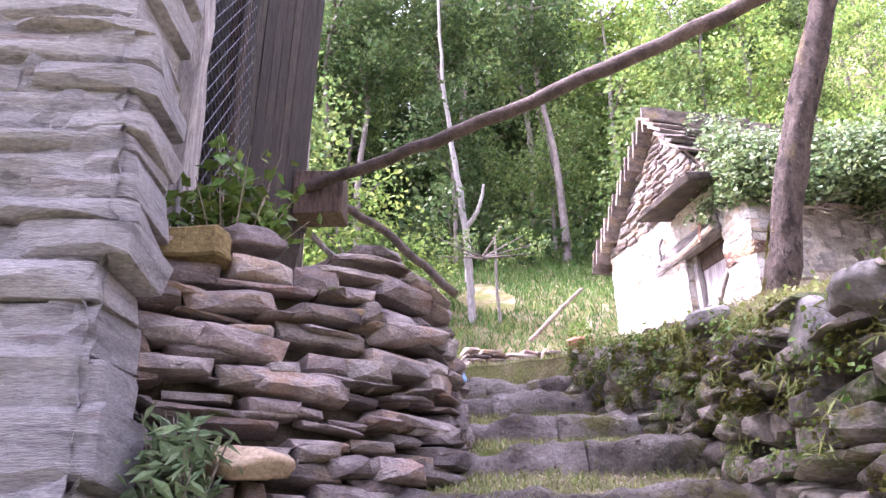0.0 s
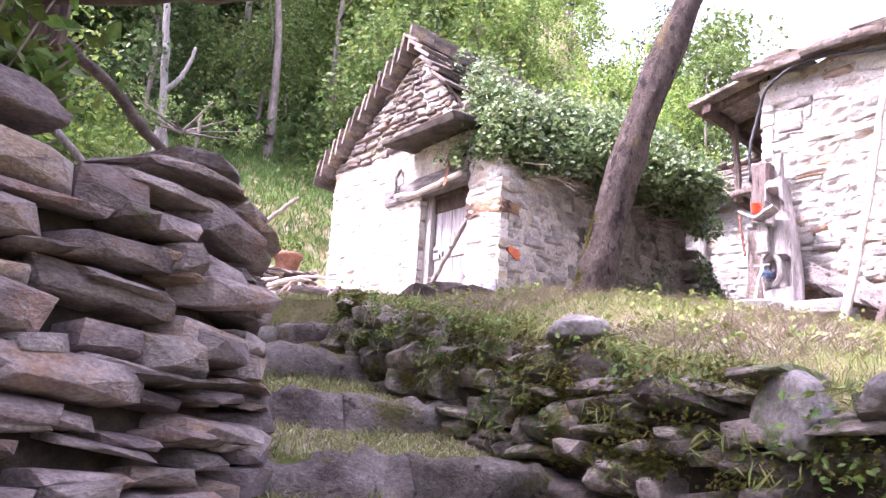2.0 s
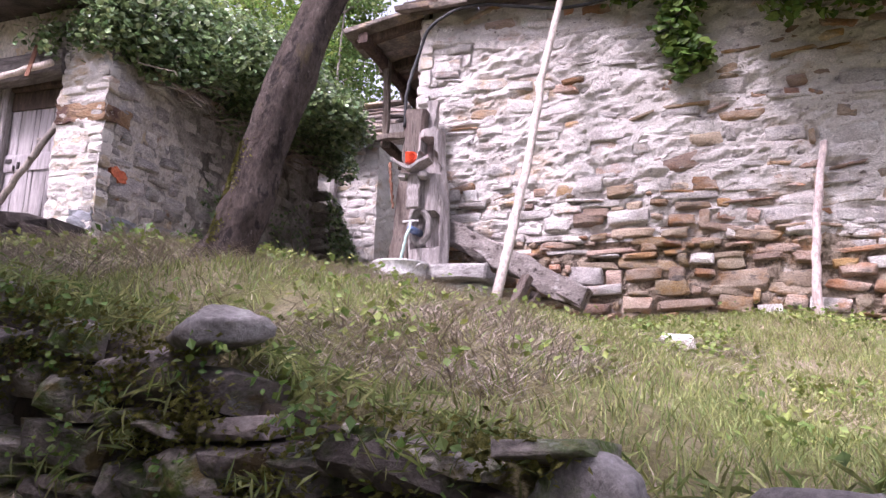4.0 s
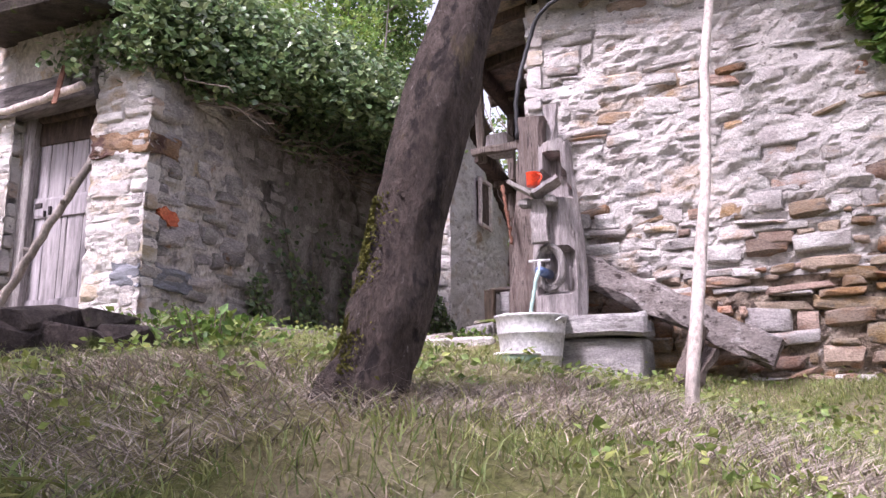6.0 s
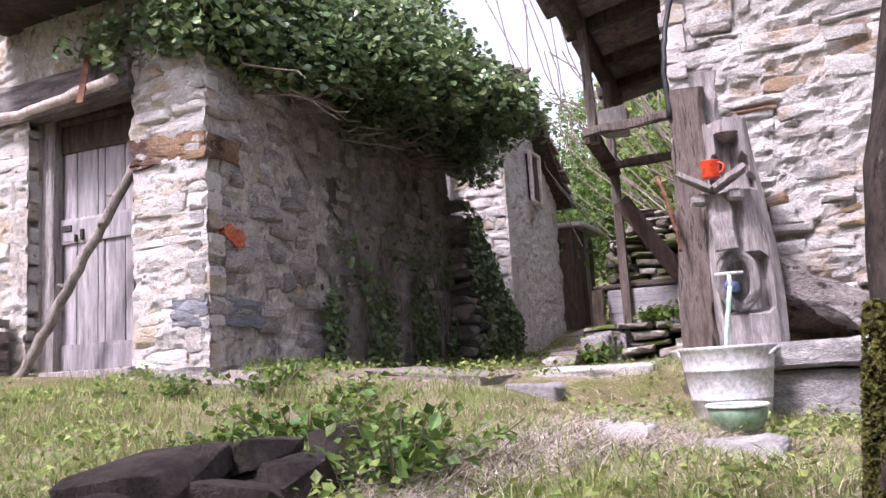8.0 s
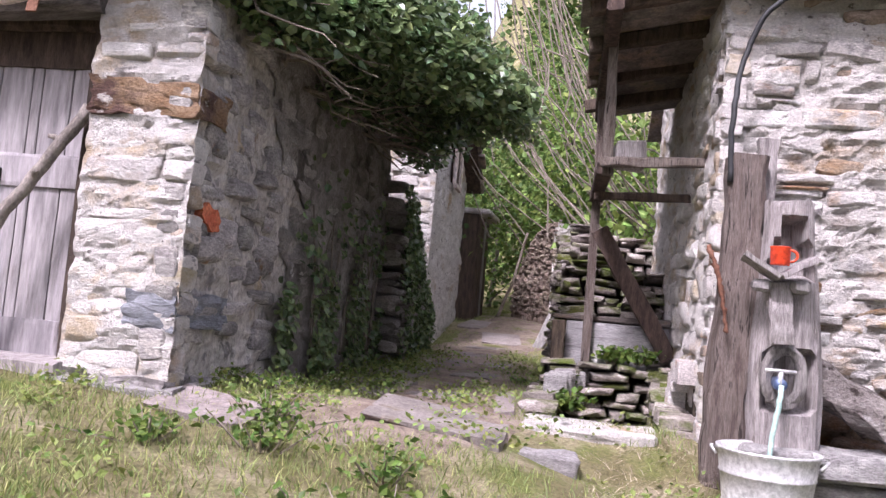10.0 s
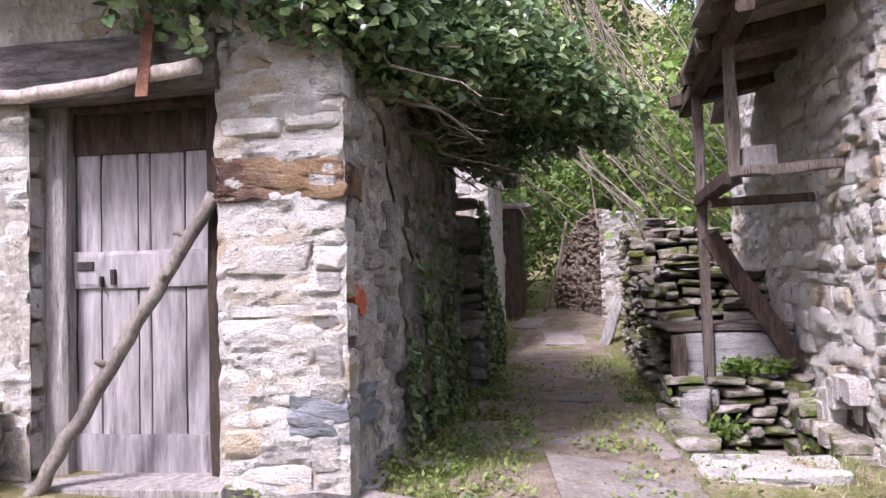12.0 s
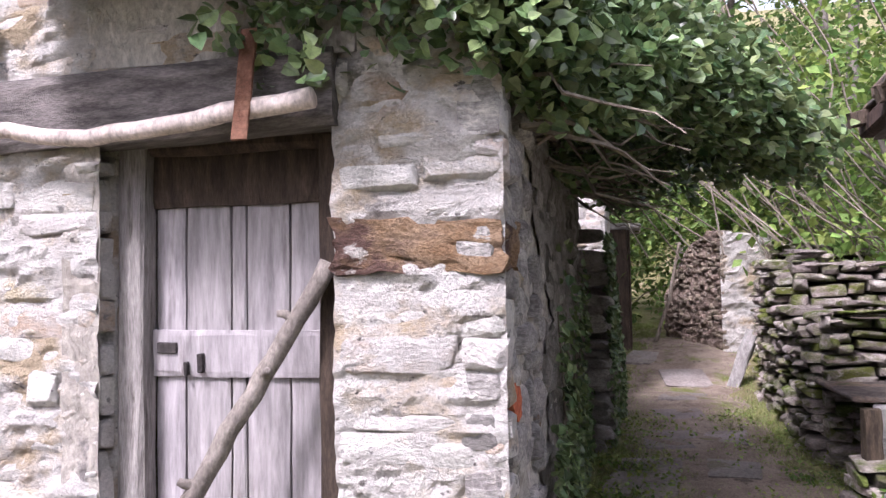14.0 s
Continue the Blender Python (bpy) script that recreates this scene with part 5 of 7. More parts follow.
# ---- timber shed on the slope behind the bastion ----
def shed():
    s = thing("timber_shed", (-1.6, 5.5, 3.0), "dark weathered timber lean-to with wire mesh", "shed")
    # solid box; its near-black colour stands for the shade inside the shed
    bm = bmesh.new()
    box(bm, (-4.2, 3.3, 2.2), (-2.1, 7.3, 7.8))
    part("back_wall", bm, blackwood, s, "board wall coloured near black for the shaded interior")
    rng = random.Random(2)
    plank("post", (-1.36, 3.62, 2.3), (-1.42, 3.60, 6.6), 0.20, 0.18, greywood, s, "thick pale split post", side=(1, 0, 0), seed=100, sub=14, warp=0.015)
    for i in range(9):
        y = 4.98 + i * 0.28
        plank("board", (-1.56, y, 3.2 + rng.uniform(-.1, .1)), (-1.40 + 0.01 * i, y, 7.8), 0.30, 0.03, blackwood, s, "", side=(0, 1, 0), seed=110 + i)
    plank("post", (-1.47, 7.38, 3.2), (-1.42, 7.38, 7.8), 0.07, 0.06, greywood, s, "thin grey corner post", side=(1, 0, 0), seed=101)
    plank("post", (-1.55, 4.92, 2.4), (-1.5, 4.92, 7.4), 0.12, 0.12, darkwood, s, "", side=(1, 0, 0), seed=102)
    bm = bmesh.new()
    for i in range(46):
        for sgn in (-1, 1):
            y0 = (0.6 if sgn > 0 else 3.7) + i * 0.11
            a0, a1 = max(y0, 3.7), min(y0 + 3.4, 5.0)
            if sgn < 0:
                a0, a1 = min(y0, 5.0), max(y0 - 3.4, 3.7)
            if (a1 - a0) * sgn <= 0.05:
                continue
            zz = lambda q: 2.9 + 4.1 * abs(q - y0) / 3.4
            tube([(-1.40, a0, zz(a0)), (-1.42, a1, zz(a1))], [0.003, 0.003], 3, bm=bm)
    part("wire_mesh", bm, wire, s, "dull wire mesh")
    bm = bmesh.new()
    box(bm, (-1.45, 6.85, 4.75), (-0.95, 7.2, 5.2), 0.02, 0.01, rng)
    part("bracket_box", bm, darkwood, s, "dark timber bracket")
    stick("brace", [(-1.35, 7.3, 5.25), (-0.6, 7.3, 4.72), (0.12, 7.3, 4.02)], 0.05, 0.045, polewood, s, "dark brace pole", seed=16)
    stick("brace", [(-1.4, 7.2, 4.75), (-0.85, 7.2, 4.2), (-0.4, 7.2, 3.8)], 0.035, 0.03, greywood, s, "thin grey brace", seed=17)


shed()


def corner_house():
    c = thing("corner_house", (-1.1, 2.6, 0.8), "grey house corner of massive rough stone blocks", "house")
    # courses of big hewn blocks
    rng = random.Random(12)
    bm = bmesh.new()
    box(bm, (-4.7, 2.65, -0.6), (-1.6, 3.25, 8.0))
    part("wall_core", bm, old_plaster, c, "")
    bm = bmesh.new()
    rough_sheet(bm, lambda s, z: ((-4.7 + s, 2.44 + 0.03 * math.sin(z * 3), z), 0), 3.56, -0.4, 6.8, (0, -1, 0), 0.07, 0.04, seed=12)
    rough_sheet(bm, lambda s, z: ((-1.14 - 0.30 * s + 0.03 * math.sin(z * 5), 2.42 + s, z), 0), 0.8, -0.4, 6.8, (1, 0, 0), 0.05, 0.04, seed=14)
    w = part("wall", bm, corner_rock, c, "rough layered lilac-grey stone")
    z = -0.2
    big = [stone_mesh("block", 300 + i, corner_rock, chip=0.16, wild=0.16) for i in range(14)]
    while z < 6.5:
        h = rng.uniform(0.16, 0.32) if z < 2.3 else rng.uniform(0.04, 0.14)
        x = -1.06 - rng.uniform(-0.03, 0.07) - 0.05 * smooth(1.6, 2.1, z) * smooth(2.6, 2.3, z)
        while x > -3.2:
            ww = rng.uniform(0.3, 0.85)
            part("block", None, None, w, mesh=big[rng.randrange(14)], basis=pose(x - ww / 2, 2.66 + rng.uniform(-.05, .03), z + h / 2, rng.uniform(-3, 3), rng.uniform(-3, 3), rng.uniform(-2, 2) + 3) @ Matrix.Diagonal((ww, 0.44, h * 1.04, 1)))
            x -= ww
        z += h


corner_house()


# ---- second house, basin, ruin and walls along the alley ----
def second_house():
    h = thing("ruined_house", uv(11.3, 7.3, 3.7), "narrow old stone house with a sagging slate roof", "house")
    bm = bmesh.new()
    box(bm, (11.36, 7.30, 3.2), (11.7, 9.6, 6.6))
    rough_sheet(bm, lambda s, z: ((11.33, 9.6 - s, z), 0), 2.35, 3.3, 6.62, (-1, 0, 0), 0.03, 0.05, seed=31)
    f = part("wall", bm, mortar, h, "whitewashed front wall", R15)
    # side wall towards the alley, a gable whose rear slope runs low
    bm = bmesh.new()
    prof = [(11.36, 3.2), (13.95, 3.4), (13.95, 6.0), (12.0, 7.22), (11.36, 6.62)]
    f0 = [bm.verts.new((u, 7.29, z)) for u, z in prof]
    f1 = [bm.verts.new((u, 7.7, z)) for u, z in prof]
    bm.faces.new(f0), bm.faces.new(f1[::-1])
    for k in range(5):
        bm.faces.new((f0[k], f1[k], f1[(k + 1) % 5], f0[(k + 1) % 5]))
    rough_sheet(bm, lambda s, z: ((11.34 + s, 7.265, z), 0), 2.6, 3.4, 7.2, (0, -1, 0), 0.03, 0.05, seed=33,
                top=lambda s: min(6.60 + 0.94 * s, 7.22 - 0.62 * max(s - 0.64, 0)))
    bmesh.ops.recalc_face_normals(bm, faces=bm.faces)
    side = part("side_wall", bm, mortar, h, "pitted grey plastered alley wall", R15)
    meshes = POOLS["lime_stone"]
    items = courses(lambda s, z: ((11.385, 7.3 + s, z), -90), 2.3, lambda s: 3.5, lambda s: 6.55, (0.08, 0.18), (0.14, 0.45), 0.13, len(meshes), 41, jitter=0.03, tilt=4)
    lay(f, "stone", meshes, items, R15, near=(11.3, 7.3), cap=160)
    # roof: two slopes with a ridge along the front
    rng = random.Random(9)
    items = []
    for u0, z0, u1, z1 in ((11.08, 6.56, 12.0, 7.36), (14.15, 5.98, 12.0, 7.36)):
        n = 6 if u1 > u0 else 9
        ang = math.degrees(math.atan2(z1 - z0, abs(u1 - u0))) * (-1 if u1 > u0 else 1)
        for j in range(n + 1):
            g = j / n
            v = 7.02 + rng.uniform(-.05, .05)
            while v < 9.7:
                w = rng.uniform(0.22, 0.5)
                items.append((rng.randrange(12), pose(u0 + (u1 - u0) * g, v + w / 2, z0 + (z1 - z0) * g + 0.07 + rng.uniform(-.015, .02), rng.uniform(-4, 4), ang * 0.7 + rng.uniform(-4, 4), rng.uniform(-6, 6)) @ Matrix.Diagonal((0.36, w, rng.uniform(0.035, 0.06), 1))))
                v += w * 0.95
    bm = bmesh.new()
    for u0, z0 in ((11.12, 6.52), (14.1, 5.92)):
        r = [bm.verts.new(c) for c in ((u0, 7.06, z0), (u0, 9.75, z0), (12.0, 9.75, 7.30), (12.0, 7.06, 7.30))]
        q = [bm.verts.new(v.co + Vector((0, 0, 0.05))) for v in r]
        bm.faces.new(r), bm.faces.new(q[::-1])
        for k in range(4):
            bm.faces.new((r[k], q[k], q[(k + 1) % 4], r[(k + 1) % 4]))
    bmesh.ops.recalc_face_normals(bm, faces=bm.faces)
    rf = part("roof", bm, darkwood, h, "dark slate roof on boards", R15)
    lay(rf, "slab", POOLS["roof_slab"], items, R15)
    bm = bmesh.new()
    box(bm, (12.42, 7.215, 5.80), (12.84, 7.26, 6.46), 0.006, 0.006)
    wdw = part("window", bm, darkwood, h, "small deep window", R15)
    for a, b_, sd in (((12.40, 7.20, 5.76), (12.40, 7.20, 6.50), (1, 0, 0)), ((12.86, 7.20, 5.76), (12.86, 7.20, 6.50), (1, 0, 0)), ((12.40, 7.20, 6.48), (12.86, 7.20, 6.48), (0, 0, 1)), ((12.40, 7.19, 5.76), (12.86, 7.19, 5.76), (0, 0, 1))):
        plank("frame", a, b_, 0.06, 0.05, palepole, wdw, "pale frame", R15, sd, 3)
    plank("post", (11.2, 7.95, 4.6), (11.22, 7.98, 6.55), 0.09, 0.08, greywood, h, "grey post before the front wall", R15, (0, 1, 0), 4)
    # low annex behind it
    x = thing("annex", uv(14.4, 7.2, 4.0), "low dark timber annex with a pale slab roof", "shed")
    bm = bmesh.new()
    box(bm, (14.0, 7.05, 3.6), (15.3, 8.4, 5.62), 0.02)
    part("wall", bm, darkwood, x, "", R15)
    bm = bmesh.new()
    box(bm, (13.96, 6.86, 5.62), (15.45, 8.5, 5.71), 0.03, 0.02, random.Random(3))
    part("roof", bm, schist, x, "pale stone slab roof", R15)
    for k in range(4):
        plank("board", (14.15 + 0.33 * k, 7.03, 3.9), (14.15 + 0.33 * k, 7.03, 5.6), 0.28, 0.03, greywood if k == 2 else darkwood, x, "", R15, (1, 0, 0), 60 + k)


second_house()


def alley():
    w = thing("low_rubble_wall", uv(10.1, 7.3, 3.9), "sloping rubble wall grown over with ivy", "stone wall", kind="structure")
    meshes = POOLS["damp_stone"]
    top = lambda s: 5.35 - 1.15 * smooth(0.0, 1.5, s)
    items = courses(lambda s, z: ((HUE - 0.1 + s, HV0 - 0.02 - 0.05 * s, z), 0), 1.5, lambda s: 3.4, top, (0.06, 0.15), (0.12, 0.34), 0.35, len(meshes), 51, jitter=0.04, tilt=8)
    lay(w, "stone", meshes, items, R15)
    bm = bmesh.new()
    for i in range(15):
        box(bm, (HUE - 0.1 + 0.1 * i, HV0 + 0.02, 3.2), (HUE + 0.0 + 0.1 * i, HV0 + 0.6, top(0.1 * i) - 0.1))
    part("earth_core", bm, core, w, "", R15)
    # two tiers of wall behind the basin
    b = thing("alley_wall", uv(10.5, 5.4, 3.8), "broken mossy dry-stone wall in two tiers beside the alley", "stone wall", kind="structure")
    meshes = pool("alley_stone", alleystone, 20, chip=0.17, wild=0.28)
    items = courses(lambda s, z: ((9.55, 5.66 - s, z), -90), 1.15, lambda s: 3.5, lambda s: 4.68 + 0.05 * math.sin(s * 7), (0.022, 0.085), (0.10, 0.42), 0.3, len(meshes), 52, jitter=0.03, tilt=6, gap=0.003)
    items += courses(lambda s, z: ((10.85, 5.62 - s, z), -90), 1.3, lambda s: 4.3, lambda s: 5.16 - 0.16 * s + 0.04 * math.sin(s * 9), (0.03, 0.11), (0.10, 0.38), 0.3, len(meshes), 58, jitter=0.03, tilt=6, gap=0.003)
    items += courses(lambda s, z: ((9.6 + s, 5.60, z), 180), 2.6, lambda s: 3.5, lambda s: 4.68 + 0.42 * smooth(1.1, 1.4, s), (0.03, 0.11), (0.12, 0.4), 0.3, len(meshes), 53, jitter=0.03, tilt=6, gap=0.003)
    lay(b, "stone", meshes, items, R15, near=(9.6, 5.4), cap=300, rest_label="mossy flat wall stones")
    bm = bmesh.new()
    box(bm, (9.65, 4.5, 3.3), (10.95, 5.5, 4.58))
    box(bm, (10.95, 4.3, 3.3), (12.2, 5.5, 5.0))
    part("earth_core", bm, core, b, "", R15)
    # the ruin: a brown rubble flank towards the path, a limed end and a broken slate wall
    r = thing("ruin", uv(14.0, 5.8, 3.9), "ruined wall of brown rubble with a limewashed end", "ruin", kind="structure")
    bm = bmesh.new()
    d = Vector((1.35, 0.66, 0)).normalized()
    nrm = Vector((-d.y, d.x, 0))
    flank = lambda q: 5.55 - 0.10 * smooth(0.3, 0.6, q) - 0.75 * smooth(0.5, 1.55, q) ** 1.5
    rough_sheet(bm, lambda q, z: (tuple(Vector((13.93, 5.88, z)) + d * q), 0), 1.5, 3.7, 5.6, nrm, 0.05, 0.035, top=flank, seed=41)
    for k in range(15):
        c0 = Vector((13.93, 5.88, 0)) + d * (0.1 * k)
        vs = [c0 - nrm * 0.02, c0 + d * 0.1 - nrm * 0.02, c0 + d * 0.1 - nrm * 0.5, c0 - nrm * 0.5]
        lo = [bm.verts.new((*p.xy, 3.6)) for p in vs]
        hi = [bm.verts.new((*p.xy, flank(0.1 * k + 0.05) - 0.03)) for p in vs]
        bm.faces.new(hi)
        for i in range(4):
            bm.faces.new((lo[i], lo[(i + 1) % 4], hi[(i + 1) % 4], hi[i]))
    fl = part("flank", bm, rubble, r, "brown rubble flank", R15)
    rs = random.Random(6)
    peb = pool("rubble_stone", rubble, 10, chip=0.3, wild=0.3)
    items = [it for it in courses(lambda q, z: (tuple(Vector((13.93, 5.88, z)) + d * q - nrm * 0.045), math.degrees(math.atan2(d.y, d.x)) + 180), 1.45, lambda q: 3.9, lambda q: flank(q), (0.05, 0.10), (0.06, 0.16), 0.14, 10, 59, jitter=0.03, tilt=8) if rs.random() < 0.7]
    lay(fl, "rubble_stone", peb, items, R15)
    bm = bmesh.new()
    rough_sheet(bm, lambda q, z: ((13.93, 5.90 - q, z), 0), 0.62, 3.7, 5.55, (-1, 0, 0), 0.04, 0.035, top=lambda q: 5.55 - 0.12 * q, seed=43)
    box(bm, (13.98, 5.28, 3.6), (14.4, 5.86, 5.42))
    part("limed_end", bm, limewash, r, "limewashed wall end", R15)
    items = courses(lambda q, z: ((13.95, 5.30 - q, z), -90), 1.3, lambda q: 4.0, lambda q: 5.42 - 0.08 * q, (0.04, 0.10), (0.14, 0.4), 0.2, len(meshes), 54, jitter=0.03, tilt=5)
    lay(r, "stone", meshes, items, R15)
    bm = bmesh.new()
    box(bm, (14.02, 4.0, 3.6), (14.4, 5.27, 5.25))
    part("earth_core", bm, core, r, "", R15)
    # basin under the balcony
    s = thing("spring_basin", uv(8.4, 5.1, 3.6), "stone spring basin with an upright grey slab", "basin")
    bm = bmesh.new()
    box(bm, (8.56, 4.84, 3.78), (8.64, 5.60, 4.14), 0.012, 0.01, random.Random(4))
    part("back_slab", bm, corner_rock, s, "smooth grey upright slab", R15)
    bm = bmesh.new()
    box(bm, (8.61, 4.80, 4.145), (9.6, 5.72, 4.20), 0.015, 0.012, random.Random(5))
    part("cover_slab", bm, roofslab, s, "dark cover slab", R15)
    items = courses(lambda s_, z: ((8.45, 5.75 - s_, z), -90), 1.0, lambda q: 3.25, lambda q: 3.84, (0.04, 0.10), (0.12, 0.36), 0.35, len(meshes), 55, jitter=0.02, tilt=5)
    items += courses(lambda s_, z: ((7.3 + s_, 5.72, z), 180), 1.2, lambda q: 3.25, lambda q: 3.66, (0.05, 0.11), (0.14, 0.36), 0.2, len(meshes), 56, jitter=0.02, tilt=5)
    items += courses(lambda s_, z: ((7.2 + s_, 4.90, z), 0), 1.3, lambda q: 3.25, lambda q: 3.60 + 0.2 * q, (0.05, 0.12), (0.12, 0.34), 0.2, len(meshes), 57, jitter=0.02, tilt=6)
    lay(s, "stone", meshes, items, R15)
    for i in range(6):
        bm = bmesh.new()
        box(bm, (7.98 + 0.07 * i, 5.56 - 0.03 * i, 3.52), (8.03 + 0.07 * i, 5.72 - 0.03 * i, 3.76 + 0.02 * (i % 3)), 0.012, 0.01, random.Random(i))
        part("edge_stone", bm, grey_rock, s, "small upright edging stone", R15)
    plank("post", (8.46, 5.66, 3.6), (8.46, 5.66, 4.14), 0.1, 0.08, darkwood, s, "short dark post", R15, (0, 1, 0), 5)


alley()
tagged(plank("leaning_log", uv(12.45, 5.98, 3.70), uv(12.65, 5.72, 4.34), 0.13, 0.09, silverbark, side=(0, 1, 0), seed=95, warp=0.012), "pale split log leaning on the alley wall", "log")
tagged(stick("leaning_branch", [uv(14.6, 6.72, 4.05), uv(14.7, 6.5, 4.7), uv(14.75, 6.35, 5.45)], 0.03, 0.02, twigmat, seed=18), "thin branch leaning on the ruin", "branch")


def dirt_path():
    bm = bmesh.new()
    rows = []
    for i in range(90):
        u = 5.2 + 10.0 * i / 89
        row = []
        for j in range(17):
            f = j / 16 * 2 - 1
            v = 6.45 - 0.12 * math.sin(u) + f * (0.75 + 0.18 * noise.noise((u * 1.3, f * 2, 6)))
            x, y, _ = uv(u, v)
            row.append(bm.verts.new((x, y, ground(x, y) + 0.03 - 0.07 * f ** 4 + 0.015 * noise.noise((x * 6, y * 6, 0)) - 0.06 * (1 - smooth(5.2, 6.2, u)))))
        rows.append(row)
    for p, q in zip(rows, rows[1:]):
        for k in range(16):
            bm.faces.new((p[k], q[k], q[k + 1], p[k + 1]))
    bmesh.ops.recalc_face_normals(bm, faces=bm.faces)
    tagged(part("dirt_path", bm, dirtmat, smooth=True), "trodden brown earth path between the houses", "path", kind="structure")


dirt_path()


def pavings():
    p = thing("paved_path", uv(8.5, 6.4, 3.8), "irregular flagstone path between the houses", "path", kind="structure")
    rng = random.Random(14)
    meshes = pool("flagstone", paving, 12, chip=0.20, wild=0.34, flat=True)
    for u, v, w, d in ((6.5, 6.22, 0.85, 0.72), (6.72, 7.22, 0.62, 0.32), (7.75, 6.95, 0.84, 0.56), (8.95, 6.96, 1.05, 0.46), (7.72, 5.97, 1.3, 0.14), (7.55, 6.42, 0.5, 0.36), (8.35, 6.4, 0.55, 0.4), (9.2, 6.35, 0.5, 0.36),
                       (10.05, 6.75, 0.7, 0.42), (10.2, 6.3, 0.5, 0.35), (11.0, 6.6, 0.7, 0.45), (11.9, 6.5, 0.6, 0.5), (12.7, 6.45, 0.7, 0.5), (13.6, 6.9, 0.6, 0.4), (5.75, 7.15, 0.35, 0.5)):
        x, y, _ = uv(u, v)
        part("flagstone", None, None, p, frm=R15, mesh=meshes[rng.randrange(12)], basis=pose(u, v, ground(x, y) + 0.006, math.degrees(math.atan((ground(*uv(u, v + d / 2).xy) - ground(*uv(u, v - d / 2).xy)) / d)), -math.degrees(math.atan((ground(*uv(u + w / 2, v).xy) - ground(*uv(u - w / 2, v).xy)) / w)), rng.uniform(-12, 12)) @ Matrix.Diagonal((w * 1.08, d * 1.08, 0.06, 1)))


pavings()


# ---- plants ----
def clump_field(n, xr, yr, size, rng, keep):
    out = []
    while len(out) < n:
        x, y = rng.uniform(*xr), rng.uniform(*yr)
        if keep(x, y):
            out.append((x, y))
    return out


def blades(name, spots, h, mat, label, category, seed, width=0.006, lie=0.35):
    rng = np.random.default_rng(seed)
    n = len(spots)
    base = np.array([(x, y, ground(x, y) - 0.005) for x, y in spots])
    a = rng.uniform(0, 6.2832, n)
    hh = h * rng.uniform(0.4, 1.3, n)
    side = np.stack([np.cos(a), np.sin(a), np.zeros(n)], 1) * width
    b = rng.uniform(0, 6.2832, n)
    bend = np.stack([np.cos(b), np.sin(b), np.zeros(n)], 1) * (hh * lie * rng.uniform(0.3, 2.0, n))[:, None]
    up = np.stack([np.zeros(n), np.zeros(n), hh], 1)
    V = np.stack([base - side, base + side, base + side * 0.7 + up * 0.55 + bend * 0.35, base - side * 0.7 + up * 0.55 + bend * 0.35, base + up * 0.92 + bend], 1).reshape(-1, 3)
    k = np.arange(n)[:, None] * 5
    F = [tuple(r) for r in (k + np.array([[0, 1, 2, 3]])).tolist()] + [tuple(r) for r in (k + np.array([[3, 2, 4]])).tolist()]
    me = bpy.data.meshes.new(name)
    me.from_pydata(V.tolist(), [], F)
    return tagged(part(name, me, mat), label, category, kind="stuff")


def on_terrace(x, y):
    u, v = 0.9659 * x + 0.2588 * y, -0.2588 * x + 0.9659 * y
    if u > 5.75 and v > 7.3:
        return False
    if u > 6.9 and v < 4.9:
        return False
    if 5.9 < u < 6.8 and 5.45 < v < 6.65:
        return False
    if u > 6.6 and abs(v - 6.45 + 0.15 * math.sin(u)) < 0.31 + 0.28 * noise.noise((u * 1.5, v * 1.5, 4)):
        return False
    return x > wall_x(y) + 0.12 or y > 6.3


rngp = random.Random(77)
spots = clump_field(80000, (0.0, 9.6), (0.5, 9.7), 0, rngp, lambda x, y: on_terrace(x, y) and not (1.4 < x < 4.2 and 3.3 < y < 6.3 and noise.noise((x * 1.2, y * 1.2, 25)) > 0.02 and rngp.random() < 0.6) and noise.noise((x * 1.1, y * 1.1, 5)) > -0.25 + rngp.uniform(-.3, .3))
blades("grass", spots, 0.062, grassmat, "short uneven grass on the terrace", "grass", 1, 0.0026, 0.6)
spots = clump_field(9000, (-0.1, 1.3), (1.5, 6.6), 0, rngp, lambda x, y: x < wall_x(y) and noise.noise((x * 2, y * 2, 8)) > -0.2)
blades("lane_hay", clump_field(9000, (-0.1, 1.3), (1.5, 6.6), 0, rngp, lambda x, y: x < wall_x(y)), 0.04, strawmat, "dry cut grass on the treads of the lane", "hay", 7, 0.0028, 2.2)
blades("lane_grass", spots, 0.05, grassmat, "thin grass on the treads of the lane", "grass", 2, 0.0036, 0.6)
spots = clump_field(11000, (6.0, 15.0), (7.4, 11.5), 0, rngp, lambda x, y: 5.7 < -0.2588 * x + 0.9659 * y < 7.35 and abs(-0.2588 * x + 0.9659 * y - 6.55) > 0.12 + 0.35 * noise.noise((x * 1.4, y * 1.4, 12)) and noise.noise((x * 2.2, y * 2.2, 14)) > -0.05)
blades("alley_grass", spots, 0.05, grassmat, "patchy short grass along the alley path", "grass", 6, 0.003, 0.6)
spots = clump_field(20000, (1.4, 6.2), (1.5, 7.0), 0, rngp, lambda x, y: on_terrace(x, y) and noise.noise((x * 0.9, y * 0.9, 15)) > -0.25)
blades("dry_hay", spots, 0.045, strawmat, "cut dry hay scattered on the terrace", "hay", 3, 0.0022, 2.6)
spots = clump_field(23000, (1.4, 4.4), (3.2, 6.5), 0, rngp, lambda x, y: on_terrace(x, y) and noise.noise((x * 1.2, y * 1.2, 25)) > -0.05)
blades("dry_brush", spots, 0.06, brushmat, "grey-brown dry brush lying round the tree", "brush", 33, 0.0022, 2.6)
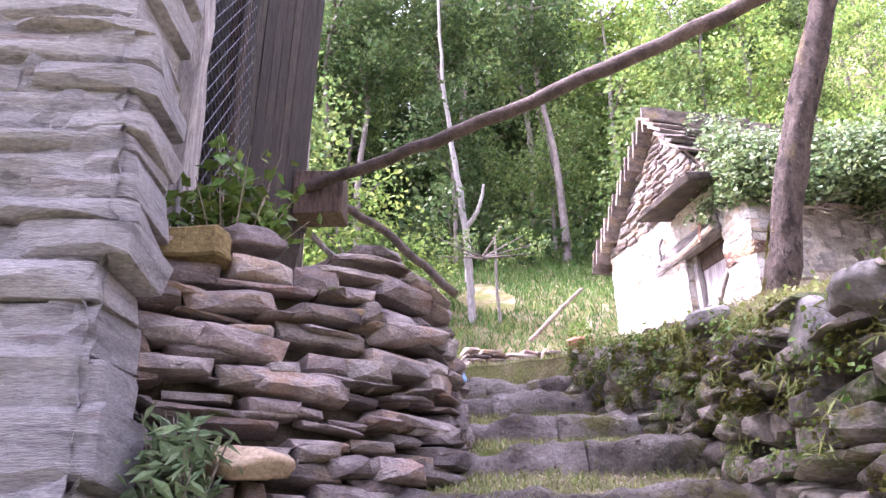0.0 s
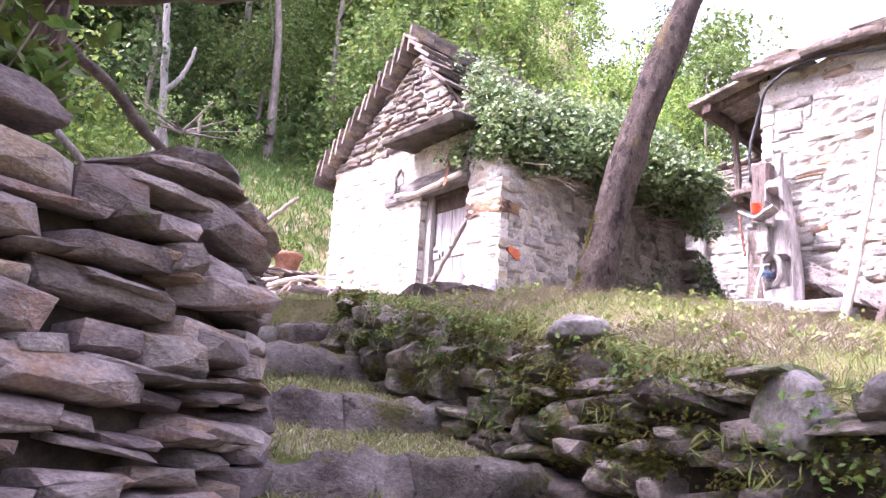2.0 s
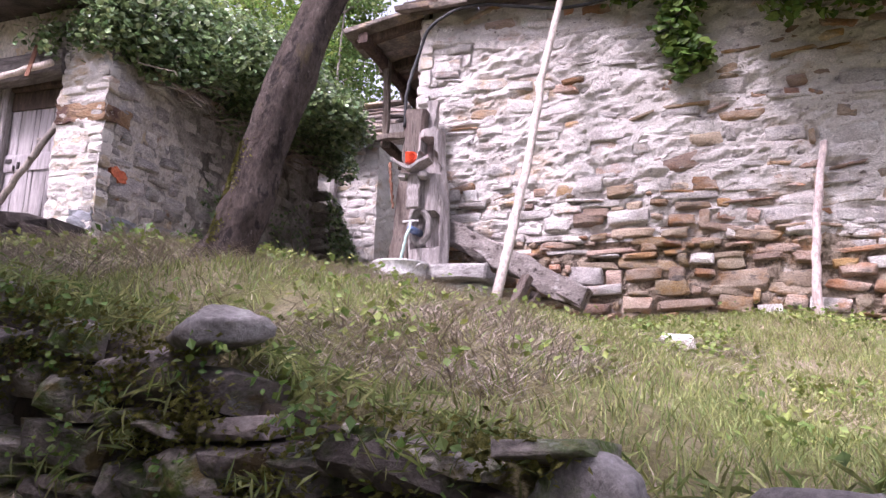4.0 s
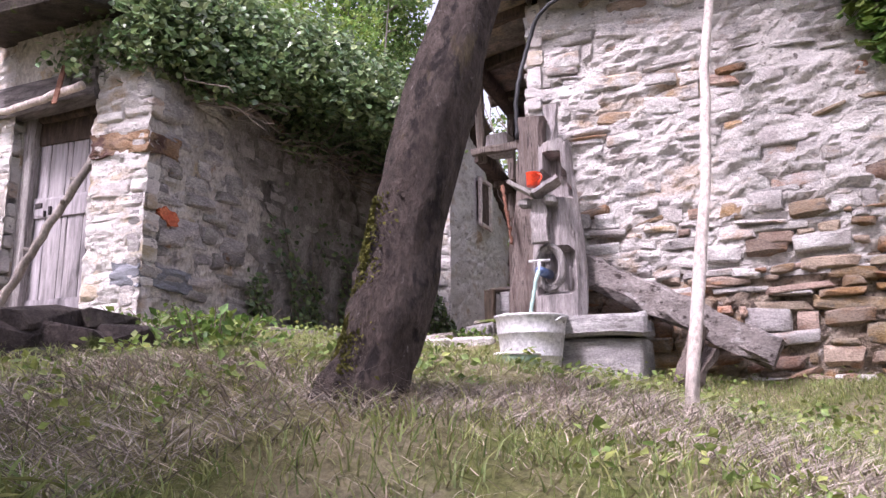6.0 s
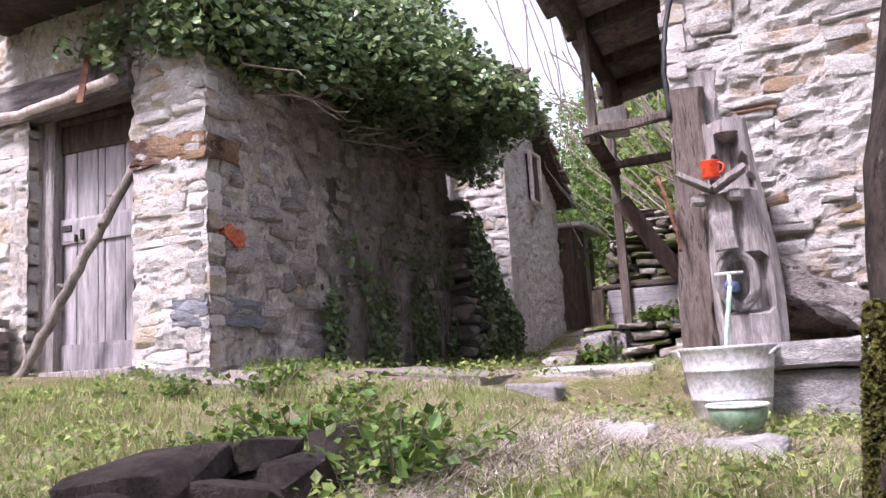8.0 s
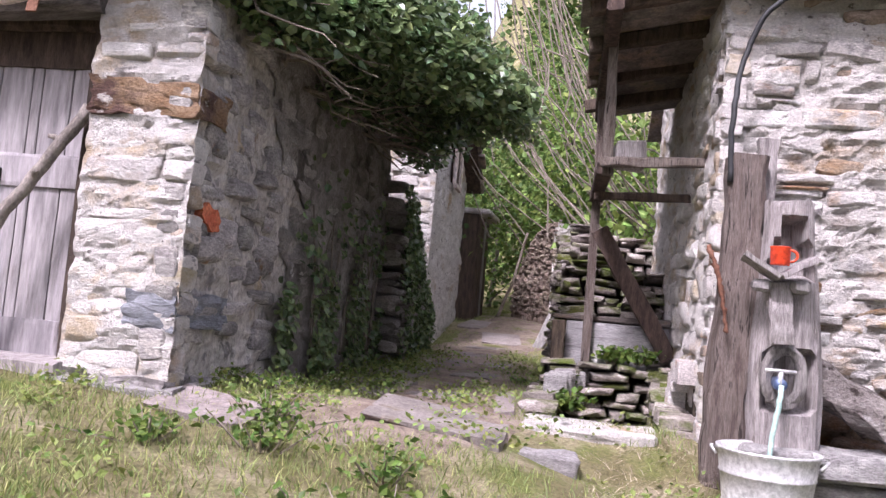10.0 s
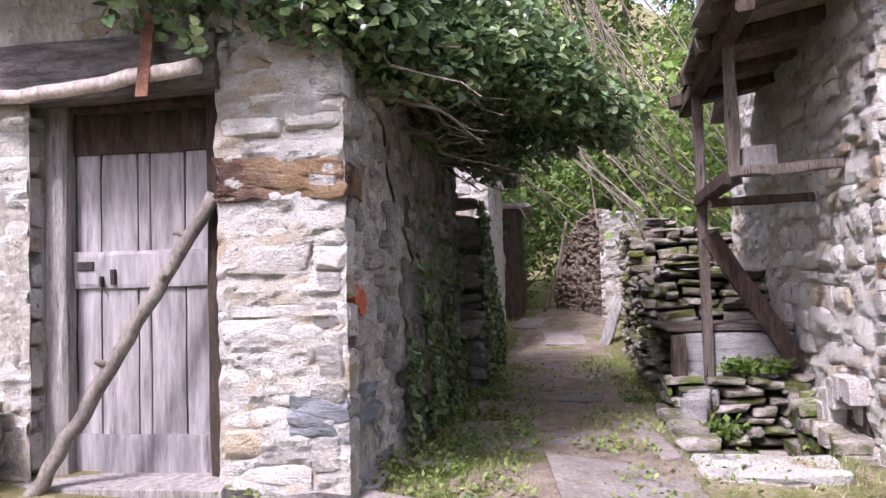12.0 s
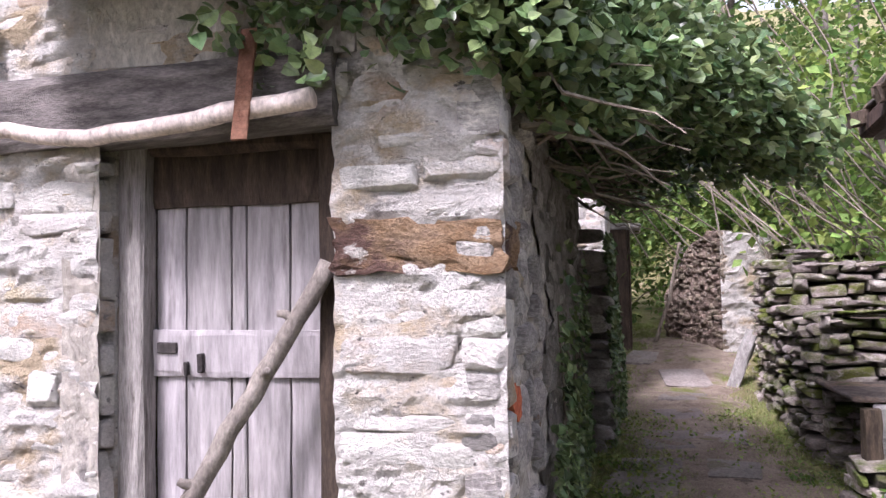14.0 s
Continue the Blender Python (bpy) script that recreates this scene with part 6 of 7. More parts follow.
spots = clump_field(75000, (-7, 9), (10.5, 27), 0, rngp, lambda x, y: noise.noise((x * .5, y * .5, 2)) > -0.4 and -0.2588 * x + 0.9659 * y > 10.5)
blades("meadow_grass", spots, 0.17, meadowmat, "lush green meadow grass on the slope", "grass", 4, 0.014, 0.6)

rngw = np.random.default_rng(90)
lw = []
for x, y in clump_field(520, (1.5, 6.6), (1.6, 9.2), 0, rngp, lambda x, y: on_terrace(x, y) and noise.noise((x * 0.8, y * 0.8, 40)) > -0.05):
    k = rngw.integers(8, 26)
    r = rngw.uniform(0.03, 0.10)
    lw += [(x + a * r, y + b * r, ground(x, y) + 0.01 + abs(c) * 0.035) for a, b, c in rngw.normal(size=(k, 3))]
for _ in range(150):
    x, y, _z = uv(rngw.uniform(6.0, 11.0), 6.5 + rngw.choice((-1, 1)) * rngw.uniform(0.15, 0.85))
    lw += [(x + a * 0.09, y + b * 0.09, ground(x, y) + 0.035 + abs(c) * 0.03) for a, b, c in rngw.normal(size=(18, 3))]
tagged(leaf_cloud("lawn_weeds", lw, 0.032, lawnleaf, None, "", 91, 0.6, "leaf", kind="stuff"), "clover and plantain tufts among the terrace grass", "weeds")


def ivy():
    rng = np.random.default_rng(8)
    cs = []
    for _ in range(330):
        u = rng.uniform(HU - 0.02, HUE + 0.15)
        f = rng.uniform(-0.06, 0.66)
        v = HV0 - 0.1 + (PEAK_V - HV0) * f
        z = EAVE0 + 0.10 + (PEAK_Z - EAVE0) * max(f, -0.02) + rng.uniform(-.02, 0.34)
        cs.append((u, v, z + 0.15 * math.sin(u * 2.2)))
    for _ in range(430):
        u = rng.uniform(HU + 0.1, HUE + 0.15)
        k = (0.25 + 1.25 * smooth(HU + 0.2, HU + 2.2, u)) * (1 - 0.7 * smooth(8.2, 9.6, u))
        out = rng.uniform(0, 1)
        cs.append((u, HV0 + 0.1 - out * k, EAVE0 + 0.10 + (0.95 * (1 - out * out)) * rng.uniform(0, 1) + 0.22 * smooth(HU + 0.4, HU + 1.6, u) - (0.10 + 0.22 * smooth(HU + 0.8, HU + 1.8, u)) * out))
    for _ in range(40):
        cs.append((rng.uniform(HU - 0.16, HU + 0.35), rng.uniform(HV0 - 0.15, DV0 + 0.25), EAVE0 + rng.uniform(0.08, 0.6)))
    pts = blob_points(rng, cs, 62, 0.22)
    a = thing("ivy", uv(HU + 1.5, HV0, EAVE0), "dense glossy ivy smothering the hut roof", "ivy")
    leaf_cloud("leaves", pts, 0.058, ivymat, a, "", 4, 0.35, "ivy", R15, face=(-0.35, -0.5, 0.1))
    fringe = []
    for _ in range(26):
        u0 = rng.uniform(HU - 0.12, HU + 0.25)
        v0 = rng.uniform(HV0 - 0.15, DV0 + 0.28)
        ln = rng.uniform(0.1, 0.42)
        for k in range(int(ln * 70)):
            fringe.append((u0 - 0.06 + rng.normal() * 0.03 - 0.05, v0 + rng.normal() * 0.035, EAVE0 + 0.3 - ln * rng.random()))
    leaf_cloud("hanging_leaves", fringe, 0.055, ivymat, a, "", 5, 0.1, "ivy", R15, face=(-1.2, -0.2, 0))
    bm = bmesh.new()
    for i in range(40):
        u = rng.uniform(HU + 0.3, HUE - 0.4)
        p = Vector((u, HV0 - 0.02, EAVE0 - 0.05 + rng.uniform(-.1, .15)))
        pts_ = [p]
        for k in range(5):
            p = p + Vector((rng.normal() * 0.09, -rng.uniform(0.04, 0.18), rng.normal() * 0.05 - 0.02))
            pts_.append(p)
        tube(pts_, [0.012, 0.010, 0.008, 0.006, 0.004, 0.003], 4, bm=bm)
    part("woody_stem", bm, twigmat, a, "bare woody ivy stems", R15, kind="stuff")
    # ivy at the foot of the side wall
    b = thing("wall_ivy", uv(8.6, HV0, 3.8), "small dark ivy creeping up the alley wall", "ivy")
    w = []
    for _ in range(3800):
        u = rng.uniform(HU + 1.2, HUE + 1.4)
        z = 3.56 + abs(rng.normal()) * 0.6
        lim = 5.2 if u < HUE else 5.25 - 1.15 * smooth(0, 1.5, u - HUE)
        if z < lim and noise.noise((u * 2.2, z * 1.5, 3)) > -0.15:
            w.append((u, HV0 - 0.04 - rng.uniform(0, 0.05) - (0.18 if u > HUE else 0), z))
    for _ in range(1700):
        q = rng.uniform(0, 1.5)
        w.append((HUE - 0.1 + q, HV0 - 0.20 - rng.uniform(0, 0.06) - 0.05 * q, 5.30 - 1.15 * smooth(0.0, 1.5, q) - abs(rng.normal()) * 0.5))
    leaf_cloud("leaves", w, 0.05, ivymat, b, "", 6, 0.1, "ivy", R15, face=(0, -1.2, 0), kind="stuff")
    for i in range(14):
        u = rng.uniform(HU + 1.3, HUE + 0.6)
        stick("stem", [(u, HV0 - 0.03, 3.7), (u + rng.normal() * 0.1, HV0 - 0.03, 4.1), (u + rng.normal() * 0.2, HV0 - 0.02, 4.4 + rng.random() * 0.4)], 0.012, 0.005, twigmat, b, n=8, seg=5, frm=R15, seed=500 + i)
    # ivy over the eaves of the large house
    c = thing("eaves_ivy", uv(BU, 1.5, 6.2), "leafy creeper hanging over the house eaves", "ivy")
    cs = [(BU - 0.05 + rng.uniform(-.3, .2), rng.uniform(-1.2, 3.1), 6.08 + rng.uniform(-.15, .3)) for _ in range(80)]
    cs += [(BU - 0.12, 2.45 + rng.normal() * 0.06, 6.0 - rng.uniform(0, 0.75)) for _ in range(7)]
    cs += [(BU - 0.30 + rng.uniform(-.75, .1), rng.uniform(-2.6, 1.9), 5.98 - rng.uniform(-0.3, 0.3)) for _ in range(130)]
    leaf_cloud("leaves", blob_points(rng, cs, 60, 0.2), 0.085, plantmat, c, "", 7, 0.3, "ivy", R15, face=(-0.8, 0, 0.2))


ivy()


def weed(name, at, n, spread, height, size, mat, label, seed, shape="leaf"):
    rng = np.random.default_rng(seed)
    x, y, z = at
    p = thing(name, at, label, "plant")
    bm = bmesh.new()
    pts = []
    for i in range(n):
        dx, dy, hz = rng.normal() * spread, rng.normal() * spread, height * rng.uniform(0.45, 1.1)
        tube([(x + dx * 0.3, y + dy * 0.3, z), (x + dx * 0.7, y + dy * 0.7, z + hz * 0.6), (x + dx, y + dy, z + hz)], [0.005, 0.004, 0.002], 4, bm=bm)
        for k in range(14):
            f = rng.uniform(0.3, 1)
            pts.append((x + dx * (0.2 + 0.8 * f) + rng.normal() * 0.04, y + dy * (0.2 + 0.8 * f) + rng.normal() * 0.04, z + hz * f))
    part("stem", bm, twigmat, p, kind="stuff")
    leaf_cloud("leaves", pts, size, mat, p, "", seed, 0.5, shape)


weed("leafy_bush", (-1.02, 3.42, 2.85), 46, 0.16, 0.5, 0.075, plantmat, "bright green leafy bush growing on the wall", 21)
weed("wall_weed", (-0.93, 2.78, 1.62), 34, 0.075, 0.42, 0.075, valmat, "grey-green valerian growing from the wall foot", 22, "blade")
weed("terrace_weed", (2.80, 6.48, 3.25), 46, 0.19, 0.26, 0.045, plantmat, "fresh green weeds beside the dark rocks", 23)
weed("terrace_weed", (3.0, 7.1, 3.34), 36, 0.24, 0.20, 0.045, plantmat, "fresh green weeds beside the dark rocks", 24)


for i, (x, y) in enumerate(((3.45, 7.9), (3.2, 8.25), (3.75, 8.1), (2.7, 7.2), (3.55, 7.4)) + tuple(uv(u, v, 0)[:2] for u, v in ((6.4, 7.12), (6.85, 7.14), (7.5, 7.1), (8.3, 7.1), (9.1, 7.08), (7.7, 5.72), (8.35, 5.68), (8.95, 5.9)))):
    weed("low_weed", (x, y, ground(x, y)), 12, 0.11, (0.11 if i % 2 else 0.15) * (1 if i < 5 else 0.8), 0.036 if i < 5 else 0.03, plantmat, "low green weed at the wall foot", 400 + i)


def lump(name, at, size, mat, label, category, seed, sharp=0.25, group=""):
    """A weathered boulder."""
    rng = random.Random(seed * 7 + 1)
    bm = bmesh.new()
    bmesh.ops.create_icosphere(bm, subdivisions=4 if sharp < 0.5 else 3, radius=0.5)
    cuts = [(Vector((rng.gauss(0, 1), rng.gauss(0, 1), rng.gauss(0, 0.9))).normalized(), rng.uniform(0.60, 0.95) - 0.22 * min(sharp, 0.6)) for _ in range(16)]
    for v in bm.verts:
        n = v.co.normalized()
        r = 1.0
        for c, k in cuts:
            dp = n.dot(c)
            if dp > 0.05:
                r = min(r, k / dp)
        d = r * (1 + 0.35 * sharp * noise.noise(n * 1.6 + Vector((seed * 3.1, 0, 0))) + (0.05 if sharp < 0.5 else 0.22) * noise.noise(n * 5 + Vector((0, seed, 0))) + 0.03 * noise.noise(n * 15))
        v.co = n * 0.58 * d
        v.co = Vector((v.co.x * size[0], v.co.y * size[1], v.co.z * size[2])) + Vector(at)
    return tagged(part(name, bm, mat, smooth=sharp < 0.5), label, category, group)


def rocks():
    rng = random.Random(71)
    hulls = [stone_mesh("dark_rock", 700 + i, darkrock, chip=0.24, wild=0.3) for i in range(6)]
    for i, (x, y, w, d, h, up) in enumerate(((1.86, 6.58, 0.46, 0.40, 0.30, 0.04), (2.16, 6.52, 0.44, 0.42, 0.26, 0.03), (2.46, 6.58, 0.42, 0.36, 0.28, 0.03), (2.02, 6.44, 0.36, 0.28, 0.17, 0.0), (2.30, 6.42, 0.34, 0.26, 0.16, 0.0),
                                             (2.05, 6.60, 0.50, 0.34, 0.12, 0.19), (2.40, 6.62, 0.36, 0.3, 0.11, 0.17), (2.96, 6.70, 0.24, 0.22, 0.22, 0.03), (2.68, 6.56, 0.2, 0.18, 0.14, 0.0))):
        m = pose(2.2 + (x - 2.28) * 0.86, y, ground(x, y) + up * 0.8 - 0.035, rng.uniform(-12, 12), rng.uniform(-12, 12), rng.uniform(0, 60)) @ Matrix.Diagonal((w * 0.78, d * 0.85, h * 0.85, 1))
        tagged(part("dark_rock", None, None, mesh=hulls[i % 6], basis=m), "dark angular mossy rock heaped at the terrace edge", "rock", "dark rocks")
    for i, (y, zc, w, h, m, lb) in enumerate(((3.91, 2.70, 0.36, 0.17, boulder, "small rounded grey boulder on the wall edge"), (2.80, 2.31, 0.30, 0.27, boulder, "upright grey boulder capping the retaining wall"),
                                          (2.44, 2.35, 0.32, 0.18, boulder, "rounded blue-grey boulder capping the retaining wall"), (2.19, 2.40, 0.27, 0.11, tan_stone, "tan rounded boulder capping the retaining wall"),
                                          (2.08, 2.30, 0.34, 0.09, grey_rock, "flat grey slab capping the retaining wall"), (3.9, 2.32, 0.46, 0.22, mossy, "broad lichened stone in the retaining wall"),
                                          (3.32, 2.42, 0.26, 0.15, mossy, "squat brown stone in the retaining wall"))):
        lump("cap_stone", (wall_x(y) + 0.0, y, zc - 0.015), (0.22, w * 0.85, h * 0.88), m, lb, "boulder", 40 + i, 0.2)
    lump("pale_stone", (-0.74, 3.03, 1.90), (0.30, 0.26, 0.15), tan_stone, "pale tan rounded stone set in the wall", "stone", 50, 0.12)
    block("coping_block", (-1.42, 3.02, 2.76), (-0.92, 3.24, 2.89), yellowblock, "mossy yellowish block on the wall top", "stone block", 51, 0.02, 0.012, I4)
    lump("coping_rock", (-0.90, 3.30, 2.92), (0.40, 0.28, 0.15), slate, "dark rock lying on the wall top", "rock", 52, 0.4)


rocks()


def wall_greens():
    """Weeds, moss and grass tufts rooted in the retaining wall."""
    rng = np.random.default_rng(55)
    w = thing("wall_plants", (1.35, 3.5, 2.0), "small weeds and moss rooted in the retaining wall", "weeds", kind="stuff")
    lv, ms, gr = [], [], []
    for _ in range(170):
        y = rng.uniform(0.8, 6.1)
        lo, hi = lane(y) + 0.1, terrace(wall_x(y), y) + 0.03
        z = lo + (hi - lo) * rng.random() ** 0.6
        x = wall_x(y) + 0.06 * (z - lane(y)) - 0.12
        k = rng.random()
        if k < 0.36:
            lv += [(x + rng.normal() * 0.025 - 0.02, y + rng.normal() * 0.06, z + rng.normal() * 0.04) for _ in range(24)]
        elif k < 0.8:
            ms += [(x + rng.normal() * 0.012 + 0.015, y + rng.normal() * 0.07, z + rng.normal() * 0.03) for _ in range(110)]
        else:
            gr += [(x + rng.normal() * 0.03 - 0.02, y + rng.normal() * 0.06, z - abs(rng.normal()) * 0.04) for _ in range(30)]
    leaf_cloud("leaves", lv, 0.028, plantmat, w, "", 3, 0.3, "leaf", kind="stuff", face=(-0.8, 0, 0.2))
    leaf_cloud("moss", ms, 0.022, mossbark, w, "", 4, 0.3, "leaf", kind="stuff", face=(-0.6, 0, 0.4))
    leaf_cloud("tufts", gr, 0.055, grassmat, w, "", 5, 0.0, "thin", kind="stuff", face=(-1, 0, 0))
    e = []
    for _ in range(1900):
        y = rng.uniform(1.0, 6.2)
        e.append((wall_x(y) + rng.normal() * 0.06 + 0.08, y, terrace(wall_x(y), y) + 0.03 + rng.normal() * 0.02))
    leaf_cloud("edge_tufts", e, 0.06, grassmat, w, "", 6, 0.0, "thin", kind="stuff", face=(-0.5, 0, 0))


wall_greens()


def hut_yard():
    # flat stones stacked in front of the hut, a flowerpot and cut branches
    rng = random.Random(61)
    pile = thing("stone_pile", (1.2, 8.8, 3.6), "low pile of flat brown slates before the hut", "stone pile")
    for i in range(46):
        x, y = rng.uniform(0.5, 1.9), rng.uniform(8.3, 9.4)
        part("slate", None, None, pile, mesh=POOLS["slate"][rng.randrange(20)], basis=pose(x, y, ground(x, y) + 0.05 + 0.07 * rng.randrange(3), rng.uniform(-9, 9), rng.uniform(-9, 9), rng.uniform(0, 180)) @ Matrix.Diagonal((rng.uniform(.25, .55), rng.uniform(.2, .35), 0.06, 1)))
    low = thing("low_yard_wall", uv(4.6, 10.4, 4.1), "low dry-stone edging beside the hut", "stone wall", kind="structure")
    items = courses(lambda q, z: ((3.2 + q, 10.9 - 0.1 * q, z), 0), 2.2, lambda q: 4.0, lambda q: 4.55, (0.05, 0.11), (0.14, 0.4), 0.3, 26, 62, jitter=0.03, tilt=6)
    lay(low, "slate", POOLS["slate"], items, R15)
    c = uv(5.05, 10.80, 4.50)
    pot = thing("flowerpot", c, "brown terracotta flowerpot with a small plant by the hut", "flowerpot")
    part("body", lathe([(0.13, c.z), (0.19, c.z + 0.22), (0.21, c.z + 0.22), (0.215, c.z + 0.28), (0.19, c.z + 0.28), (0.16, c.z + 0.2), (0.02, c.z + 0.19)], 20, centre=(c.x, c.y)), terracotta, pot, smooth=True)
    r2 = np.random.default_rng(4)
    leaf_cloud("plant", blob_points(r2, [(c.x, c.y, c.z + 0.42)], 160, 0.2), 0.06, plantmat, pot, "leafy potted plant", 3, 0.4, "leaf")
    for i in range(42):
        a = Vector((1.0 + rng.uniform(-.7, 1.0), 10.4 + rng.uniform(-.9, 1.1), 0))
        a.z = ground(a.x, a.y) + rng.uniform(0.03, 0.35)
        b = a + Vector((rng.uniform(-.2, 1.1), rng.uniform(-.5, .8), rng.uniform(0.0, 0.35)))
        tagged(stick("cut_branch", [a, a.lerp(b, 0.5) + Vector((0, 0, rng.uniform(-.05, .12))), b], rng.uniform(0.02, 0.04), 0.012, palepole if i % 3 else twigmat, seed=200 + i), "pale cut branch lying on the brush pile", "branch", "brush pile")
    tagged(stick("cut_branch", [(1.3, 11.6, 4.75), (1.8, 11.9, 5.3), (2.3, 12.4, 5.85)], 0.035, 0.03, twigmat, seed=230), "long pale branch standing out of the brush pile", "branch", "brush pile")
    # dead silver trunks and a pruned sapling on the meadow
    d = thing("dead_tree", (0.55, 18.5, ground(0.55, 18.5)), "forked silver-grey dead tree on the meadow", "tree")
    g = ground(0.55, 18.5)
    stick("trunk", [(0.62, 18.5, g - 0.3), (0.58, 18.5, g + 1.6), (0.30, 18.6, g + 4.0), (0.10, 18.7, g + 6.5), (0.0, 18.8, g + 9.5)], 0.11, 0.04, silverbark, d, n=20)
    stick("limb", [(0.58, 18.5, g + 1.5), (0.9, 18.4, g + 1.9), (1.12, 18.4, g + 2.7)], 0.075, 0.035, silverbark, d)
    sx, sy = 1.16, 16.0
    g = ground(sx, sy)
    p = thing("pruned_sapling", (sx, sy, g), "pruned sapling with tufts of new leaves", "tree")
    stick("trunk", [(sx + 0.02, sy, g - 0.1), (sx - 0.02, sy, g + 0.8), (sx, sy, g + 1.9)], 0.04, 0.03, trunkmat, p)
    stick("trunk", [(sx - 0.60, sy + 0.1, g - 0.1), (sx - 0.58, sy + 0.1, g + 0.7), (sx - 0.63, sy + 0.1, g + 1.5)], 0.095, 0.08, silverbark, p, "thick pale stump")
    tips = []
    for i in range(9):
        a = 0.72 * i
        e = Vector((sx - 0.25 + math.cos(a) * 1.15, sy + math.sin(a) * 0.4, g + 1.75 + 0.35 * math.sin(i * 2.1)))
        root = Vector((sx - 0.3, sy + 0.02, g + 1.45))
        stick("limb", [root, root.lerp(e, 0.5), e], 0.03, 0.012, trunkmat, p, seed=240 + i)
        tips += [tuple(e), tuple(e + Vector((0.15, 0, 0.08))), tuple(e.lerp(root, 0.4))]
    leaf_cloud("leaves", blob_points(r2, tips, 42, 0.19), 0.06, leafmats["mid"], p, "", 9, 0.4, "leaf", kind="stuff")
    lump("blue_tarp", (0.06, 5.55, 2.82), (0.2, 0.2, 0.2), bluecloth, "small blue plastic bundle behind the wall", "bundle", 71, 0.25)


hut_yard()


def alley_details():
    # dark arch at the foot of the house, hanging dry vines, trough plants
    rng = np.random.default_rng(14)
    v = thing("dry_vines", uv(13.0, 6.6, 6.5), "tangle of bare grey hanging vines", "vine", kind="stuff")
    bm = bmesh.new()
    for i in range(46):
        u0, v0 = 12.0 + rng.uniform(0, 2.5), 5.6 + rng.normal() * 0.7
        tube(spline([(u0, v0 + 0.9, 8.6 + rng.uniform(-1, 1)), (u0, v0 + 0.4 + rng.normal() * 0.2, 7.4), (u0 + rng.normal() * 0.3, v0 + rng.normal() * 0.25, 6.4), (u0 + rng.normal() * 0.3, v0 - 0.5 - rng.random() * 0.7, 5.6 - rng.random() * 0.6)], 9), [0.011] * 10, 4, bm=bm)
    part("tangle", bm, twigmat, v, "", R15, kind="stuff")
    for i, (u, vv, z) in enumerate(((8.42, 5.25, 3.84), (8.40, 5.05, 3.86), (8.2, 5.62, 3.6), (7.6, 5.55, 3.55))):
        p = uv(u, vv, z)
        weed("basin_weed", p, 12, 0.07, 0.14, 0.06, plantmat, "small green weed rooted by the spring basin", 300 + i)
    bm = bmesh.new()
    ring = [(7.28 + 0.75 * f, 3.88 - 0.02 + 0.16 * math.sin(math.pi * min(f * 1.3, 1)) - 0.42 * f) for f in np.linspace(0, 1, 9)]
    for a, b in zip(ring, ring[1:]):
        box(bm, (a[0], BV - 0.06, min(a[1], b[1]) - 0.03), (b[0] + 0.02, BV + 0.10, max(a[1], b[1]) + 0.07), 0.012, 0.0, random.Random(3))
    # no real opening: a dark solid box gives the hole's shade by colour
    nb = bmesh.new()
    box(nb, (7.34, BV - 0.10, 3.25), (7.82, BV + 0.012, 3.80), 0.02, 0.0, random.Random(9))
    tagged(part("drain_niche", nb, core, frm=R15), "solid dark box painting the shade of a drain hole under the low arch", "hole", kind="structure")
    tagged(part("basin_arch", bm, schist, frm=R15), "low stone arch at the house foot by the basin", "arch", kind="structure")


alley_details()


# ---- woods ----
def tree_model(name, seed, height, crown0, spread, leaves, leafmat, bark, size, label, lean=0.0):
    rng = np.random.default_rng(seed)
    t = thing(name, (0, 0, 0), label, "tree", "wood on the slope")
    ctrl = [(0, 0, -0.6), (lean * 0.2 + rng.normal() * 0.1, rng.normal() * 0.1, height * 0.3), (lean * 0.6 + rng.normal() * 0.2, rng.normal() * 0.2, height * 0.65), (lean + rng.normal() * 0.3, rng.normal() * 0.3, height)]
    pts = spline(ctrl, 16)
    r0 = height * 0.011 + 0.02
    bm = tube(pts, [r0 * (1 - 0.85 * i / 16) for i in range(17)], 7, 0.06, seed)
    cs = []
    for i in range(16):
        f = rng.uniform(crown0, 0.98)
        p = pts[int(f * 16)]
        a = rng.uniform(0, 6.2832)
        ln = spread * (1.15 - f * 0.6) * rng.uniform(0.5, 1.1)
        e = p + Vector((math.cos(a) * ln, math.sin(a) * ln, ln * rng.uniform(0.15, 0.6)))
        m = p.lerp(e, 0.5) + Vector((0, 0, 0.12 * ln))
        tube([p, m, e], [r0 * 0.35, r0 * 0.2, 0.008], 5, 0.05, i, bm=bm)
        cs += [e, m.lerp(e, 0.5) + Vector(rng.normal(size=3) * 0.25), e + Vector(rng.normal(size=3) * 0.5), e + Vector(rng.normal(size=3) * 0.5)]
    cs += [pts[-1] + Vector(rng.normal(size=3) * 0.5) for _ in range(6)]
    part("trunk", bm, bark, t, smooth=True)
    leaf_cloud("crown", blob_points(rng, [tuple(c) for c in cs], leaves // len(cs), 0.62), size, leafmat, t, "", seed, 0.4, "leaf")
    return t


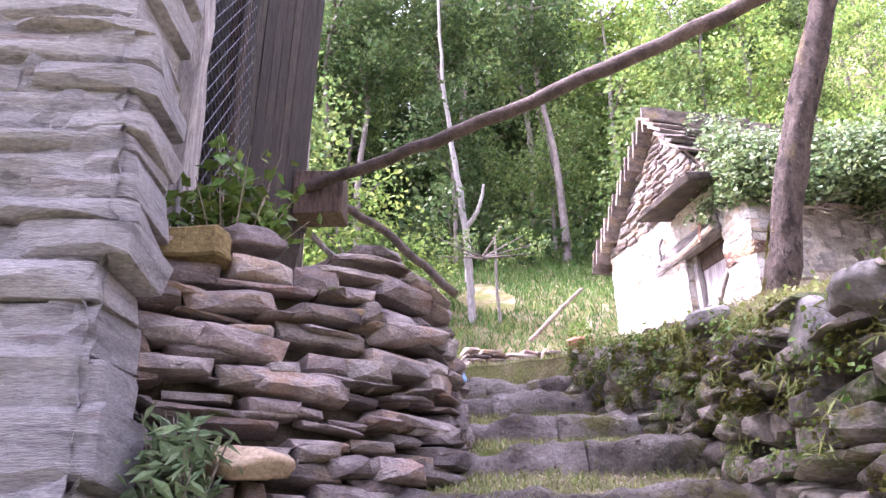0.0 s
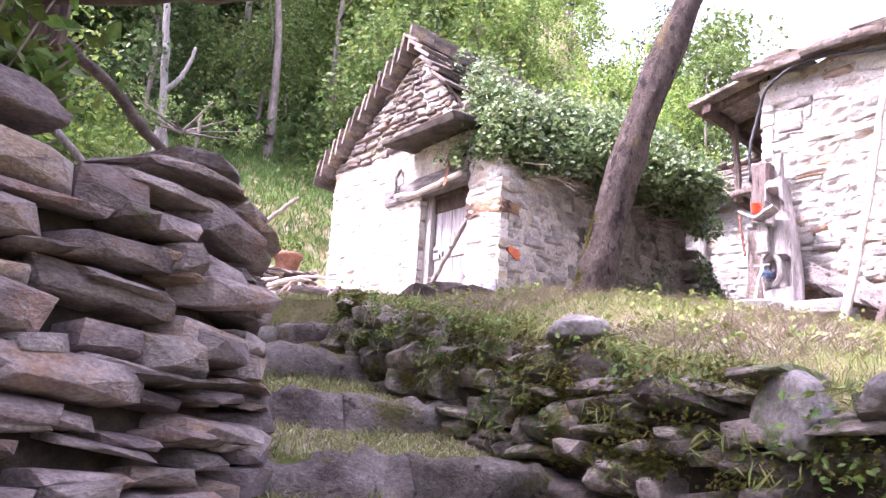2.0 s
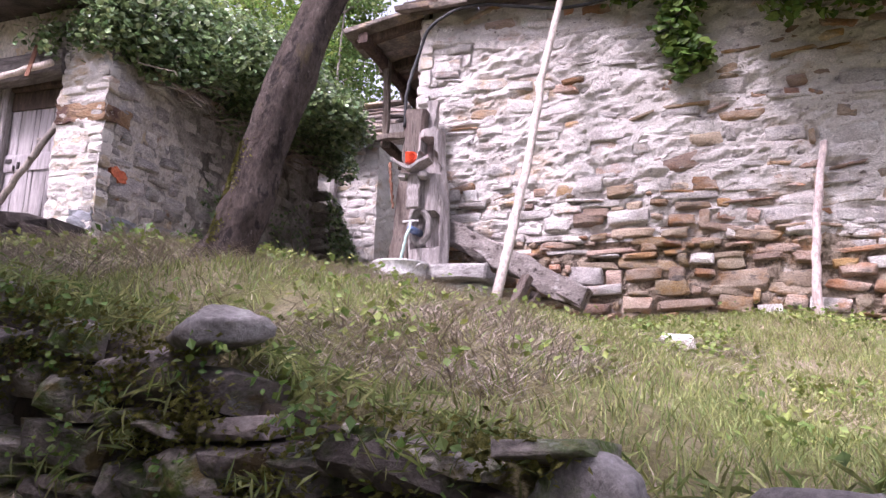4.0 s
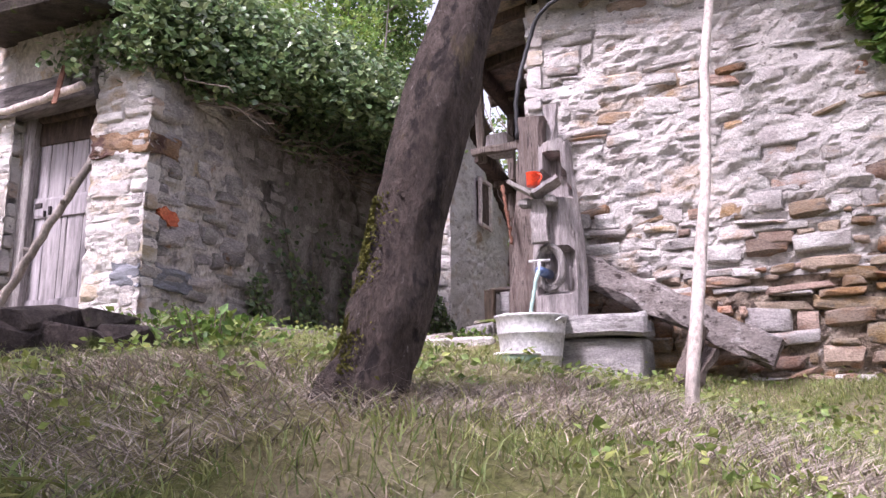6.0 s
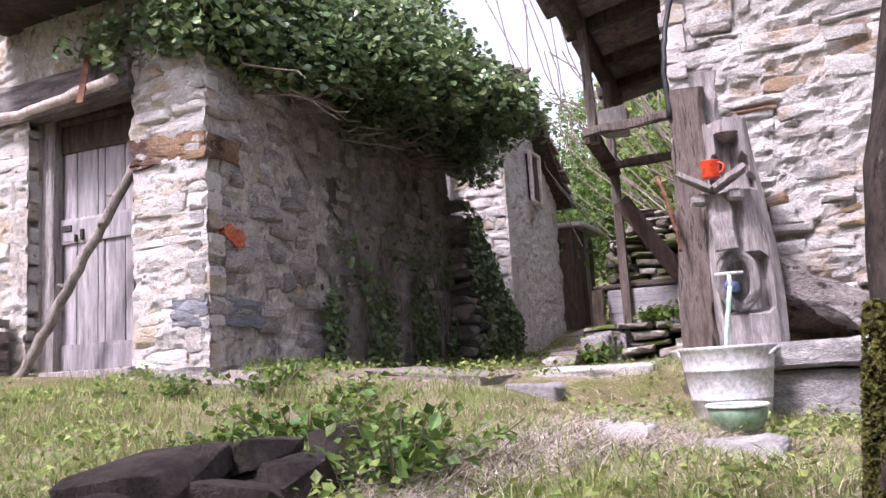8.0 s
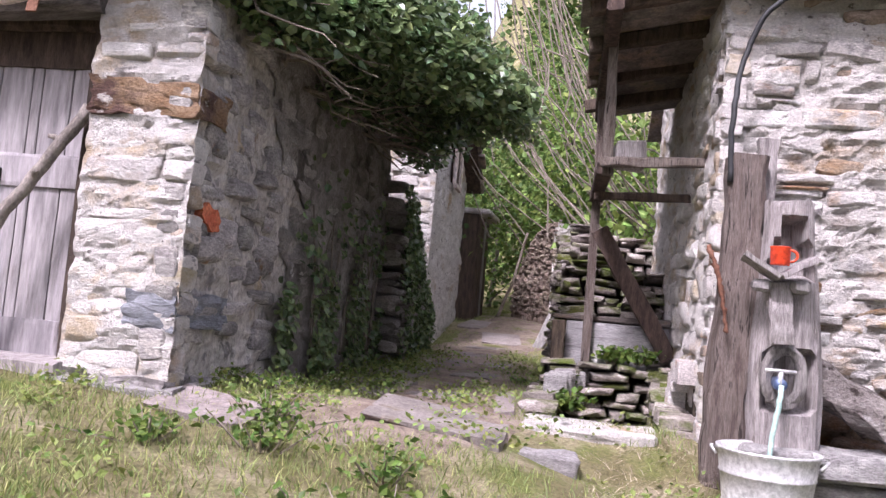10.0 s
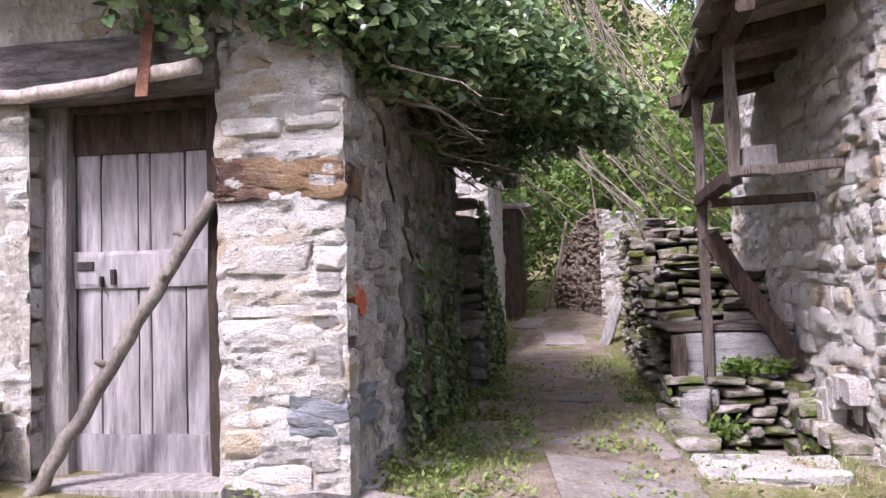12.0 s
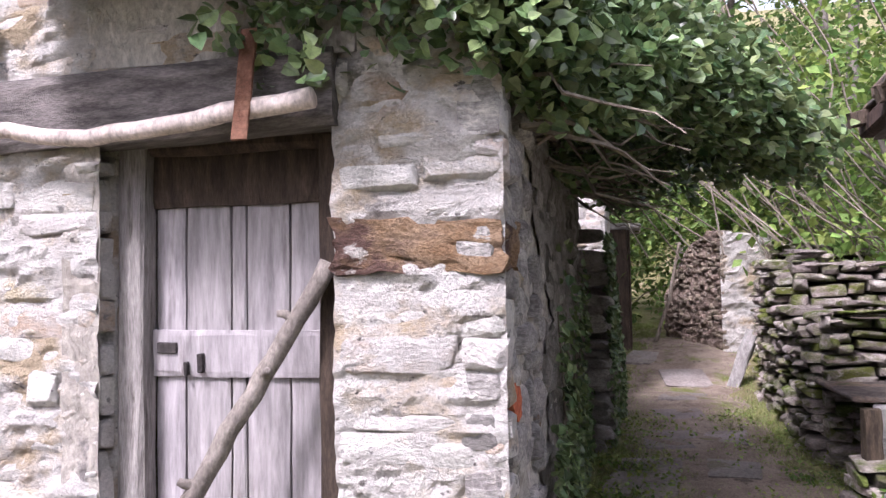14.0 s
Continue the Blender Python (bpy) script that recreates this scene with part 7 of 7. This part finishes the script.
def woods():
    rng = random.Random(31)
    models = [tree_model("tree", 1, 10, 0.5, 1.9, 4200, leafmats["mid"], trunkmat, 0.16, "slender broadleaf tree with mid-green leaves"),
              tree_model("tree", 2, 12, 0.58, 2.0, 4200, leafmats["dark"], trunkmat, 0.16, "tall broadleaf tree with shade put into its deep green leaves", 0.6),
              tree_model("tree", 3, 9, 0.25, 2.2, 5200, leafmats["bright"], trunkmat, 0.15, "tree with sunlight put into its bright yellow-green leaves"),
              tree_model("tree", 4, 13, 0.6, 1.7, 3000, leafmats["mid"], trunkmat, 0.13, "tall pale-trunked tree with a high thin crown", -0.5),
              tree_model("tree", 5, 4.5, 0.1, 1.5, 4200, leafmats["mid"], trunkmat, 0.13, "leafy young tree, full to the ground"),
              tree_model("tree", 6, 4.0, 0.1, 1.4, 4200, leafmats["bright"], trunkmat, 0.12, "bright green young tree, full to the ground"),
              tree_model("tree", 7, 5.5, 0.12, 1.7, 4600, leafmats["dark"], trunkmat, 0.15, "understorey tree, full to the ground, its leaves coloured dark for shade")]
    first = [True] * 7

    tall = (10, 12, 9, 13, 4.5, 4.0, 5.5)

    def put(k, x, y, s=1.0):
        # the saddle of the slope, over which the sky stands open
        az = math.degrees(math.atan2(x - 0.5, y - 3))
        el = math.degrees(math.atan2(ground(x, y) + tall[k] * s * 1.1 - 3, math.hypot(x - 0.5, y - 3)))
        if 36 < az < 65 and el > (20.5 if az > 49 else 33):
            return
        m = pose(x, y, ground(x, y), 0, 0, rng.uniform(0, 360))
        if first[k]:
            first[k] = False
            models[k].matrix_basis = m
            return
        ob = copy_thing(models[k], m)
        ob.scale = (s, s, s * rng.uniform(0.9, 1.1))
    # the wooded slope behind
    for j in range(9):
        y = 21 + j * 3.2
        for i in range(12):
            x = -13 + i * 3.4 + rng.uniform(-1.3, 1.3)
            yy = y + rng.uniform(-1.3, 1.3)
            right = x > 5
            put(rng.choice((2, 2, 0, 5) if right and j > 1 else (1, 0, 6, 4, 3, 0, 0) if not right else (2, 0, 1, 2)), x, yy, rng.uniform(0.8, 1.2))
    # trees on the saddle, most with sunlight put into their leaf colour
    for i in range(46):
        az, d = radians(rng.uniform(36, 68)), rng.uniform(17, 42)
        put(rng.choice((2, 2, 5, 0)), 0.5 + math.sin(az) * d, 3 + math.cos(az) * d, rng.uniform(0.7, 1.1))
    # a dense back row that closes the slope
    for i in range(60):
        x = rng.uniform(-16, 7)
        put(rng.choice((0, 0, 1, 4, 6)), x, 26 + rng.uniform(0, 20), rng.uniform(1.0, 1.4))
    # young trees at the meadow's edge
    for x, y, k in ((-1.7, 15.4, 5), (-3.6, 16.5, 4), (-4.5, 18, 4), (-2.4, 20.5, 1), (0.5, 21.5, 1), (3.5, 20.5, 1), (6, 18, 4), (8, 17, 5), (10, 16.5, 5)):
        put(k, x, y, rng.uniform(0.9, 1.2))
    # unseen woods added on the far side of the lane, to hold back low sky light
    for i in range(30):
        put(rng.choice((0, 2, 4, 5, 0)), rng.uniform(-26, 14), rng.uniform(-26, -11), rng.uniform(0.8, 1.2))
    # tall trees added out of view below the lane, to shade it from the sun
    for x, y, k in ((-6.2, -2.4, 1), (-5.4, 0.2, 0), (-7.2, 1.6, 1), (-5.2, 2.0, 0), (-8.5, -0.6, 0), (-4.9, -4.2, 1)):
        put(k, x, y, 0.95)
    # undergrowth in the dark leaf copy, which paints the forest floor's shade
    r2 = np.random.default_rng(17)
    pts = []
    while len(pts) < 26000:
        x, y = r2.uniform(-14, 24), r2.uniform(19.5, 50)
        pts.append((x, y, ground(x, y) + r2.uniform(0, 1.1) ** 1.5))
    tagged(leaf_cloud("undergrowth", pts, 0.30, leafmats["dark"], None, "", 18, 0.5, "leaf", kind="stuff"), "leafy undergrowth on the forest floor, coloured dark for shade", "undergrowth")
    # trees at the end of the alley
    for i in range(34):
        u, v = rng.uniform(16.5, 30), rng.uniform(-2, 14)
        if u < 18 and 5 < v < 7.4:
            continue
        x, y, _ = uv(u, v)
        put(rng.choice((0, 1, 4, 5, 4, 1)), x, y, rng.uniform(0.8, 1.2))
    for u, v, k in ((15.6, 7.8, 1), (15.0, 8.6, 4), (14.3, 8.4, 5), (16.0, 5.4, 5), (15.6, 4.6, 4), (12.5, 4.2, 5), (12, 3.0, 4), (17.5, 7.2, 4)):
        x, y, _ = uv(u, v)
        put(k, x, y, rng.uniform(0.8, 1.1))


woods()
